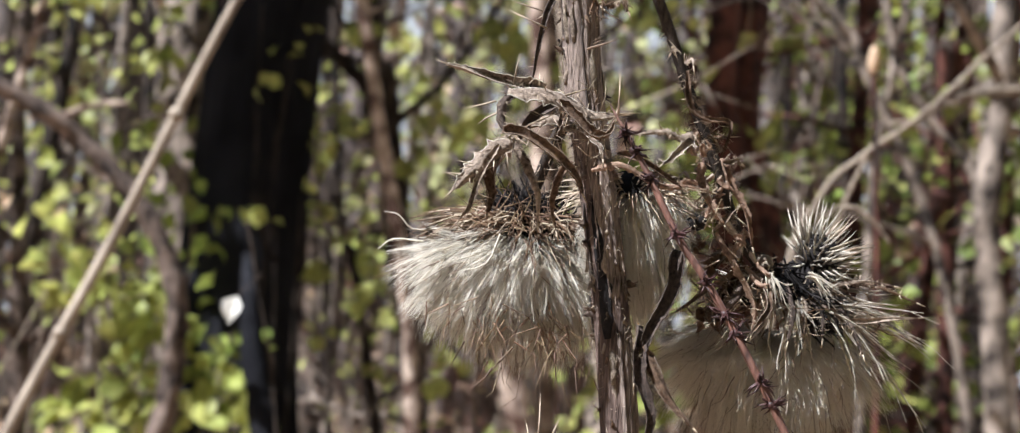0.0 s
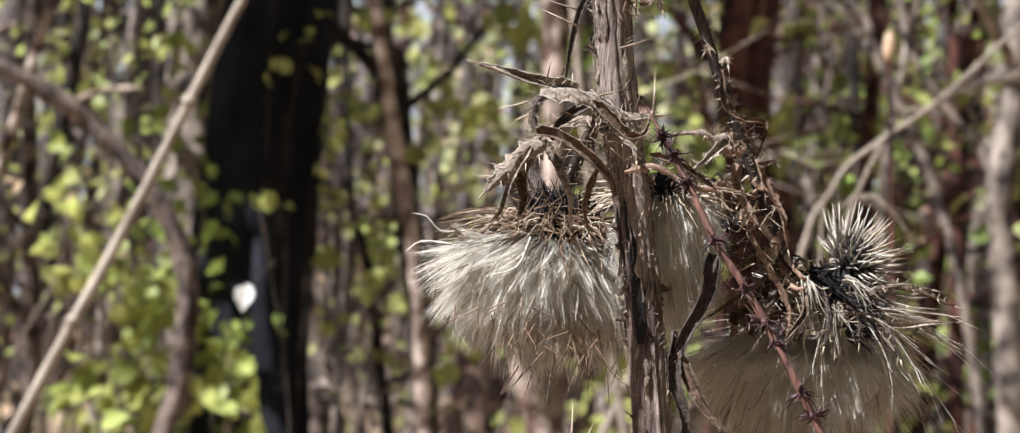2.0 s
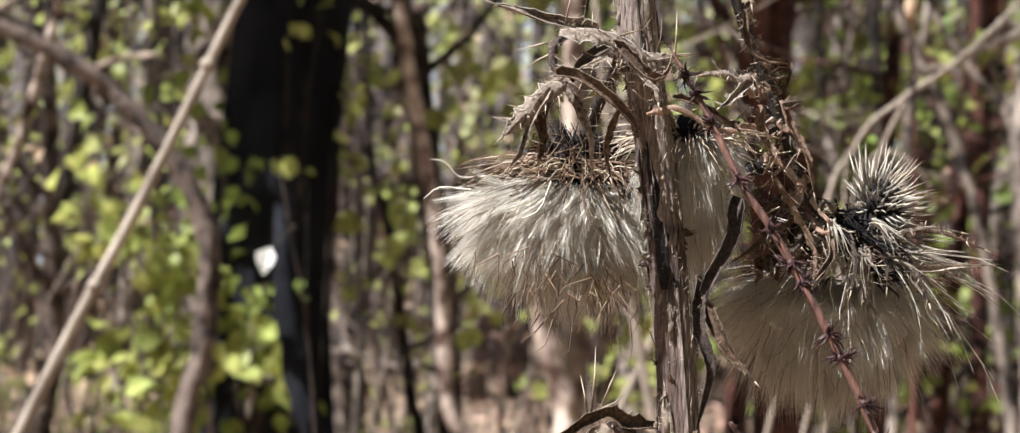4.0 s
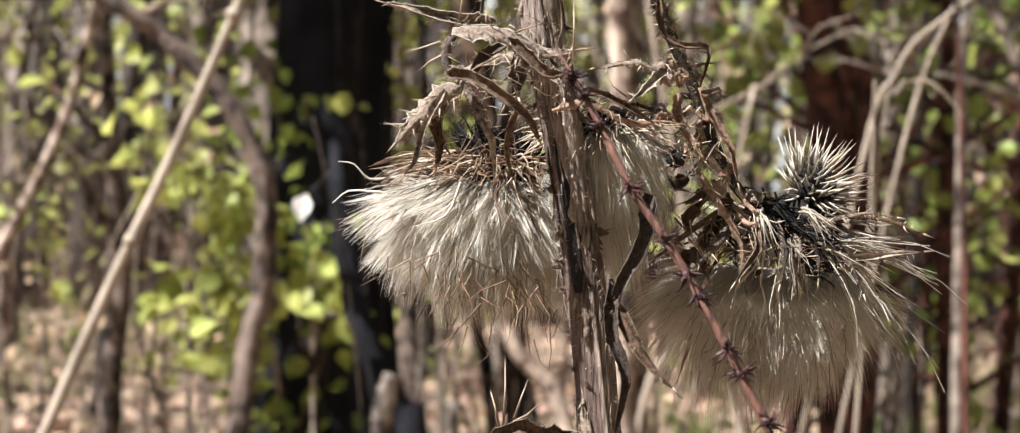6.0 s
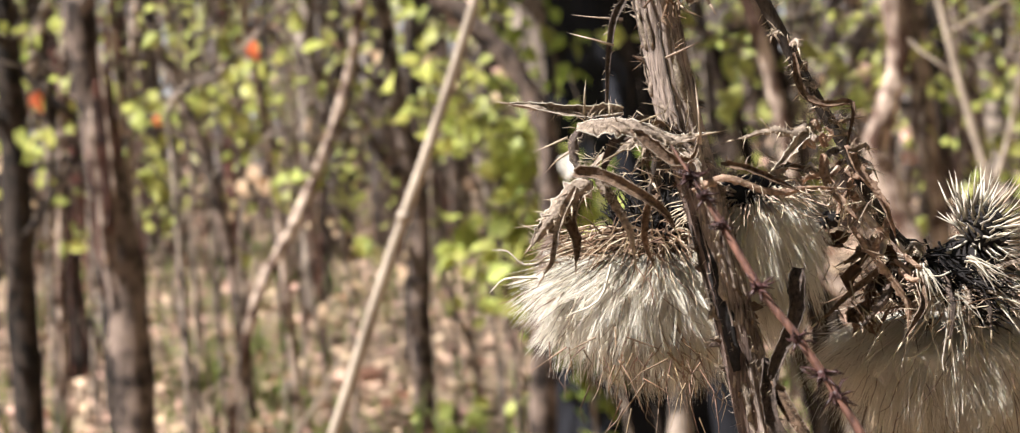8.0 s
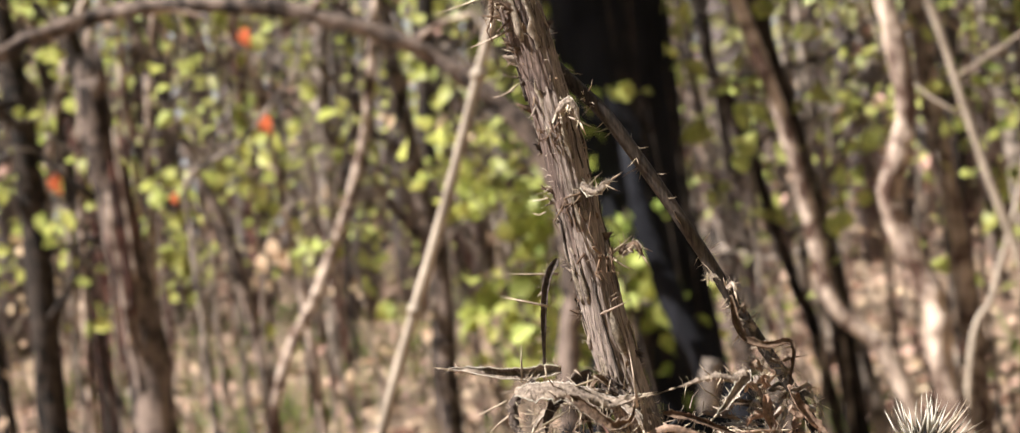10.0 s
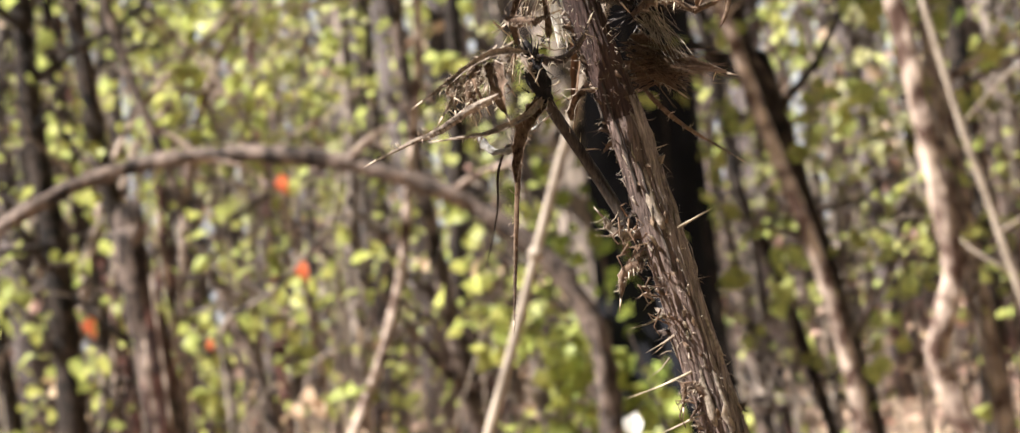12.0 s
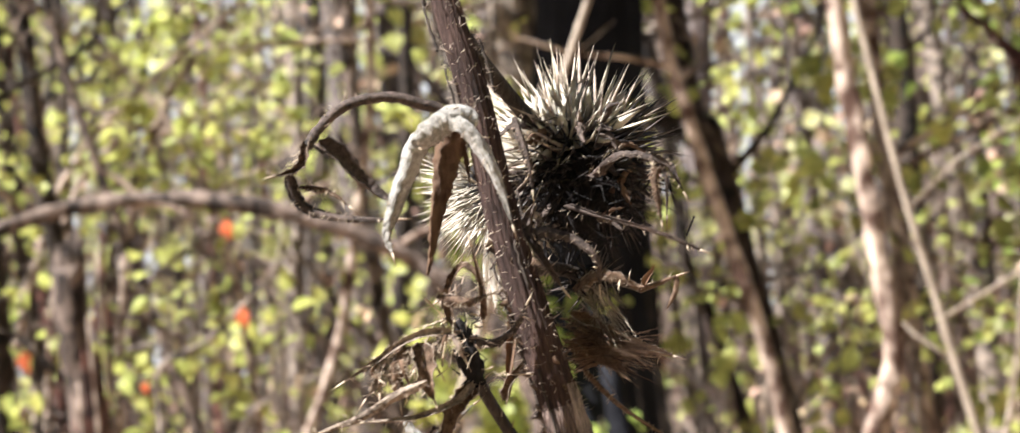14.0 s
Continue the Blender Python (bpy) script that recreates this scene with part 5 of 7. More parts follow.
    for k in range(24):
        i = 4 + int(k * (len(mid) - 20) / 24)
        a = rnd(2.4, 7.0)
        off = Vector((math.cos(a), math.sin(a), 0)) * 0.0031
        run = [mid[i + j] + off + aim() * 0.00015 for j in range(0, random.randrange(6, 14))]
        g.tube(run, lerp(0.00026, 0.00015, len(run)), 5)
    part("ridges", g, STEM_DARK, stem, "dark lengthwise ridges", kind="stuff")
    # side branches
    for nm, pts, r, mat, ns in (("branch", [(-6.2, 29, 65), (-2.0, 29.5, 60), (1.4, 30, 55.8), (7.0, 32, 46), (13.3, 34, 33.9), (18.0, 36, 24), (23.7, 38, 13.2), (29.3, 40, 1.5), (36, 42, -4.5), (41, 43, -6)], (1.05, 0.85), STEM_DARK, 46),
                                ("branch", [(-17.0, 33, 93), (-19.6, 33, 99), (-23.4, 31, 106.9), (-27.7, 28, 115.5), (-29.4, 25, 122)], (0.9, 0.8), STEM_DARK, 6),
                                ("branch", [(-29.4, 30, 167), (-27, 32.5, 162.5), (-24, 35, 158), (-19.2, 37.5, 151.6), (-14.2, 40, 147)], (1.3, 1.0), STEM_DARK, 20),
                                ("branch", [(-1.0, 33, 22), (-4.0, 40, 14), (-6, 46, 6)], (1.2, 1.0), STEM_DARK, 6),
                                ("branch", [(-22, 30, 131), (-17, 36, 131), (-12, 40, 129)], (1.0, 0.8), STEM_DARK, 6)):
        ln = spline([mm(*p) for p in pts], 9)
        rr = lerp(r[0] / 1000, r[1] / 1000, len(ln))
        b = part(nm, ribbed(ln, rr, 14, pts[0][0], 0.12), mat, th, "dark thin side branch")
        thorny(b, ln, rr, ns, (0.8, 3.0), 0.12, SPINE, 3, 0.7)
    build_low_heads(th)
    build_leaves(th)
    build_top(th)
    return th


def build_low_heads(th):
    # drooping fluffy head before the stem
    c = (-6.0, 50.0, -1.5)
    b = Geo()
    b.ball(mm(c[0], c[1], c[2] + 3.0), Vector((0.0062, 0.0060, 0.0036)), 0.2, 3.0, 9, 16)
    head = part("flower_head", b, CORE, th, "dark dried seed head base")
    pappus(head, c, (22.5, 20, 20.5), 720, 28, (0.0, 1.33), 0.042, 0.0, tuft=0.24, brown=330, ragged=0.16, mass=0.66, loose=500, bracts=110)
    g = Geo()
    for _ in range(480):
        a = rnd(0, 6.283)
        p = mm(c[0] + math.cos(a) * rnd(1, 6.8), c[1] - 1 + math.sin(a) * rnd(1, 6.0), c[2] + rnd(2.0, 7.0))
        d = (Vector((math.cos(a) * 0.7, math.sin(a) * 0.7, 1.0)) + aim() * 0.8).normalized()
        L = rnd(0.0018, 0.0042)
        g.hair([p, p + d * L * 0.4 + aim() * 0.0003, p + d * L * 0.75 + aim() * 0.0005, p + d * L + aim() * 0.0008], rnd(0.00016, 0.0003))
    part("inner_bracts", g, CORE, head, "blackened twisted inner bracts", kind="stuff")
    g = Geo()
    rust = Geo()
    for k in range(300):
        a = rnd(0, 6.283)
        d = Vector((math.cos(a), math.sin(a) * 0.85, rnd(-0.55, 0.10))).normalized()
        p = mm(*c) + Vector((d.x * 0.006, d.y * 0.006, rnd(0.0008, 0.0042)))
        L = rnd(0.005, 0.015)
        (g if k % 5 < 2 else rust).hair([p, p + d * L * 0.4 + Vector((0, 0, 0.0006)), p + d * L * 0.75 + aim() * 0.0005, p + d * L + Vector((0, 0, -0.0016)) + aim() * 0.0012], 0.00022 * rnd(0.6, 1.5))
    part("bracts", g, SPINE, head, "straw-coloured spreading bracts", kind="stuff")
    part("bracts", rust, LEAF_RUST, head, "rust-brown spreading bracts", kind="stuff")
    g = Geo()
    frizz(g, (-3, 37, -18), (7.0, 3.0, 3.4), 60, 7.5, 0.16, (0.3, -0.2, -1.4))
    frizz(g, (-14, 37, -15), (5, 3.0, 3.0), 20, 7.0, 0.18, (-0.5, -0.2, -1.2))
    frizz(g, (-6, 42, 1.0), (7, 4.0, 1.2), 130, 6.5, 0.16, (0, -0.5, -0.15))
    part("withered_bracts", g, FILAMENT, head, "curled brown withered bracts", kind="stuff")
    g = Geo()
    for pts in ([(-22, 44, -1.5), (-26, 43, -2), (-28.5, 43, 0.2), (-31, 43, 0.5)], [(-24, 42, -4), (-29, 42, -4), (-31.5, 42, -6)], [(-12, 34, -2), (-14, 32, -7), (-19, 31, -9)]):
        g.hair(spline([mm(*p) for p in pts], 3), 0.0003)
    part("loose_bracts", g, SPINE_PALE, head, "pale curled loose bracts", kind="stuff")
    # head behind the stem
    c = (9.2, 36.0, 7.0)
    b = Geo()
    b.ball(mm(*c), Vector((0.006, 0.006, 0.0035)), 0.2, 5.0)
    head = part("flower_head", b, CORE, th, "dark dried seed head base")
    pappus(head, c, (10.2, 12, 22), 400, 26, (0.0, 1.25), 0.042, 0.16, mass=0.72, tuft=0.24, brown=46, tilt=-0.16, loose=400, bracts=26)
    g = Geo()
    for _ in range(190):
        a = rnd(0, 6.283)
        d = Vector((math.cos(a), math.sin(a) * 0.8, rnd(-0.35, 0.15))).normalized()
        p = mm(*c) + d * 0.004
        L = rnd(0.004, 0.010)
        g.hair([p, p + d * L * 0.5 + Vector((0, 0, 0.0006)), p + d * L * 0.8 + aim() * 0.0005, p + d * L + aim() * 0.001 - Vector((0, 0, 0.001))], 0.0002 * rnd(0.7, 1.4))
    part("bracts", g, SPINE, head, "straw-coloured spreading bracts", kind="stuff")
    # big soft head below the spiny one
    c = (38.0, 50.0, -13.5)
    b = Geo()
    b.ball(mm(42, 45, -5.0), Vector((0.0062, 0.0056, 0.0042)), 0.3, 8.0, 9, 16)
    head = part("flower_head", b, CORE, th, "blackened spiny seed head")
    pappus(head, c, (22, 19, 23), 480, 24, (0.0, 1.3), 0.036, 0.06, tuft=0.14, brown=170, mass=0.66, ragged=0.11, lock=0.12, loose=700, mat=FLUFF_SHADED)
    g = Geo()
    for _ in range(60):
        a = rnd(0, 6.283)
        d = Vector((math.cos(a), math.sin(a) * 0.9, rnd(-0.7, 0.25))).normalized()
        p = mm(43 + d.x * 7, 45 + d.y * 6, -5.5 + d.z * 4)
        L = rnd(0.005, 0.014)
        g.spike(p, p + d * L + aim() * 0.001, 0.0002 * rnd(0.7, 1.4), Vector((0, 0, -0.0006)))
    part("bracts", g, SPINE_PALE, head, "pale spreading bracts", kind="stuff")
    g = Geo()
    for _ in range(260):
        f = random.random()
        p = mm(33 + 11 * f + random.gauss(0, 0.9), 38 + random.gauss(0, 1.0), -4.0 - 5.5 * f + random.gauss(0, 1.6))
        d = (Vector((0.8, -0.2, -0.55)) + aim() * 0.6).normalized()
        L = rnd(0.0025, 0.0055)
        g.hair([p, p + d * L * 0.4 + aim() * 0.0003, p + d * L * 0.75 + aim() * 0.0004, p + d * L], rnd(0.00018, 0.00034))
    part("dark_bracts", g, CORE, head, "matted bracts coloured black", kind="stuff")
    g = Geo()
    for st, e, n, w in (((33.4, 35.0, -4.0), (35.6, 33.6, -11.5), 16, 1.6), ((40.5, 35.6, -3.6), (46.5, 34.5, -8.2), 16, 1.5), ((38.0, 35.4, -8.6), (39.0, 33.4, -15.0), 13, 1.7), ((44.0, 37, -9.0), (54.0, 34, -17.0), 12, 2.2), ((46.0, 37, -8.5), (58.0, 34.5, -11.0), 9, 1.2)):
        for _ in range(n):
            p = mm(st[0] + rnd(-0.7, 0.7), st[1] + rnd(-0.5, 0.5), st[2] + rnd(-0.5, 0.5))
            q = mm(e[0] + random.gauss(0, w), e[1] + rnd(-1, 1), e[2] + random.gauss(0, w))
            q = p.lerp(q, rnd(0.6, 1.05))
            g.hair([p, p.lerp(q, 0.3) + Vector((0, -0.0004, 0.0005)), p.lerp(q, 0.65) + Vector((0, 0, 0.0004)) + aim() * 0.0004, q + aim() * 0.0006], rnd(0.00013, 0.00026))
    part("tufts", g, SPINE_PALE, head, "pale limp tufts of bract", kind="stuff")
    g = Geo()
    for _ in range(26):
        x = rnd(34, 50)
        p = mm(x, rnd(36, 42), rnd(-12, -7))
        q = p + Vector(((x - 41) * 0.0007 + rnd(-0.002, 0.004), rnd(-0.003, 0.001), rnd(-0.015, -0.006)))
        g.hair([p, p.lerp(q, 0.4) + aim() * 0.0007, p.lerp(q, 0.75) + aim() * 0.0008, q], 0.00024 * rnd(0.7, 1.3))
    for k in range(16):
        p = mm(47 + rnd(-3, 3), 42, -10 + rnd(-2, 2))
        q = p + Vector((rnd(0.010, 0.021), rnd(-0.004, 0.004), rnd(-0.022, -0.001)))
        g.hair([p, p.lerp(q, 0.4) + Vector((0, 0, 0.0016)), p.lerp(q, 0.75) + Vector((0, 0, 0.001)) + aim() * 0.0007, q], 0.00019 * rnd(0.7, 1.3))
    part("strands", g, SPINE_PALE, head, "limp pale dry strands", kind="stuff")
    g, dk = Geo(), Geo()
    for k in range(110):
        d = aim()
        p = mm(42 + d.x * 5.6, 45 + d.y * 5.0, -5 + d.z * 3.8)
        (dk if k % 3 == 0 and d.x < 0.3 else g).spike(p, p + (d * 0.6 + aim() * 1.2 + Vector((0.3, 0, -0.5))).normalized() * rnd(0.0015, 0.004), 0.00026 * rnd(0.6, 1.4), aim() * 0.0003)
    part("scales", dk, CORE, head, "black matted scales", kind="stuff")
    part("scales", g, SPINE, head, "straw-brown dry scales", kind="stuff")
    # small closed spiny head above it
    closed_head(th, (42.2, 44, -1.6), (0.55, -0.42, 0.66), 6.0, 4.2, 150, (4.0, 7.2), 0.27)
    # shredded strands sweeping away from the black patch
    for k in range(9):
        y0 = rnd(36, 41)
        st = (rnd(36, 46), y0, rnd(-9, -4))
        if k % 3 == 0:
            e = (st[0] - rnd(-2, 6), y0 - rnd(0, 3), st[2] - rnd(6, 11))
        else:
            e = (st[0] + rnd(9, 17), y0 - rnd(-2, 3), st[2] - rnd(-1, 6))
        m = ((st[0] + e[0]) / 2, (y0 + e[1]) / 2 - 1, (st[2] + e[2]) / 2 + rnd(0.4, 1.6))
        dry_leaf(th, "shred", [st, m, e], rnd(0.7, 1.5), (LEAF_PALE, LEAF_BROWN, LEAF_PALE, LEAF_GREY)[k % 4], 0.3, 1.0, rnd(-1, 1), spines=2, spine_len=1.6, seed=300 + k * 1.9, per=7, sharp=k % 2 == 0)
    # tan crumpled leaves in the tangle down the branch
    for k in range(11):
        f = k / 10
        st = (19 + 14 * f + rnd(-2.5, 2.5), 33 + 5 * f + rnd(-1.5, 1.5), 16 - 23 * f + rnd(-2, 2))
        e = (st[0] + rnd(-5, 4), st[1] + rnd(-2, 1), st[2] + rnd(-5.5, 2))
        m = ((st[0] + e[0]) / 2 + rnd(-1, 1), (st[1] + e[1]) / 2 - 0.6, (st[2] + e[2]) / 2 + rnd(0, 1.6))
        dry_leaf(th, "leaf", [st, m, e], rnd(1.2, 2.4), (LEAF_TAN, LEAF_TAN, LEAF_PALE)[k % 3], 0.9, 1.0, rnd(-1, 1), spines=3, spine_len=2.2, seed=340 + k * 1.7, per=7)
    g = Geo()
    frizz(g, (38, 45, -9.5), (8.0, 5.0, 1.6), 150, 6.0, 0.2, (0, -0.4, -0.3))
    part("withered_bracts", g, LEAF_RUST, head, "curled brown withered bracts", kind="stuff")
    # crumpled rust-brown leaves packed behind the tangle
    for k in range(20):
        st = (rnd(23, 35), rnd(37, 44), rnd(-12, 1))
        st = (st[0], st[1], min(st[2], 18 - st[0] * 0.7))
        q = (st[0] + rnd(-3, 3), st[1] + rnd(-2, 2), st[2] - rnd(0.5, 3))
        e = (q[0] + rnd(-3, 3), q[1] + rnd(-2, 2), q[2] - rnd(0, 3))
        dry_leaf(th, "leaf", [st, q, e], rnd(2.4, 4.2), (LEAF_RUST, LEAF_BROWN, LEAF_RUST)[k % 3], 0.9, 1.1, rnd(-1.2, 1.2), spines=2, spine_len=1.6, seed=600 + k * 1.7, per=7)
    # dark buds in the tangle
    for c, r in (((20.5, 35, 3.2), 1.7), ((30.0, 37, -8.5), 1.6)):
        burr(th, c, (r, r, r * 0.8), 36, (1.5, 4.5), -0.6, (0, -0.4, 0.6), SPINE, 0.13, mess=0.8)


def build_leaves(th):
    pl, br, dk = LEAF_PALE, LEAF_BROWN, LEAF_DARK
    D = dry_leaf
    # whorl of spiny leaves at the middle
    D(th, "leaf", [(-8.3, 20, 20.5), (-13.4, 19, 20.9), (-19.5, 18.5, 21.5), (-24.0, 18, 22.6)], 2.8, pl, 0.6, 1.0, spines=16, spine_len=1.4, seed=1)
    D(th, "leaf", [(-14.5, 15, 19.2), (-9.5, 13.5, 19.3), (-5, 13, 18.2), (-1, 13.5, 16.6), (3.2, 14, 17.0)], 3.6, pl, 0.8, 0.9, spines=16, spine_len=2.4, seed=2)
    D(th, "leaf", [(-7.0, 12.8, 18.0), (-3.4, 12.4, 15.2), (-1.0, 12.4, 13.0), (1.2, 13, 13.4), (2.0, 13, 16.0)], 2.6, br, 0.8, 1.0, spines=8, seed=3)
    D(th, "leaf", [(-12.0, 17, 20.2), (-14.9, 15.5, 17.5), (-14.8, 15, 14.0), (-12.5, 14, 12.5)], 1.9, dk, 0.6, 0.9, spines=8, seed=4)
    D(th, "leaf", [(-15.0, 12.5, 12.4), (-11.5, 11.8, 11.8), (-6.4, 12, 9.4), (-3.6, 13, 7.0), (-1.8, 14, 4.4)], 2.6, LEAF_BROWN, 0.3, 0.9, spines=6, spine_len=1.4, seed=5, blunt=0.6, label="brown strap-like dead leaf")
    D(th, "leaf", [(-13.2, 15, 11.5), (-16.7, 14.5, 8.6), (-19.4, 14, 5.6), (-21.6, 14, 2.9)], 3.8, pl, 1.2, 0.9, spines=14, spine_len=3.0, seed=6)
    D(th, "leaf", [(-13.2, 17, 11.4), (-15.4, 17, 6.5), (-15.8, 17, 0.2)], 4.0, br, 0.9, 1.0, spines=8, seed=7)
    D(th, "leaf", [(-15.0, 15, 10.6), (-17.5, 14.6, 5.6), (-18.9, 14.6, 0.6), (-20.2, 15, -1.5)], 1.5, pl, 1.2, 0.9, spines=8, spine_len=2.8, seed=7.7)
    D(th, "leaf", [(-12.7, 19, 12.5), (-10.2, 18, 8.2), (-8.2, 18, 4.0), (-7.6, 19, -0.5)], 1.7, pl, 0.7, 0.8, spines=8, seed=8)
    D(th, "leaf", [(-7.2, 21, 36.5), (-9.0, 19.8, 33.6), (-10.0, 19.5, 27.4), (-10.7, 19.5, 20.2)], 1.5, dk, 0.3, 0.8, spines=4, seed=9)
    D(th, "leaf", [(-3.6, 14, 9.0), (-5.5, 15, 6.4), (-6.0, 17, 2.5), (-4.8, 18, -1.5)], 1.6, br, 0.8, 0.8, spines=8, seed=9.4)
    D(th, "leaf", [(0.6, 23, 9.0), (6, 25, 10.6), (12.1, 27, 8.2), (17.4, 28.5, 8.4), (21.6, 30, 8.0)], 1.5, LEAF_TAN, 1.0, 0.9, spines=12, spine_len=2.2, seed=10)
    D(th, "leaf", [(5.0, 27, 12.5), (9, 26.5, 11.5), (13, 26.5, 9.4), (16, 27, 8.0)], 1.5, br, 1.0, 0.9, spines=6, spine_len=2.2, seed=10.6)
    g = Geo()
    for _ in range(70):
        p = mm(rnd(-15, 1), rnd(13, 20), rnd(9, 21))
        d = (aim() + Vector((-0.2, -0.3, 0.1))).normalized()
        L = rnd(0.002, 0.0062)
        g.spike(p, p + d * L, 0.00009 * rnd(0.7, 1.4), aim() * L * 0.1)
    for p, q in (((2.5, 12, 15.7), (2.1, 12, 24.3)), ((1.8, 12.4, 16.8), (6.4, 12, 17.4)), ((-16, 17, 17.5), (-21.4, 16, 15.6)), ((-15, 16, 16), (-19.3, 15, 12.8)), ((-9.0, 19, 30), (-15.6, 18, 32.2)), ((-2.0, 22, 28), (3.6, 20, 30.2)),
                 ((-13.5, 17, 20.5), (-13.0, 16, 25.5)), ((-6, 14, 19), (-1.5, 11, 20.5)), ((-11, 14, 14), (-6.0, 12, 16.6)), ((-17.5, 15, 6), (-24, 14, 5.4))):
        g.spike(mm(*p), mm(*q), 0.00023, aim() * 0.0003)
    part("spine_tangle", g, SPINE, th, "tangle of sharp straw-coloured spines", kind="stuff")
    # crumpled leaves crowded round the stem above the heads
    for k in range(9):
        if k < 7:
            a = rnd(2.6, 6.6)
            st = (rnd(-5, -1), 26 + rnd(-2, 2), rnd(12, 19))
            d = (math.cos(a) * rnd(5, 9) - 2, math.sin(a) * rnd(3, 7), rnd(-5, 1))
        else:
            st = (rnd(6, 22), rnd(36, 42), rnd(9, 13))
            d = (rnd(-7, 7), rnd(-4, 5), rnd(-2, 3))
        m = (st[0] + d[0] * 0.5 + rnd(-1, 1), st[1] + d[1] * 0.5 + rnd(-1, 1), st[2] + d[2] * 0.3 + rnd(0.3, 2))
        e = (st[0] + d[0], st[1] + d[1], st[2] + d[2])
        tip = (e[0] + d[0] * 0.2 + rnd(-1, 1), e[1] + rnd(-1, 1), e[2] - rnd(0.5, 3))
        D(th, "leaf", [st, m, e, tip], rnd(1.3, 2.6), (pl, br, dk, br)[k % 4], 0.8, rnd(0.5, 1.2), rnd(-1, 1), spines=5, spine_len=3.2, seed=70 + k * 1.3, per=7)
    # withered leaves over the top of the soft head
    for k, pts in enumerate(([(30, 36, -5), (28, 34, -9), (24, 33, -13)], [(33, 36, -5), (33, 33, -10), (30, 32, -15)], [(37, 37, -5), (38, 34, -10), (37, 33, -15)], [(28, 37, -4), (23, 36, -8), (18, 35, -12)],
                             [(45, 38, -6), (48, 35, -11), (50, 34, -16)], [(34, 38, -3), (30, 38, -8), (27, 39, -14)], [(40, 38, -5), (43, 35, -10), (43, 34, -14)])):
        D(th, "leaf", pts, 1.9 - 0.1 * k, (dk, br)[k % 2], 0.8, 0.9, 0.4, spines=6, spine_len=2.4, seed=120 + k, per=9)
    # leaves on the right branch
    D(th, "leaf", [(16.4, 33, 28), (17.2, 33, 22), (20.4, 33, 20.0), (24.0, 34, 20.2), (24.6, 34, 18.4), (23.2, 35, 12.8)], 1.7, br, 0.7, 0.9, spines=6, spine_len=2.2, seed=11)
    D(th, "leaf", [(17.5, 30, 17.6), (15.5, 29, 16.4), (12.3, 28, 16.9), (7.1, 28, 15.8)], 1.6, pl, 1.5, 0.8, spines=8, spine_len=2.6, seed=12)
    D(th, "leaf", [(17.8, 31, 17.0), (15.0, 29, 13.6), (12.6, 28, 11.4)], 1.8, pl, 1.4, 0.8, spines=6, spine_len=2.4, seed=12.5)
    D(th, "leaf", [(23.1, 33, 14), (25.0, 33, 9.7), (28.1, 33, 5.5), (30, 34, 0)], 2.2, LEAF_TAN, 1.1, 1.0, spines=6, spine_len=2.4, seed=13)
    D(th, "leaf", [(20, 33, 13.0), (20.5, 32, 8.0), (24.5, 32, 3.0)], 2.4, LEAF_TAN, 1.2, 1.0, spines=6, spine_len=2.4, seed=13.5)
    D(th, "leaf", [(24, 35, 2), (27.5, 34, -3), (31, 34, -9), (31, 34, -14)], 1.9, LEAF_TAN, 1.2, 1.0, spines=6, spine_len=2.4, seed=14)
    # withered scraps over the head behind the stem
    for k in range(10):
        p = (rnd(6, 24), rnd(36, 42), rnd(8.0, 13))
        q = (p[0] + rnd(-3, 3), p[1] - rnd(0, 1.5), p[2] + rnd(-1.6, 1.2))
        e = (q[0] + rnd(-2.4, 2.4), q[1] + rnd(-0.8, 0.8), q[2] - rnd(0, 2.4))
        D(th, "scrap", [p, q, e], rnd(0.7, 1.5), (LEAF_TAN, BRACT, LEAF_TAN)[k % 3], 0.8, 1.1, rnd(-1.5, 1.5), spines=3, spine_len=2.2, seed=490 + k * 1.3, per=5)
    # fuzzy tan scraps on the upper branch
    for k in range(7):
        f = 0.45 + 0.55 * k / 6
        p = (8.0 + 15 * f + rnd(-0.8, 0.8), 31.5 + 5 * f - rnd(0.6, 1.6), 44 - 29 * f + rnd(-1, 1))
        q = (p[0] + rnd(-1.8, 2.2), p[1] - rnd(0, 1.0), p[2] + rnd(-1.6, 1.6))
        e = (q[0] + rnd(-1.6, 1.8), q[1] + rnd(-0.8, 0.8), q[2] + rnd(-1.8, 1.4))
        D(th, "scrap", [p, q, e], rnd(0.7, 1.5), (LEAF_PALE, BRACT, LEAF_BROWN)[k % 3], 0.8, 1.1, rnd(-1.5, 1.5), spines=3, spine_len=2.0, seed=460 + k * 1.3, per=5)
    # curled tan scraps down the branch
    for k in range(24):
        f = k / 23
        p = (19.5 + 13 * f + rnd(-2.2, 1.8), 32.5 + 5 * f + rnd(-1.5, 1.0), 15 - 21 * f + rnd(-2.0, 2.0))
        q = (p[0] + rnd(-2.6, 2.6), p[1] - rnd(0, 1.2), p[2] + rnd(-2.6, 1.6))
        e = (q[0] + rnd(-1.6, 1.6), q[1] + rnd(-0.8, 0.8), q[2] + rnd(-1.6, 1.0))
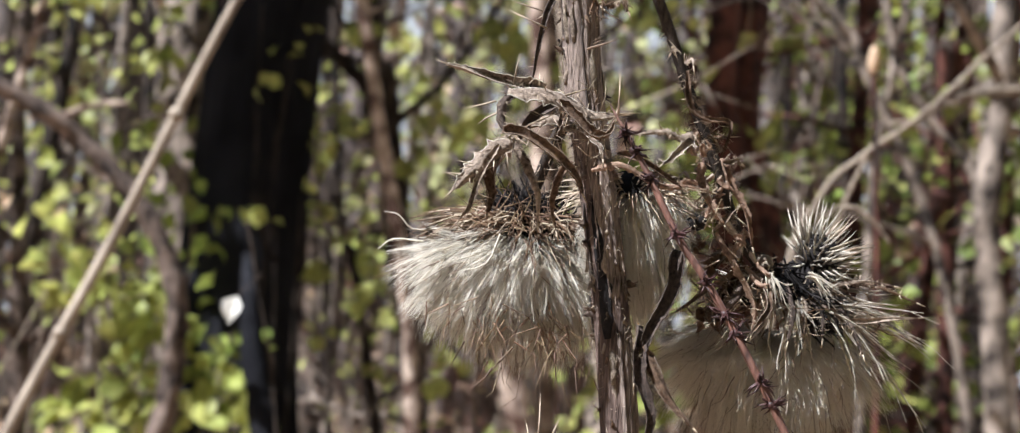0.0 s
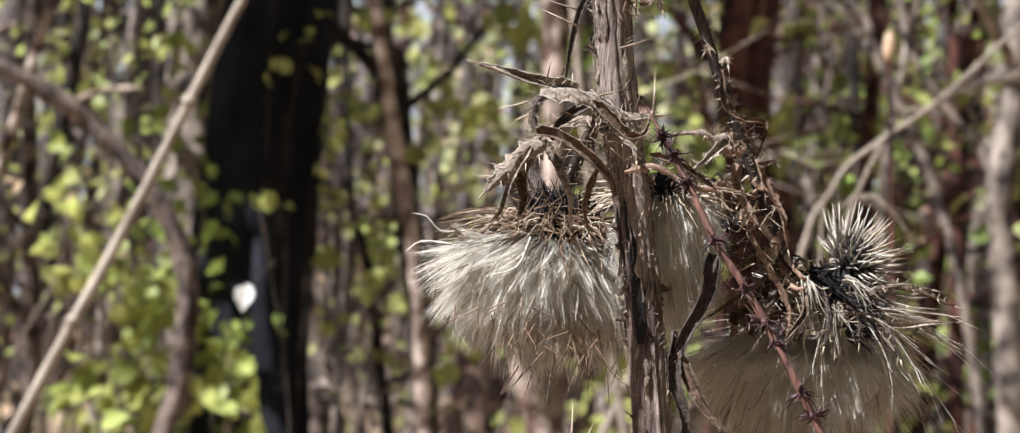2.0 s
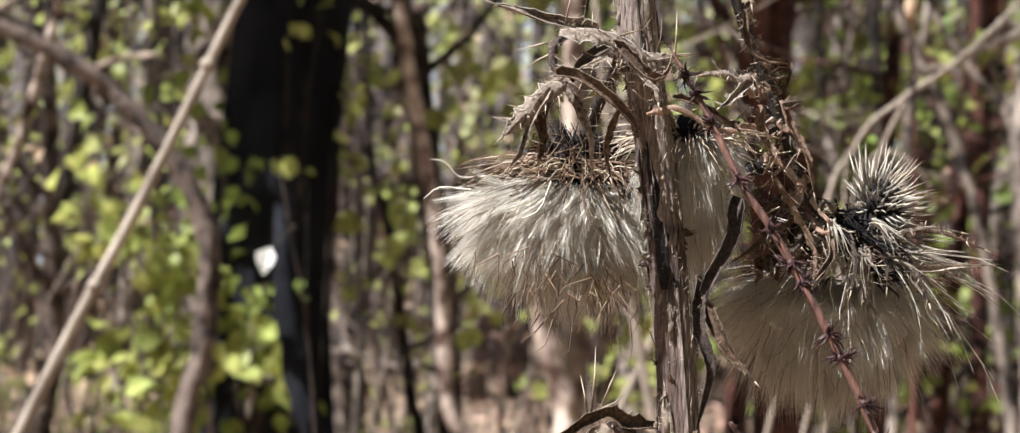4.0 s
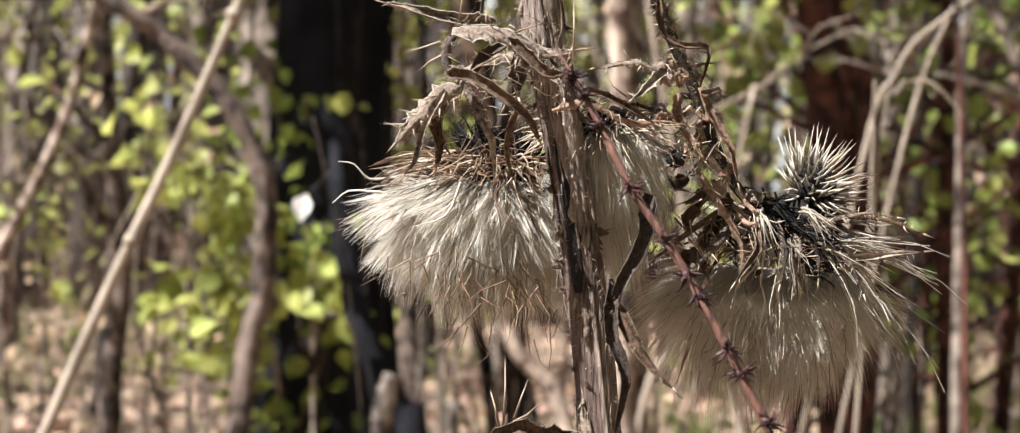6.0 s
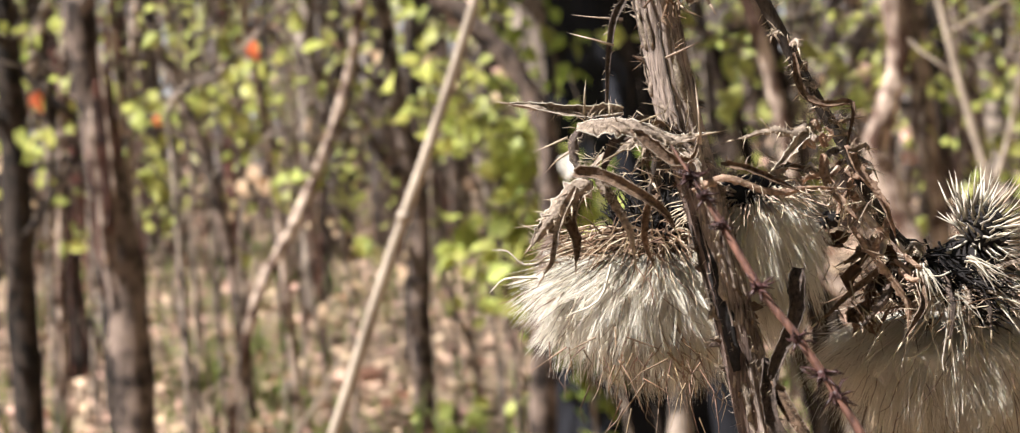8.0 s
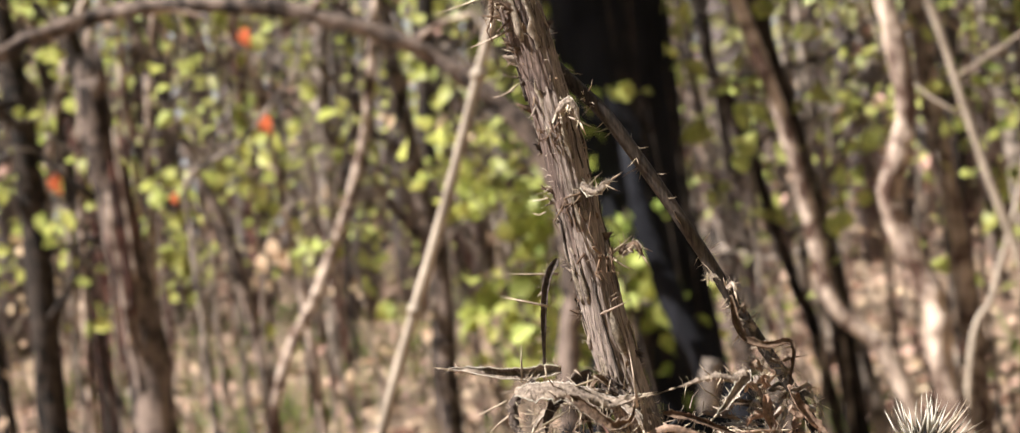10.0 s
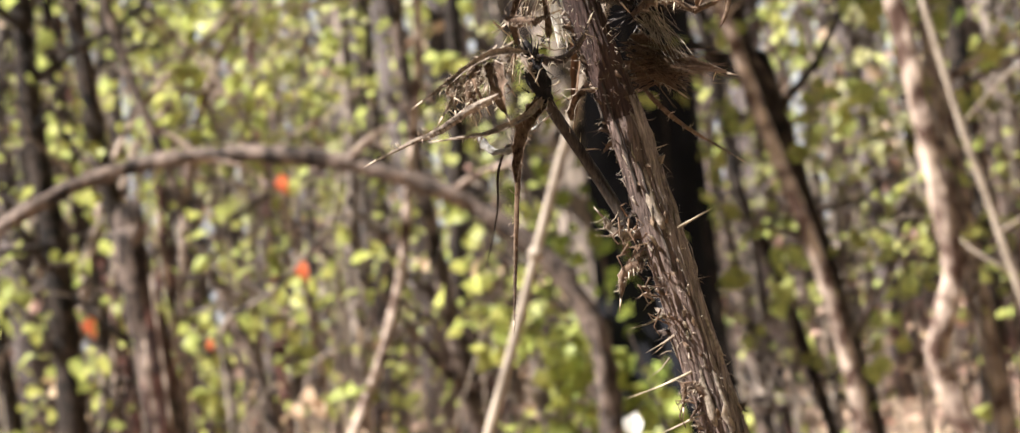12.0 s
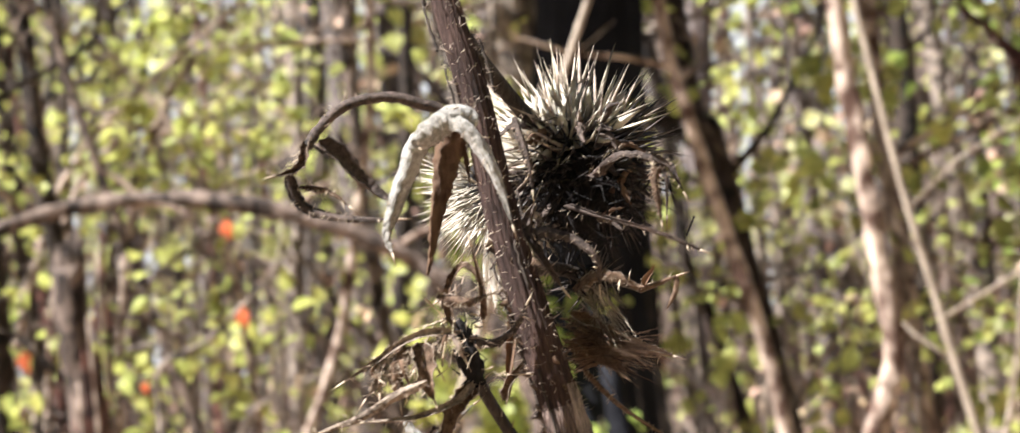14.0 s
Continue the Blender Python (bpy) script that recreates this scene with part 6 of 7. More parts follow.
        D(th, "scrap", [p, q, e], rnd(0.9, 1.8), (LEAF_TAN, BRACT, LEAF_TAN)[k % 3], 0.7, 1.2, rnd(-1.5, 1.5), spines=0, seed=400 + k * 1.3, per=5)
    g = Geo()
    frizz(g, (24, 34, 5), (2.6, 2.0, 6), 12, 6.0, 0.15, (0.3, -0.2, 0.1))
    frizz(g, (28, 36, -6), (3.0, 2.0, 4), 16, 5.5, 0.15, (0, -0.2, -0.2))
    frizz(g, (12, 38, 10), (6.5, 2.5, 1.4), 12, 4.5, 0.15, (0.3, -0.2, 0.1))
    part("dry_tangle", g, SPINE, th, "tangle of dry straw-coloured bracts", kind="stuff")
    # dark hanging leaf beside the stem
    D(th, "leaf", [(15.4, 21, -2.6), (14.2, 20, -8.6), (11.0, 19.5, -16.5), (9.9, 20, -23.5)], 3.4, dk, 0.5, 0.9, spines=3, spine_len=1.2, seed=15, blunt=0.6, label="dark shrivelled hanging leaf")
    D(th, "leaf", [(10.4, 19, -18.0), (13.2, 18, -23.0), (16, 18, -26.6), (19.3, 18, -30.0)], 2.3, br, 0.3, 0.9, spines=2, spine_len=1.2, seed=16)
    D(th, "leaf", [(9.6, 20, -15), (10.4, 19, -22), (12.4, 19, -29), (11.6, 20, -38)], 3.0, dk, 0.6, 0.9, spines=3, spine_len=1.2, seed=17)
    D(th, "leaf", [(44, 37, -11.0), (50.4, 35, -10.4), (59, 34, -9.1)], 1.5, pl, 1.0, 0.8, spines=14, spine_len=2.4, seed=19)
    D(th, "leaf", [(36, 38, -4), (35.5, 36.5, -8), (37.0, 36.5, -14)], 2.2, LEAF_GREY, 1.0, 0.9, spines=10, spine_len=2.6, seed=20)
    # withered leaf low on the stem
    D(th, "leaf", [(5.6, 24, -38.5), (0.8, 20, -38.2), (-2.7, 18, -36.8), (-8.7, 18, -40.8), (-12.3, 19, -46), (-14, 20, -54)], 3.6, br, 0.7, 0.9, spines=7, spine_len=3.0, seed=21)
    D(th, "leaf", [(-2.7, 20, -36.6), (1.6, 19, -39.5), (4.0, 19, -45), (4.4, 20, -54)], 2.6, dk, 0.6, 1.0, spines=10, spine_len=2.4, seed=22)
    D(th, "leaf", [(-3.5, 20, -37), (-5.6, 19.5, -42), (-6.5, 19.5, -50)], 2.6, pl, 0.7, 0.9, spines=10, spine_len=2.4, seed=22.4)
    g = Geo()
    for p, q in (((-4.4, 20, -37), (-4.7, 20, -26.5)), ((-2.9, 20, -35.5), (-1.2, 20, -29.8)), ((-5, 20, -37), (-6.8, 19, -31)), ((-3, 20, -36), (0.5, 19, -33))):
        g.spike(mm(*p), mm(*q), 0.00026, aim() * 0.0005)
    part("long_spines", g, SPINE, th, "long upright straw spines", kind="stuff")


def build_top(th):
    pl, br, dk = LEAF_PALE, LEAF_BROWN, LEAF_DARK
    D = dry_leaf
    # withered side shoot with lobed leaves
    b = Geo()
    b.tube(spline([mm(-27.6, 26, 116), mm(-29, 25, 120), mm(-29.9, 25, 125)], 5), [0.0009, 0.0011, 0.0013, 0.0014, 0.0015, 0.0015, 0.0014, 0.0013, 0.0011, 0.0008, 0.0003], 10, 0.1, 0.5)
    for _ in range(60):
        d = aim()
        q = mm(-28.8, 25, 120.5) + Vector((d.x * 0.0013, d.y * 0.0013, rnd(-0.004, 0.0045)))
        b.spike(q, q + (d + Vector((0, 0, rnd(-0.2, 1.2)))).normalized() * rnd(0.001, 0.0026), 0.00014)
    part("bud", b, CORE, th, "blackened withered bud")
    D(th, "leaf", [(-29.6, 24, 123), (-33.6, 22.5, 123.2), (-37.4, 22, 121.9), (-41.2, 21.5, 119.6), (-44.8, 21, 117.6)], 1.6, pl, 0.7, 0.9, spines=7, spine_len=1.6, seed=31)
    D(th, "leaf", [(-36.6, 22, 121.8), (-38.1, 21.5, 118.6), (-37.8, 21.5, 114.8)], 3.4, br, 0.8, 0.8, spines=3, spine_len=1.4, seed=32)
    D(th, "leaf", [(-34.4, 22, 122), (-34.2, 21.5, 118.2), (-33.2, 21.5, 114.4)], 3.6, br, 0.8, 0.8, spines=3, spine_len=1.4, seed=33)
    D(th, "leaf", [(-39.6, 22, 120.4), (-40.6, 21.5, 117.4), (-42.2, 21.5, 115.2)], 1.4, pl, 1.0, 0.9, spines=5, seed=33.5)
    D(th, "leaf", [(-33.6, 19, 117), (-37.5, 18, 115.4), (-41.6, 17.6, 113.2), (-45.8, 17.6, 112.0), (-51.6, 17.6, 109.8)], 1.5, pl, 0.3, 0.9, spines=2, spine_len=1.2, seed=34)
    D(th, "leaf", [(-28.0, 25, 116.5), (-30.8, 24, 114.0), (-36.0, 23.6, 112.1), (-42.9, 23.4, 112.0)], 1.6, pl, 0.4, 0.9, spines=3, spine_len=1.6, seed=35)
    D(th, "leaf", [(-28.0, 26, 116.5), (-31, 25, 113.0), (-32.6, 25, 109), (-33.4, 26, 105)], 3.2, br, 0.8, 0.9, spines=4, spine_len=1.4, seed=35.5)
    D(th, "leaf", [(-38.0, 25.4, 112.4), (-36.4, 25, 110.2), (-33.6, 25, 110.0), (-31.0, 26, 111.8), (-28.8, 27, 113.4)], 1.6, LEAF_GREY, 0.8, 0.9, spines=5, seed=36)
    D(th, "leaf", [(-33.6, 28, 110.6), (-35.0, 29, 110.0), (-36.4, 29, 106.5), (-37.2, 29.5, 101), (-39.8, 30, 93.4)], 0.85, LEAF_DARK, 0.2, 1.2, spines=0, seed=37, label="dark limp dangling leaf tip", blunt=0.8)
    D(th, "leaf", [(-31.4, 28, 112.5), (-33.3, 29, 108.3), (-34.7, 29.5, 100.3), (-35.6, 30, 92), (-36.5, 30, 85.5)], 1.2, br, 0.4, 1.1, spines=3, spine_len=0.9, seed=38)
    D(th, "leaf", [(-30.7, 26, 123.6), (-31.2, 25.6, 128.0), (-29.0, 25.4, 131.8), (-26.8, 25.4, 130.0), (-26.6, 25.6, 125.0)], 1.6, br, 0.7, 0.9, spines=8, spine_len=1.6, seed=39)
    D(th, "leaf", [(-32.0, 22, 128.0), (-28.5, 21, 127.0), (-25.4, 21, 127.6)], 2.0, br, 0.8, 0.9, spines=6, spine_len=1.6, seed=40)
    D(th, "leaf", [(-26.4, 23, 124.5), (-26.0, 22, 128.6), (-27.0, 21.5, 134.0)], 1.4, br, 0.4, 0.9, spines=2, seed=41)
    D(th, "leaf", [(-29.0, 24.5, 122.4), (-25.5, 23.6, 121.4), (-22.2, 23.6, 123.4), (-20.6, 24, 126)], 1.6, dk, 0.8, 0.9, spines=6, seed=42)
    D(th, "leaf", [(-22.8, 36, 129), (-24.0, 36, 122), (-25.2, 36, 114.5)], 2.6, LEAF_RUST, 0.5, 0.9, spines=4, seed=43)
    D(th, "leaf", [(-25.0, 33, 113.5), (-23.6, 32, 117), (-21.6, 31.5, 119)], 1.8, br, 0.8, 0.9, spines=6, seed=43.5)
    for k in range(15):
        f = k / 14
        p = (-30.5 - 10 * f, 22.6 - f, 122.6 - 2.6 * f + rnd(-0.5, 0.5))
        q = (p[0] + rnd(-1.6, 1.0), p[1] - rnd(0, 0.8), p[2] - rnd(0.8, 2.4))
        e = (q[0] + rnd(-1.8, 1.2), q[1] + rnd(-0.6, 0.6), q[2] - rnd(0.6, 2.6))
        D(th, "finger", [p, q, e], rnd(0.8, 1.6), (BRACT, LEAF_RUST, LEAF_PALE)[k % 3], 0.8, 1.1, rnd(-1.2, 1.2), spines=2, spine_len=1.4, seed=520 + k * 1.3, per=6)
    # right-hand withered leaves
    D(th, "leaf", [(-15, 34, 128), (-12.0, 33, 129.6), (-9.0, 33, 129.3), (-5.7, 33.5, 127.6), (-0.9, 34, 128.8)], 1.9, br, 1.2, 0.9, spines=8, seed=44)
    D(th, "leaf", [(-5.4, 33.5, 127.8), (-3.6, 33.4, 130.6)], 1.2, LEAF_RUST, 0.4, 0.9, spines=0, seed=45)
    D(th, "leaf", [(-0.9, 34, 128.8), (-1.4, 34, 126.6), (-2.5, 34, 124.4)], 1.0, br, 0.5, 0.9, spines=0, seed=46)
    D(th, "leaf", [(-15.5, 34, 125), (-12.6, 35, 122.4), (-9.0, 35.5, 120.4), (-5.8, 36, 119.2), (-2.2, 36, 118.0)], 3.0, br, 0.9, 1.0, spines=9, spine_len=1.8, seed=47)
    D(th, "leaf", [(-15.5, 34, 121), (-12.4, 35, 118.6), (-9.6, 35.5, 116.2)], 2.6, br, 0.9, 1.0, spines=7, spine_len=1.8, seed=47.5)
    D(th, "leaf", [(-14.4, 34, 117), (-11.5, 36, 113.4), (-7.8, 37, 110.0), (-2.3, 38, 105.8)], 0.9, br, 0.3, 0.9, spines=3, spine_len=0.9, seed=48)
    burr(th, (-12.5, 38, 129), (2.6, 2.6, 2.4), 70, (2.0, 4.6), -0.5, (0.1, -0.3, -0.3), SPINE_DARK, 0.18)
    g = Geo()
    frizz(g, (-30, 24, 123), (2.6, 2, 4), 30, 4.0, 0.16)
    part("dry_tangle", g, SPINE, th, "tangle of dry straw-coloured bracts", kind="stuff")
    for nm, mt, st, e, n, w in (("brush", LEAF_RUST, (-15.5, 34, 119.5), (-2.5, 33, 118.5), 130, 1.5), ("brush", LEAF_BROWN, (-15.0, 34, 122.5), (-6.5, 33, 116.0), 90, 1.8), ("wool", BRACT, (-13.0, 36, 128.0), (-9.5, 34, 121.0), 80, 1.7)):
        g = Geo()
        for _ in range(n):
            p = mm(st[0] + random.gauss(0, 0.9), st[1] + random.gauss(0, 0.8), st[2] + random.gauss(0, 1.2))
            q = p.lerp(mm(e[0] + random.gauss(0, w), e[1] + random.gauss(0, w), e[2] + random.gauss(0, w)), rnd(0.45, 1.05))
            g.hair([p, p.lerp(q, 0.35) + Vector((0, 0, 0.0006)), p.lerp(q, 0.7) + Vector((0, 0, 0.0005)) + aim() * 0.0004, q], rnd(0.00005, 0.00011))
        part(nm, g, mt, th, "soft brown brush of withered hairs", kind="stuff")
    # stub with long spines on the shaded side
    g = Geo()
    for c in ((-17.0, 25.5, 96), (-14.0, 25.5, 88), (-12.4, 25.5, 80), (-8.6, 25.5, 62), (-5.8, 25.2, 45)):
        for _ in range(3):
            p = mm(c[0] - 2.2 + rnd(-0.6, 0.6), c[1] + rnd(-0.5, 2), c[2] + rnd(-2, 2))
            d = Vector((-1.0, rnd(-0.5, 0.3), rnd(-0.9, 0.35))).normalized()
            g.spike(p, p + d * rnd(0.002, 0.0048), 0.00015 * rnd(0.7, 1.2), aim() * 0.0004)
    for p, q in (((-8, 27, 34), (-15.4, 24, 35.0)), ((-10.4, 26, 70), (-17.4, 24, 67.6)), ((-11.0, 26, 76), (-21.5, 23, 73.0)), ((-12, 27, 82), (-18, 25, 79)), ((-0.4, 26, 36), (4.0, 24, 39)), ((-0.4, 26, 36), (3.6, 24, 33.4)), ((-4, 25.5, 56.5), (0.0, 23.8, 54.2)),
                 ((-5.5, 25, 57), (-7.4, 23.6, 53)), ((-11.5, 26, 96), (-5.4, 25, 98.5)), ((-19.4, 27, 117), (-25, 24, 117.2)), ((-14.6, 28, 84), (-20, 25, 82.6))):
        g.spike(mm(*p), mm(*q), 0.00026, aim() * 0.0003)
    part("long_spines", g, SPINE, th, "long sharp straw-coloured spines", kind="stuff")
    g = Geo()
    for c in ((-17.2, 25.5, 97), (-16.6, 25.5, 93), (-14.2, 25.5, 88), (-13.4, 25.5, 84), (-11.0, 25.5, 73), (-6.0, 25.2, 55), (-3.6, 25.2, 44), (-1.4, 25.2, 36)):
        for _ in range(9):
            p = mm(c[0] + rnd(-2.4, 1.6), c[1] + rnd(-1.2, 0.8), c[2] + rnd(-1.6, 1.6))
            d = Vector((rnd(-1.0, 0.2), -0.5, rnd(-1.0, 0.5))).normalized()
            L = rnd(0.0015, 0.0042)
            q = p + d * L + Vector((0.0008, 0, rnd(-0.0018, 0.0006)))
            g.hair([p, p + d * L * 0.5, p + d * L * 0.9, q, q + aim() * 0.0006], rnd(0.00012, 0.00026))
    part("shreds", g, LEAF_RUST, th, "curled rust-brown shreds of dead leaf", kind="stuff")
    for pts, w, m in (([(-17.5, 26, 95.5), (-20.2, 25, 96.8), (-21.6, 24.6, 98.6)], 2.2, pl), ([(-16.8, 25.5, 92), (-19.4, 24.6, 90.6), (-20.4, 24.6, 87)], 2.0, br), ([(-5.6, 25, 57), (-3.4, 24.4, 58.4), (-2.2, 24.6, 55.4)], 2.0, pl), ([(-3.2, 24.8, 46.5), (-1.0, 24, 45.6), (1.4, 24.4, 46.8)], 1.8, pl),
                      ([(1.2, 27, 36), (3.4, 26, 37.4), (4.6, 26, 35.4)], 2.0, br), ([(-9.4, 25, 72), (-12.6, 24.6, 74), (-13.4, 24.6, 71)], 1.6, br)):
        D(th, "leaf_base", pts, w, m, 1.0, 0.9, spines=8, spine_len=2.4, seed=w * 7 + pts[0][0])
    # hooked leaf, arching over
    g = Geo()
    ln = spline([mm(-27.0, 27, 151.6), mm(-30.4, 26, 153.0), mm(-33.3, 24.7, 153.9), mm(-36.7, 23.5, 154.9), mm(-40.6, 22.2, 154.6), mm(-43.6, 21, 153.3), mm(-46, 19.7, 150.9), mm(-47.4, 18.5, 148.6)], 7)
    g.tube(ln, lerp(0.00075, 0.0007, len(ln)), 9, 0.05, 0.25)
    st = part("leaf_stalk", g, LEAF_DARK, th, "arched dark leaf stalk")
    thorny(st, ln, lerp(0.00075, 0.0007, len(ln)), 12, (0.7, 1.6), 0.12, SPINE, 1)
    D(th, "leaf", [(-47.0, 18.6, 149.4), (-48.0, 18, 147.2), (-49.2, 17.3, 145.4), (-51.4, 16.5, 144.8)], 1.9, br, 1.2, 0.9, spines=10, spine_len=1.6, seed=51)
    D(th, "leaf", [(-49.8, 17, 145.2), (-49.4, 17.6, 142.6), (-48.0, 18, 140.6), (-44.8, 18, 139.3), (-40.9, 18, 138.6), (-36, 18, 138.2)], 1.9, dk, 0.4, 1.0, spines=3, spine_len=1.4, seed=52)
    D(th, "leaf", [(-46.6, 20.5, 149), (-43.9, 21, 147), (-42.0, 21.5, 144.4), (-39.4, 22, 142.2), (-37.0, 22, 140.8)], 3.4, dk, 0.35, 0.9, spines=4, spine_len=1.4, seed=53)
    D(th, "leaf", [(-48.6, 18, 143.4), (-45.0, 18.4, 142.6), (-42.4, 18.6, 140.4)], 1.0, br, 1.0, 0.9, spines=5, spine_len=1.4, seed=53.6)
    # woolly folded leaf like a bell
    D(th, "bell_leaf", [(-24.2, 15, 149.4), (-27.0, 13.4, 150.9), (-30.2, 13.2, 150.1), (-32.7, 13.4, 147.9), (-34.2, 13.8, 143.8), (-35.6, 14, 139.7), (-36.7, 14, 136.4), (-36.3, 14.2, 133.6)], 6.2, LEAF_GREY, 0.25, 1.5, spines=5, spine_len=0.9, seed=54, blunt=0.7, label="woolly pale grey folded dead leaf")
    D(th, "bell_leaf", [(-28.4, 13.6, 150.6), (-25.4, 12.6, 149.2), (-23.4, 12.4, 145.4), (-21.9, 12.6, 141.4), (-20.6, 13, 136)], 3.6, LEAF_GREY, 0.25, 1.4, spines=4, spine_len=0.9, seed=55, blunt=0.7, label="woolly pale grey folded dead leaf")
    D(th, "leaf", [(-28.2, 16.5, 149.2), (-29.0, 17.2, 145.6), (-29.9, 17.6, 141.6), (-30.8, 18, 137.6), (-31.8, 18.4, 133.6), (-32.6, 18.4, 130.6)], 5.4, LEAF_RUST, 0.5, 0.9, 0.5, spines=0, seed=56, sharp=True, label="rust-brown translucent pointed dead leaf")
    D(th, "leaf", [(-27.2, 18, 149.2), (-26.6, 18.5, 145.6), (-26.4, 19, 141.6)], 1.3, LEAF_RUST, 0.6, 1.2, spines=0, seed=57)
    # spiny top head, its lower side in dark bracts as painted shade
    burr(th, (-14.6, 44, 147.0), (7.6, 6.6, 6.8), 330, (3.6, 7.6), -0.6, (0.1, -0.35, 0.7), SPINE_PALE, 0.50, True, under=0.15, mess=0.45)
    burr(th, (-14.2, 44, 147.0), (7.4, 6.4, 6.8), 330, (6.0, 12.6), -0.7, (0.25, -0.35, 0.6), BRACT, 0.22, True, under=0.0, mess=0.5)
    # black ball and fibres put the shade of the lower hollow into colour
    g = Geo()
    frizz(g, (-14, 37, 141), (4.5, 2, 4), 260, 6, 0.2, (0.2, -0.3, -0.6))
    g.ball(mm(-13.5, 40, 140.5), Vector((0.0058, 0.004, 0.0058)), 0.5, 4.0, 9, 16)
    part("dark_bracts", g, CORE, th, "matted bracts coloured black", kind="stuff")
    # shredded bract leaves hanging about the top head
    for k in range(26):
        a = rnd(2.8, 6.6)
        st = (-14.5 + math.cos(a) * 6, 38 + math.sin(a) * 3, 142 + rnd(-5, 9))
        d = (math.cos(a) * rnd(3, 7), math.sin(a) * rnd(1, 4), rnd(-6, 3))
        m = (st[0] + d[0] * 0.5, st[1] + d[1] * 0.5, st[2] + d[2] * 0.4 + rnd(0, 1.5))
        D(th, "bract_leaf", [st, m, (st[0] + d[0], st[1] + d[1], st[2] + d[2])], rnd(0.9, 2.0), (dk, dk, LEAF_RUST, dk)[k % 4], 0.7, rnd(0.6, 1.3), rnd(-1.5, 1.5), spines=0, seed=200 + k * 1.7, per=7)
    # half-open pale head behind the stem
    h = burr(th, (-26.0, 47, 144), (4.5, 4.5, 5.5), 300, (6.0, 10.0), 0.1, (-0.5, -0.15, -0.85), SPINE_PALE, 0.17, False, under=-2, mess=0.4)
    pappus(h, (-25.5, 47, 141), (6, 6, 14), 40, 8, (0.0, 0.5), 0.06, 0.0, loose=60)
    D(th, "leaf", [(-12.0, 34, 143), (-9.6, 30, 144.6), (-6.9, 27, 145.6), (-3.4, 26, 144.9), (-1.2, 26, 142.3), (-1.4, 26, 136.6)], 1.9, dk, 0.6, 1.3, 0.6, spines=3, spine_len=1.4, seed=58)
    D(th, "leaf", [(-3.0, 26, 144.6), (-0.4, 26, 142.4), (1.0, 26, 139.6)], 1.5, dk, 0.9, 1.0, spines=2, spine_len=1.6, seed=58.5)
    D(th, "leaf", [(-2.2, 26, 143.6), (-2.6, 25.6, 140.4), (-2.2, 25.6, 136.0)], 1.7, br, 0.9, 1.0, spines=2, spine_len=1.4, seed=58.8)
    D(th, "leaf", [(-15.0, 30, 139), (-11.6, 25, 137.4), (-7.4, 23, 136.0), (-2.6, 22, 134.0), (2.6, 22, 131.6)], 1.5, dk, 0.2, 1.4, spines=2, spine_len=1.2, seed=59)
    D(th, "leaf", [(-19.0, 23, 136.0), (-16.5, 20.5, 135.6), (-13.4, 20, 134.4), (-10.8, 20, 131.5), (-10.6, 21, 128)], 2.2, dk, 0.8, 1.2, spines=3, spine_len=1.4, seed=60)
    D(th, "leaf", [(-18.4, 24, 139), (-19.4, 22, 135), (-17.6, 21, 131), (-15.6, 21.6, 128)], 2.0, dk, 0.6, 1.0, spines=8, spine_len=1.8, seed=61)
    D(th, "leaf", [(-20.4, 24, 151), (-19.0, 22, 146), (-18.6, 22, 141)], 1.8, dk, 0.5, 1.0, spines=6, spine_len=1.6, seed=62)


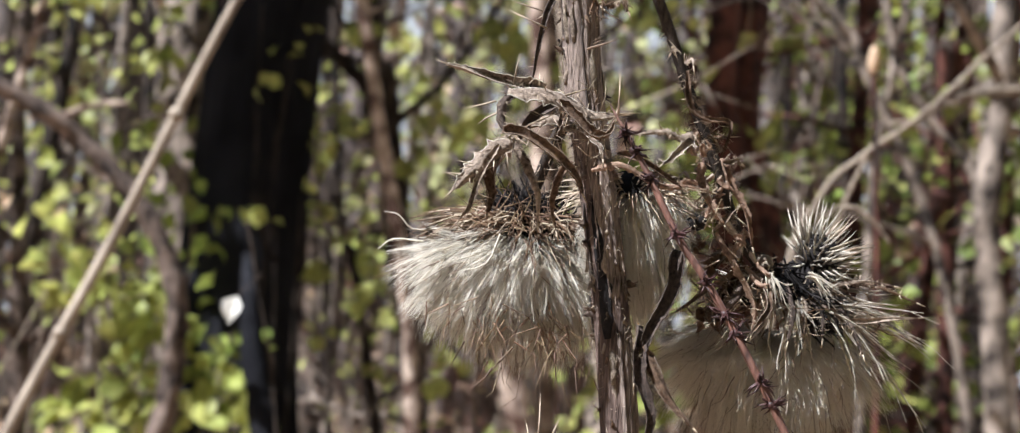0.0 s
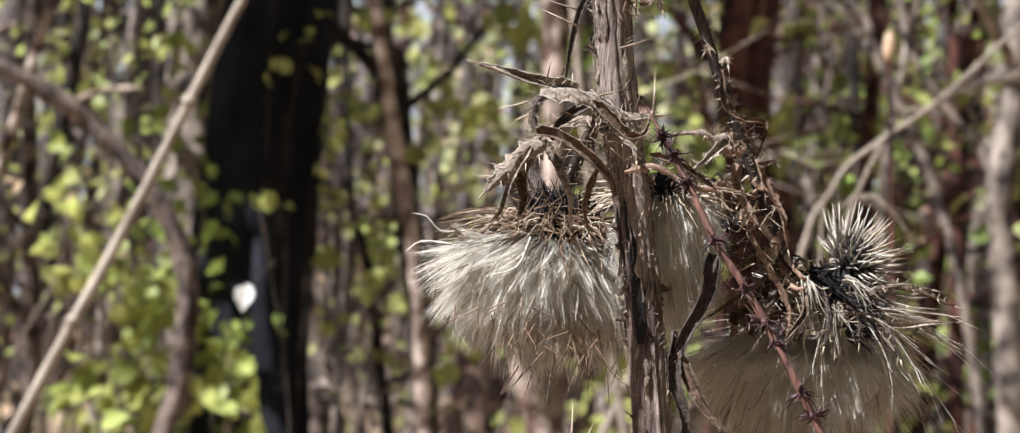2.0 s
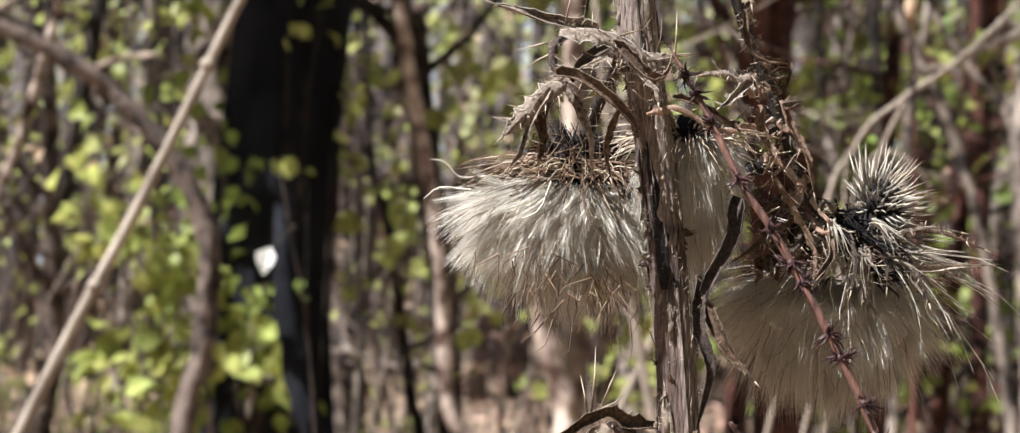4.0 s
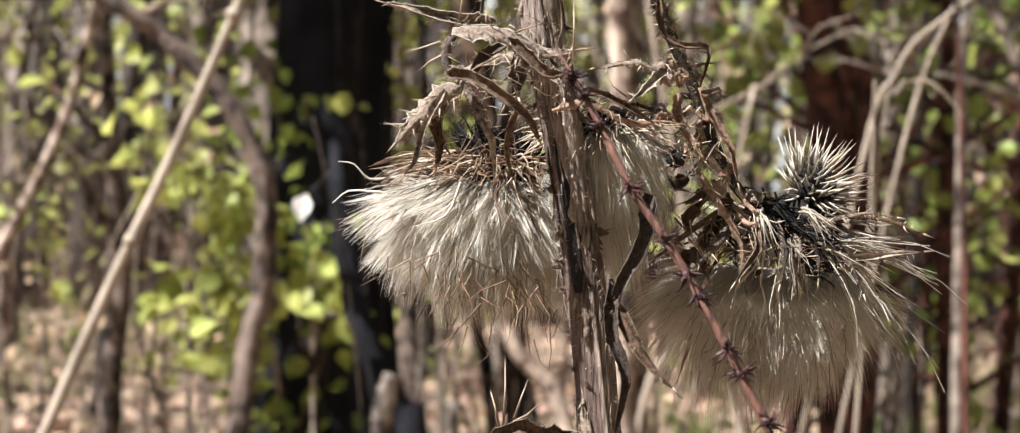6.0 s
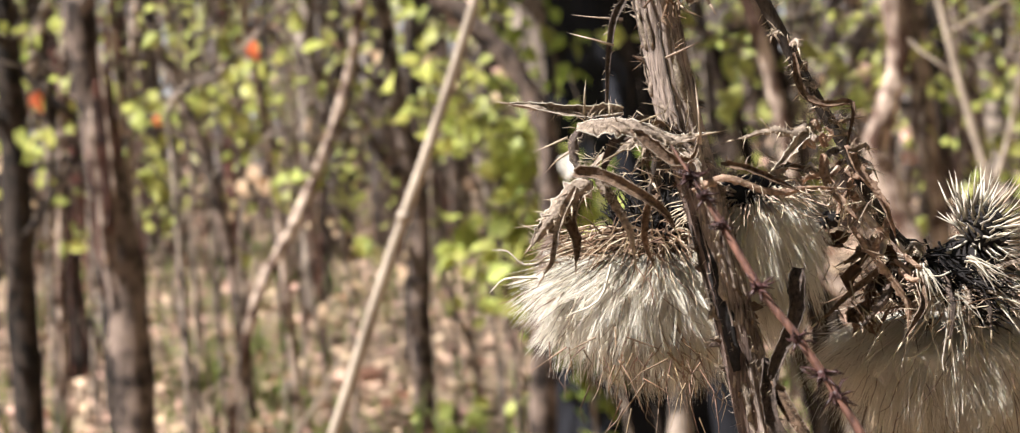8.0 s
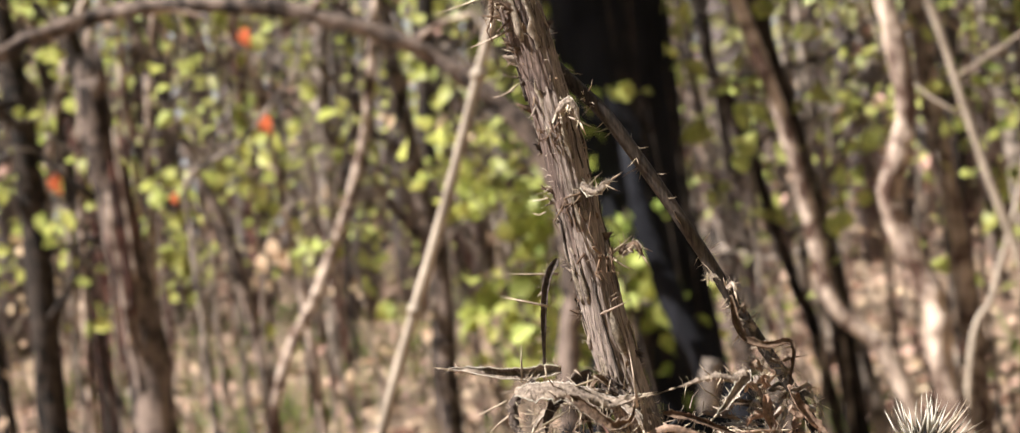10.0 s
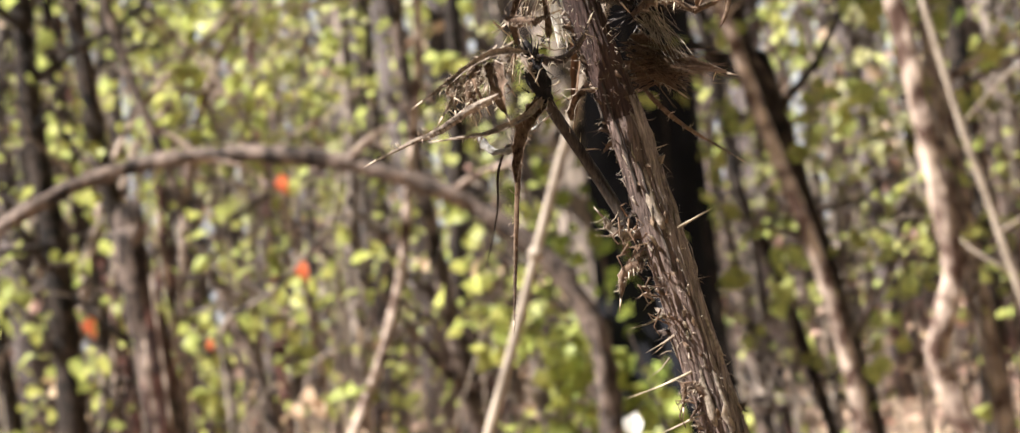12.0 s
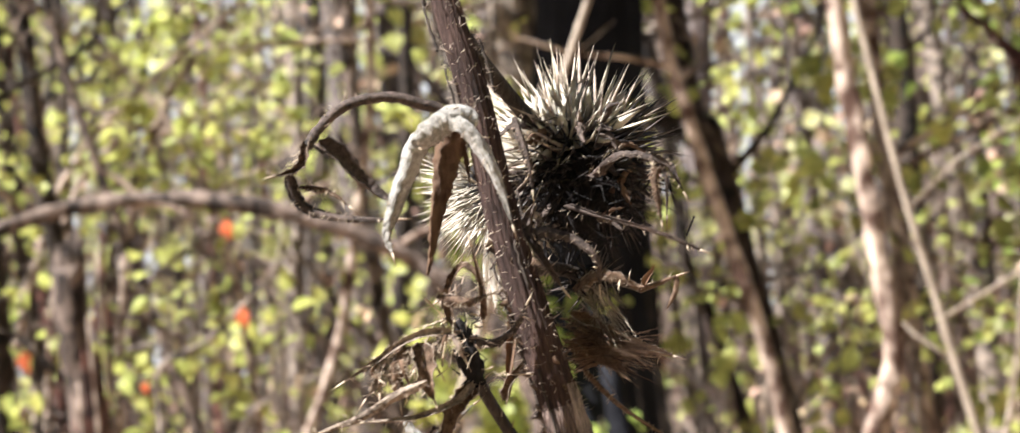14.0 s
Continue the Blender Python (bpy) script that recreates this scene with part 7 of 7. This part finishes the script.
def build_bramble():
    ln = spline([mm(-60, 20, 75), mm(-24, 6, 40), mm(-6.0, -1, 22.5), mm(0.4, -4.5, 13.4), mm(4.6, -7, 6.2), mm(9.3, -9.5, -2.6), mm(12.9, -11, -7.6), mm(16.3, -12.5, -12.9), mm(20.4, -14.6, -20.0), mm(24.5, -16, -27.2), mm(27.6, -17.5, -33.6), mm(30, -19, -39), mm(50, -22, -80), mm(110, -20, -300), mm(220, 0, -700)], 9)
    foot = Vector((0.30, 0.02, height(0.30, 0.02) - 0.01))
    ln = ln + [foot]
    ln = ln[24:]
    t = thing("bramble_twig", foot, "thin red-brown bramble twig with dark prickles", "twig")
    rr = lerp(0.00012, 0.0005, 14) + lerp(0.0005, 0.00062, len(ln) - 14)
    part("twig", ribbed(ln, rr, 12, 3.0, 0.1), BRAMBLE, t)
    for c in ((1.0, -5.2, 11.9), (2.6, -6, 9.4), (4.9, -7.2, 5.6), (8.9, -9.4, -2.2), (13.4, -11.2, -8.6), (16.2, -12.5, -12.9), (17.6, -13.2, -15.4), (21.6, -15, -21.8), (23.1, -15.5, -24.6), (26.4, -17, -30.4), (28.6, -18, -35.2)):
        g = Geo()
        for _ in range(18):
            p = mm(c[0] + rnd(-0.3, 0.3), c[1] - rnd(0, 0.5), c[2] + rnd(-0.4, 0.4))
            d = (aim() + Vector((0.15, -0.3, -0.1))).normalized()
            g.spike(p, p + d * rnd(0.0014, 0.0034), 0.00026, aim() * 0.0004)
        g.ball(mm(*c), Vector((0.0008, 0.0008, 0.0007)), 0.3, c[0])
        part("prickle_cluster", g, PRICKLE, t, "cluster of tiny dark prickles", kind="stuff")
    g = Geo()
    g.ball(mm(35.8, -10, -37.4), Vector((0.0015, 0.0015, 0.0015)), 0.1, 3.0, 6, 10)
    berry = part("dried_berry", g, PRICKLE, t, "black shrivelled berry")
    for k in range(16):
        a = aim()
        g = Geo()
        g.ball(mm(35.8, -10, -37.4) + a * 0.0016, Vector((0.0009, 0.0009, 0.0009)), 0.1, k, 5, 8)
        part("drupelet", g, PRICKLE, berry)
    g = Geo()
    g.tube(spline([mm(29.4, -18.6, -37.6), mm(32.5, -14, -38.6), mm(35.8, -10, -37.6)], 5), lerp(0.0005, 0.0004, 11), 6)
    part("side_twig", g, BRAMBLE, t)
    g = Geo()
    ln = spline([mm(12.3, 0, -35.2), mm(15.2, 0, -38.4), mm(19.5, 0, -41.4), mm(26, -6, -48), mm(38, -20.5, -57)], 6)
    g.tube(ln, lerp(0.0003, 0.0005, len(ln)), 7, rough=0.3)
    tw = part("side_twig", g, BRAMBLE, t)
    g = Geo()
    for p in ln[1:18:3]:
        for _ in range(4):
            g.spike(p, p + aim() * rnd(0.0008, 0.002), 0.00014)
    part("prickle_cluster", g, PRICKLE, t, "cluster of tiny dark prickles", kind="stuff")


build_ground()
build_big_trunk()
build_named_trees()
build_leafy_shrubs()
random.seed(5)
build_woods()
random.seed(11)
build_thistle()
build_bramble()


def motions():
    walk(cam, PATH, ((0, 1.20, 6000, 10), (2.2, 1.22, 6000, 10), (4.3, 1.23, 6150, 10), (7.2, 1.55, 6500, 10), (10, 1.42, 6650, 10), (11, 1.50, 6650, 10), (12.5, 1.75, 6550, 10), (14, 1.87, 6450, 10)))


motions()
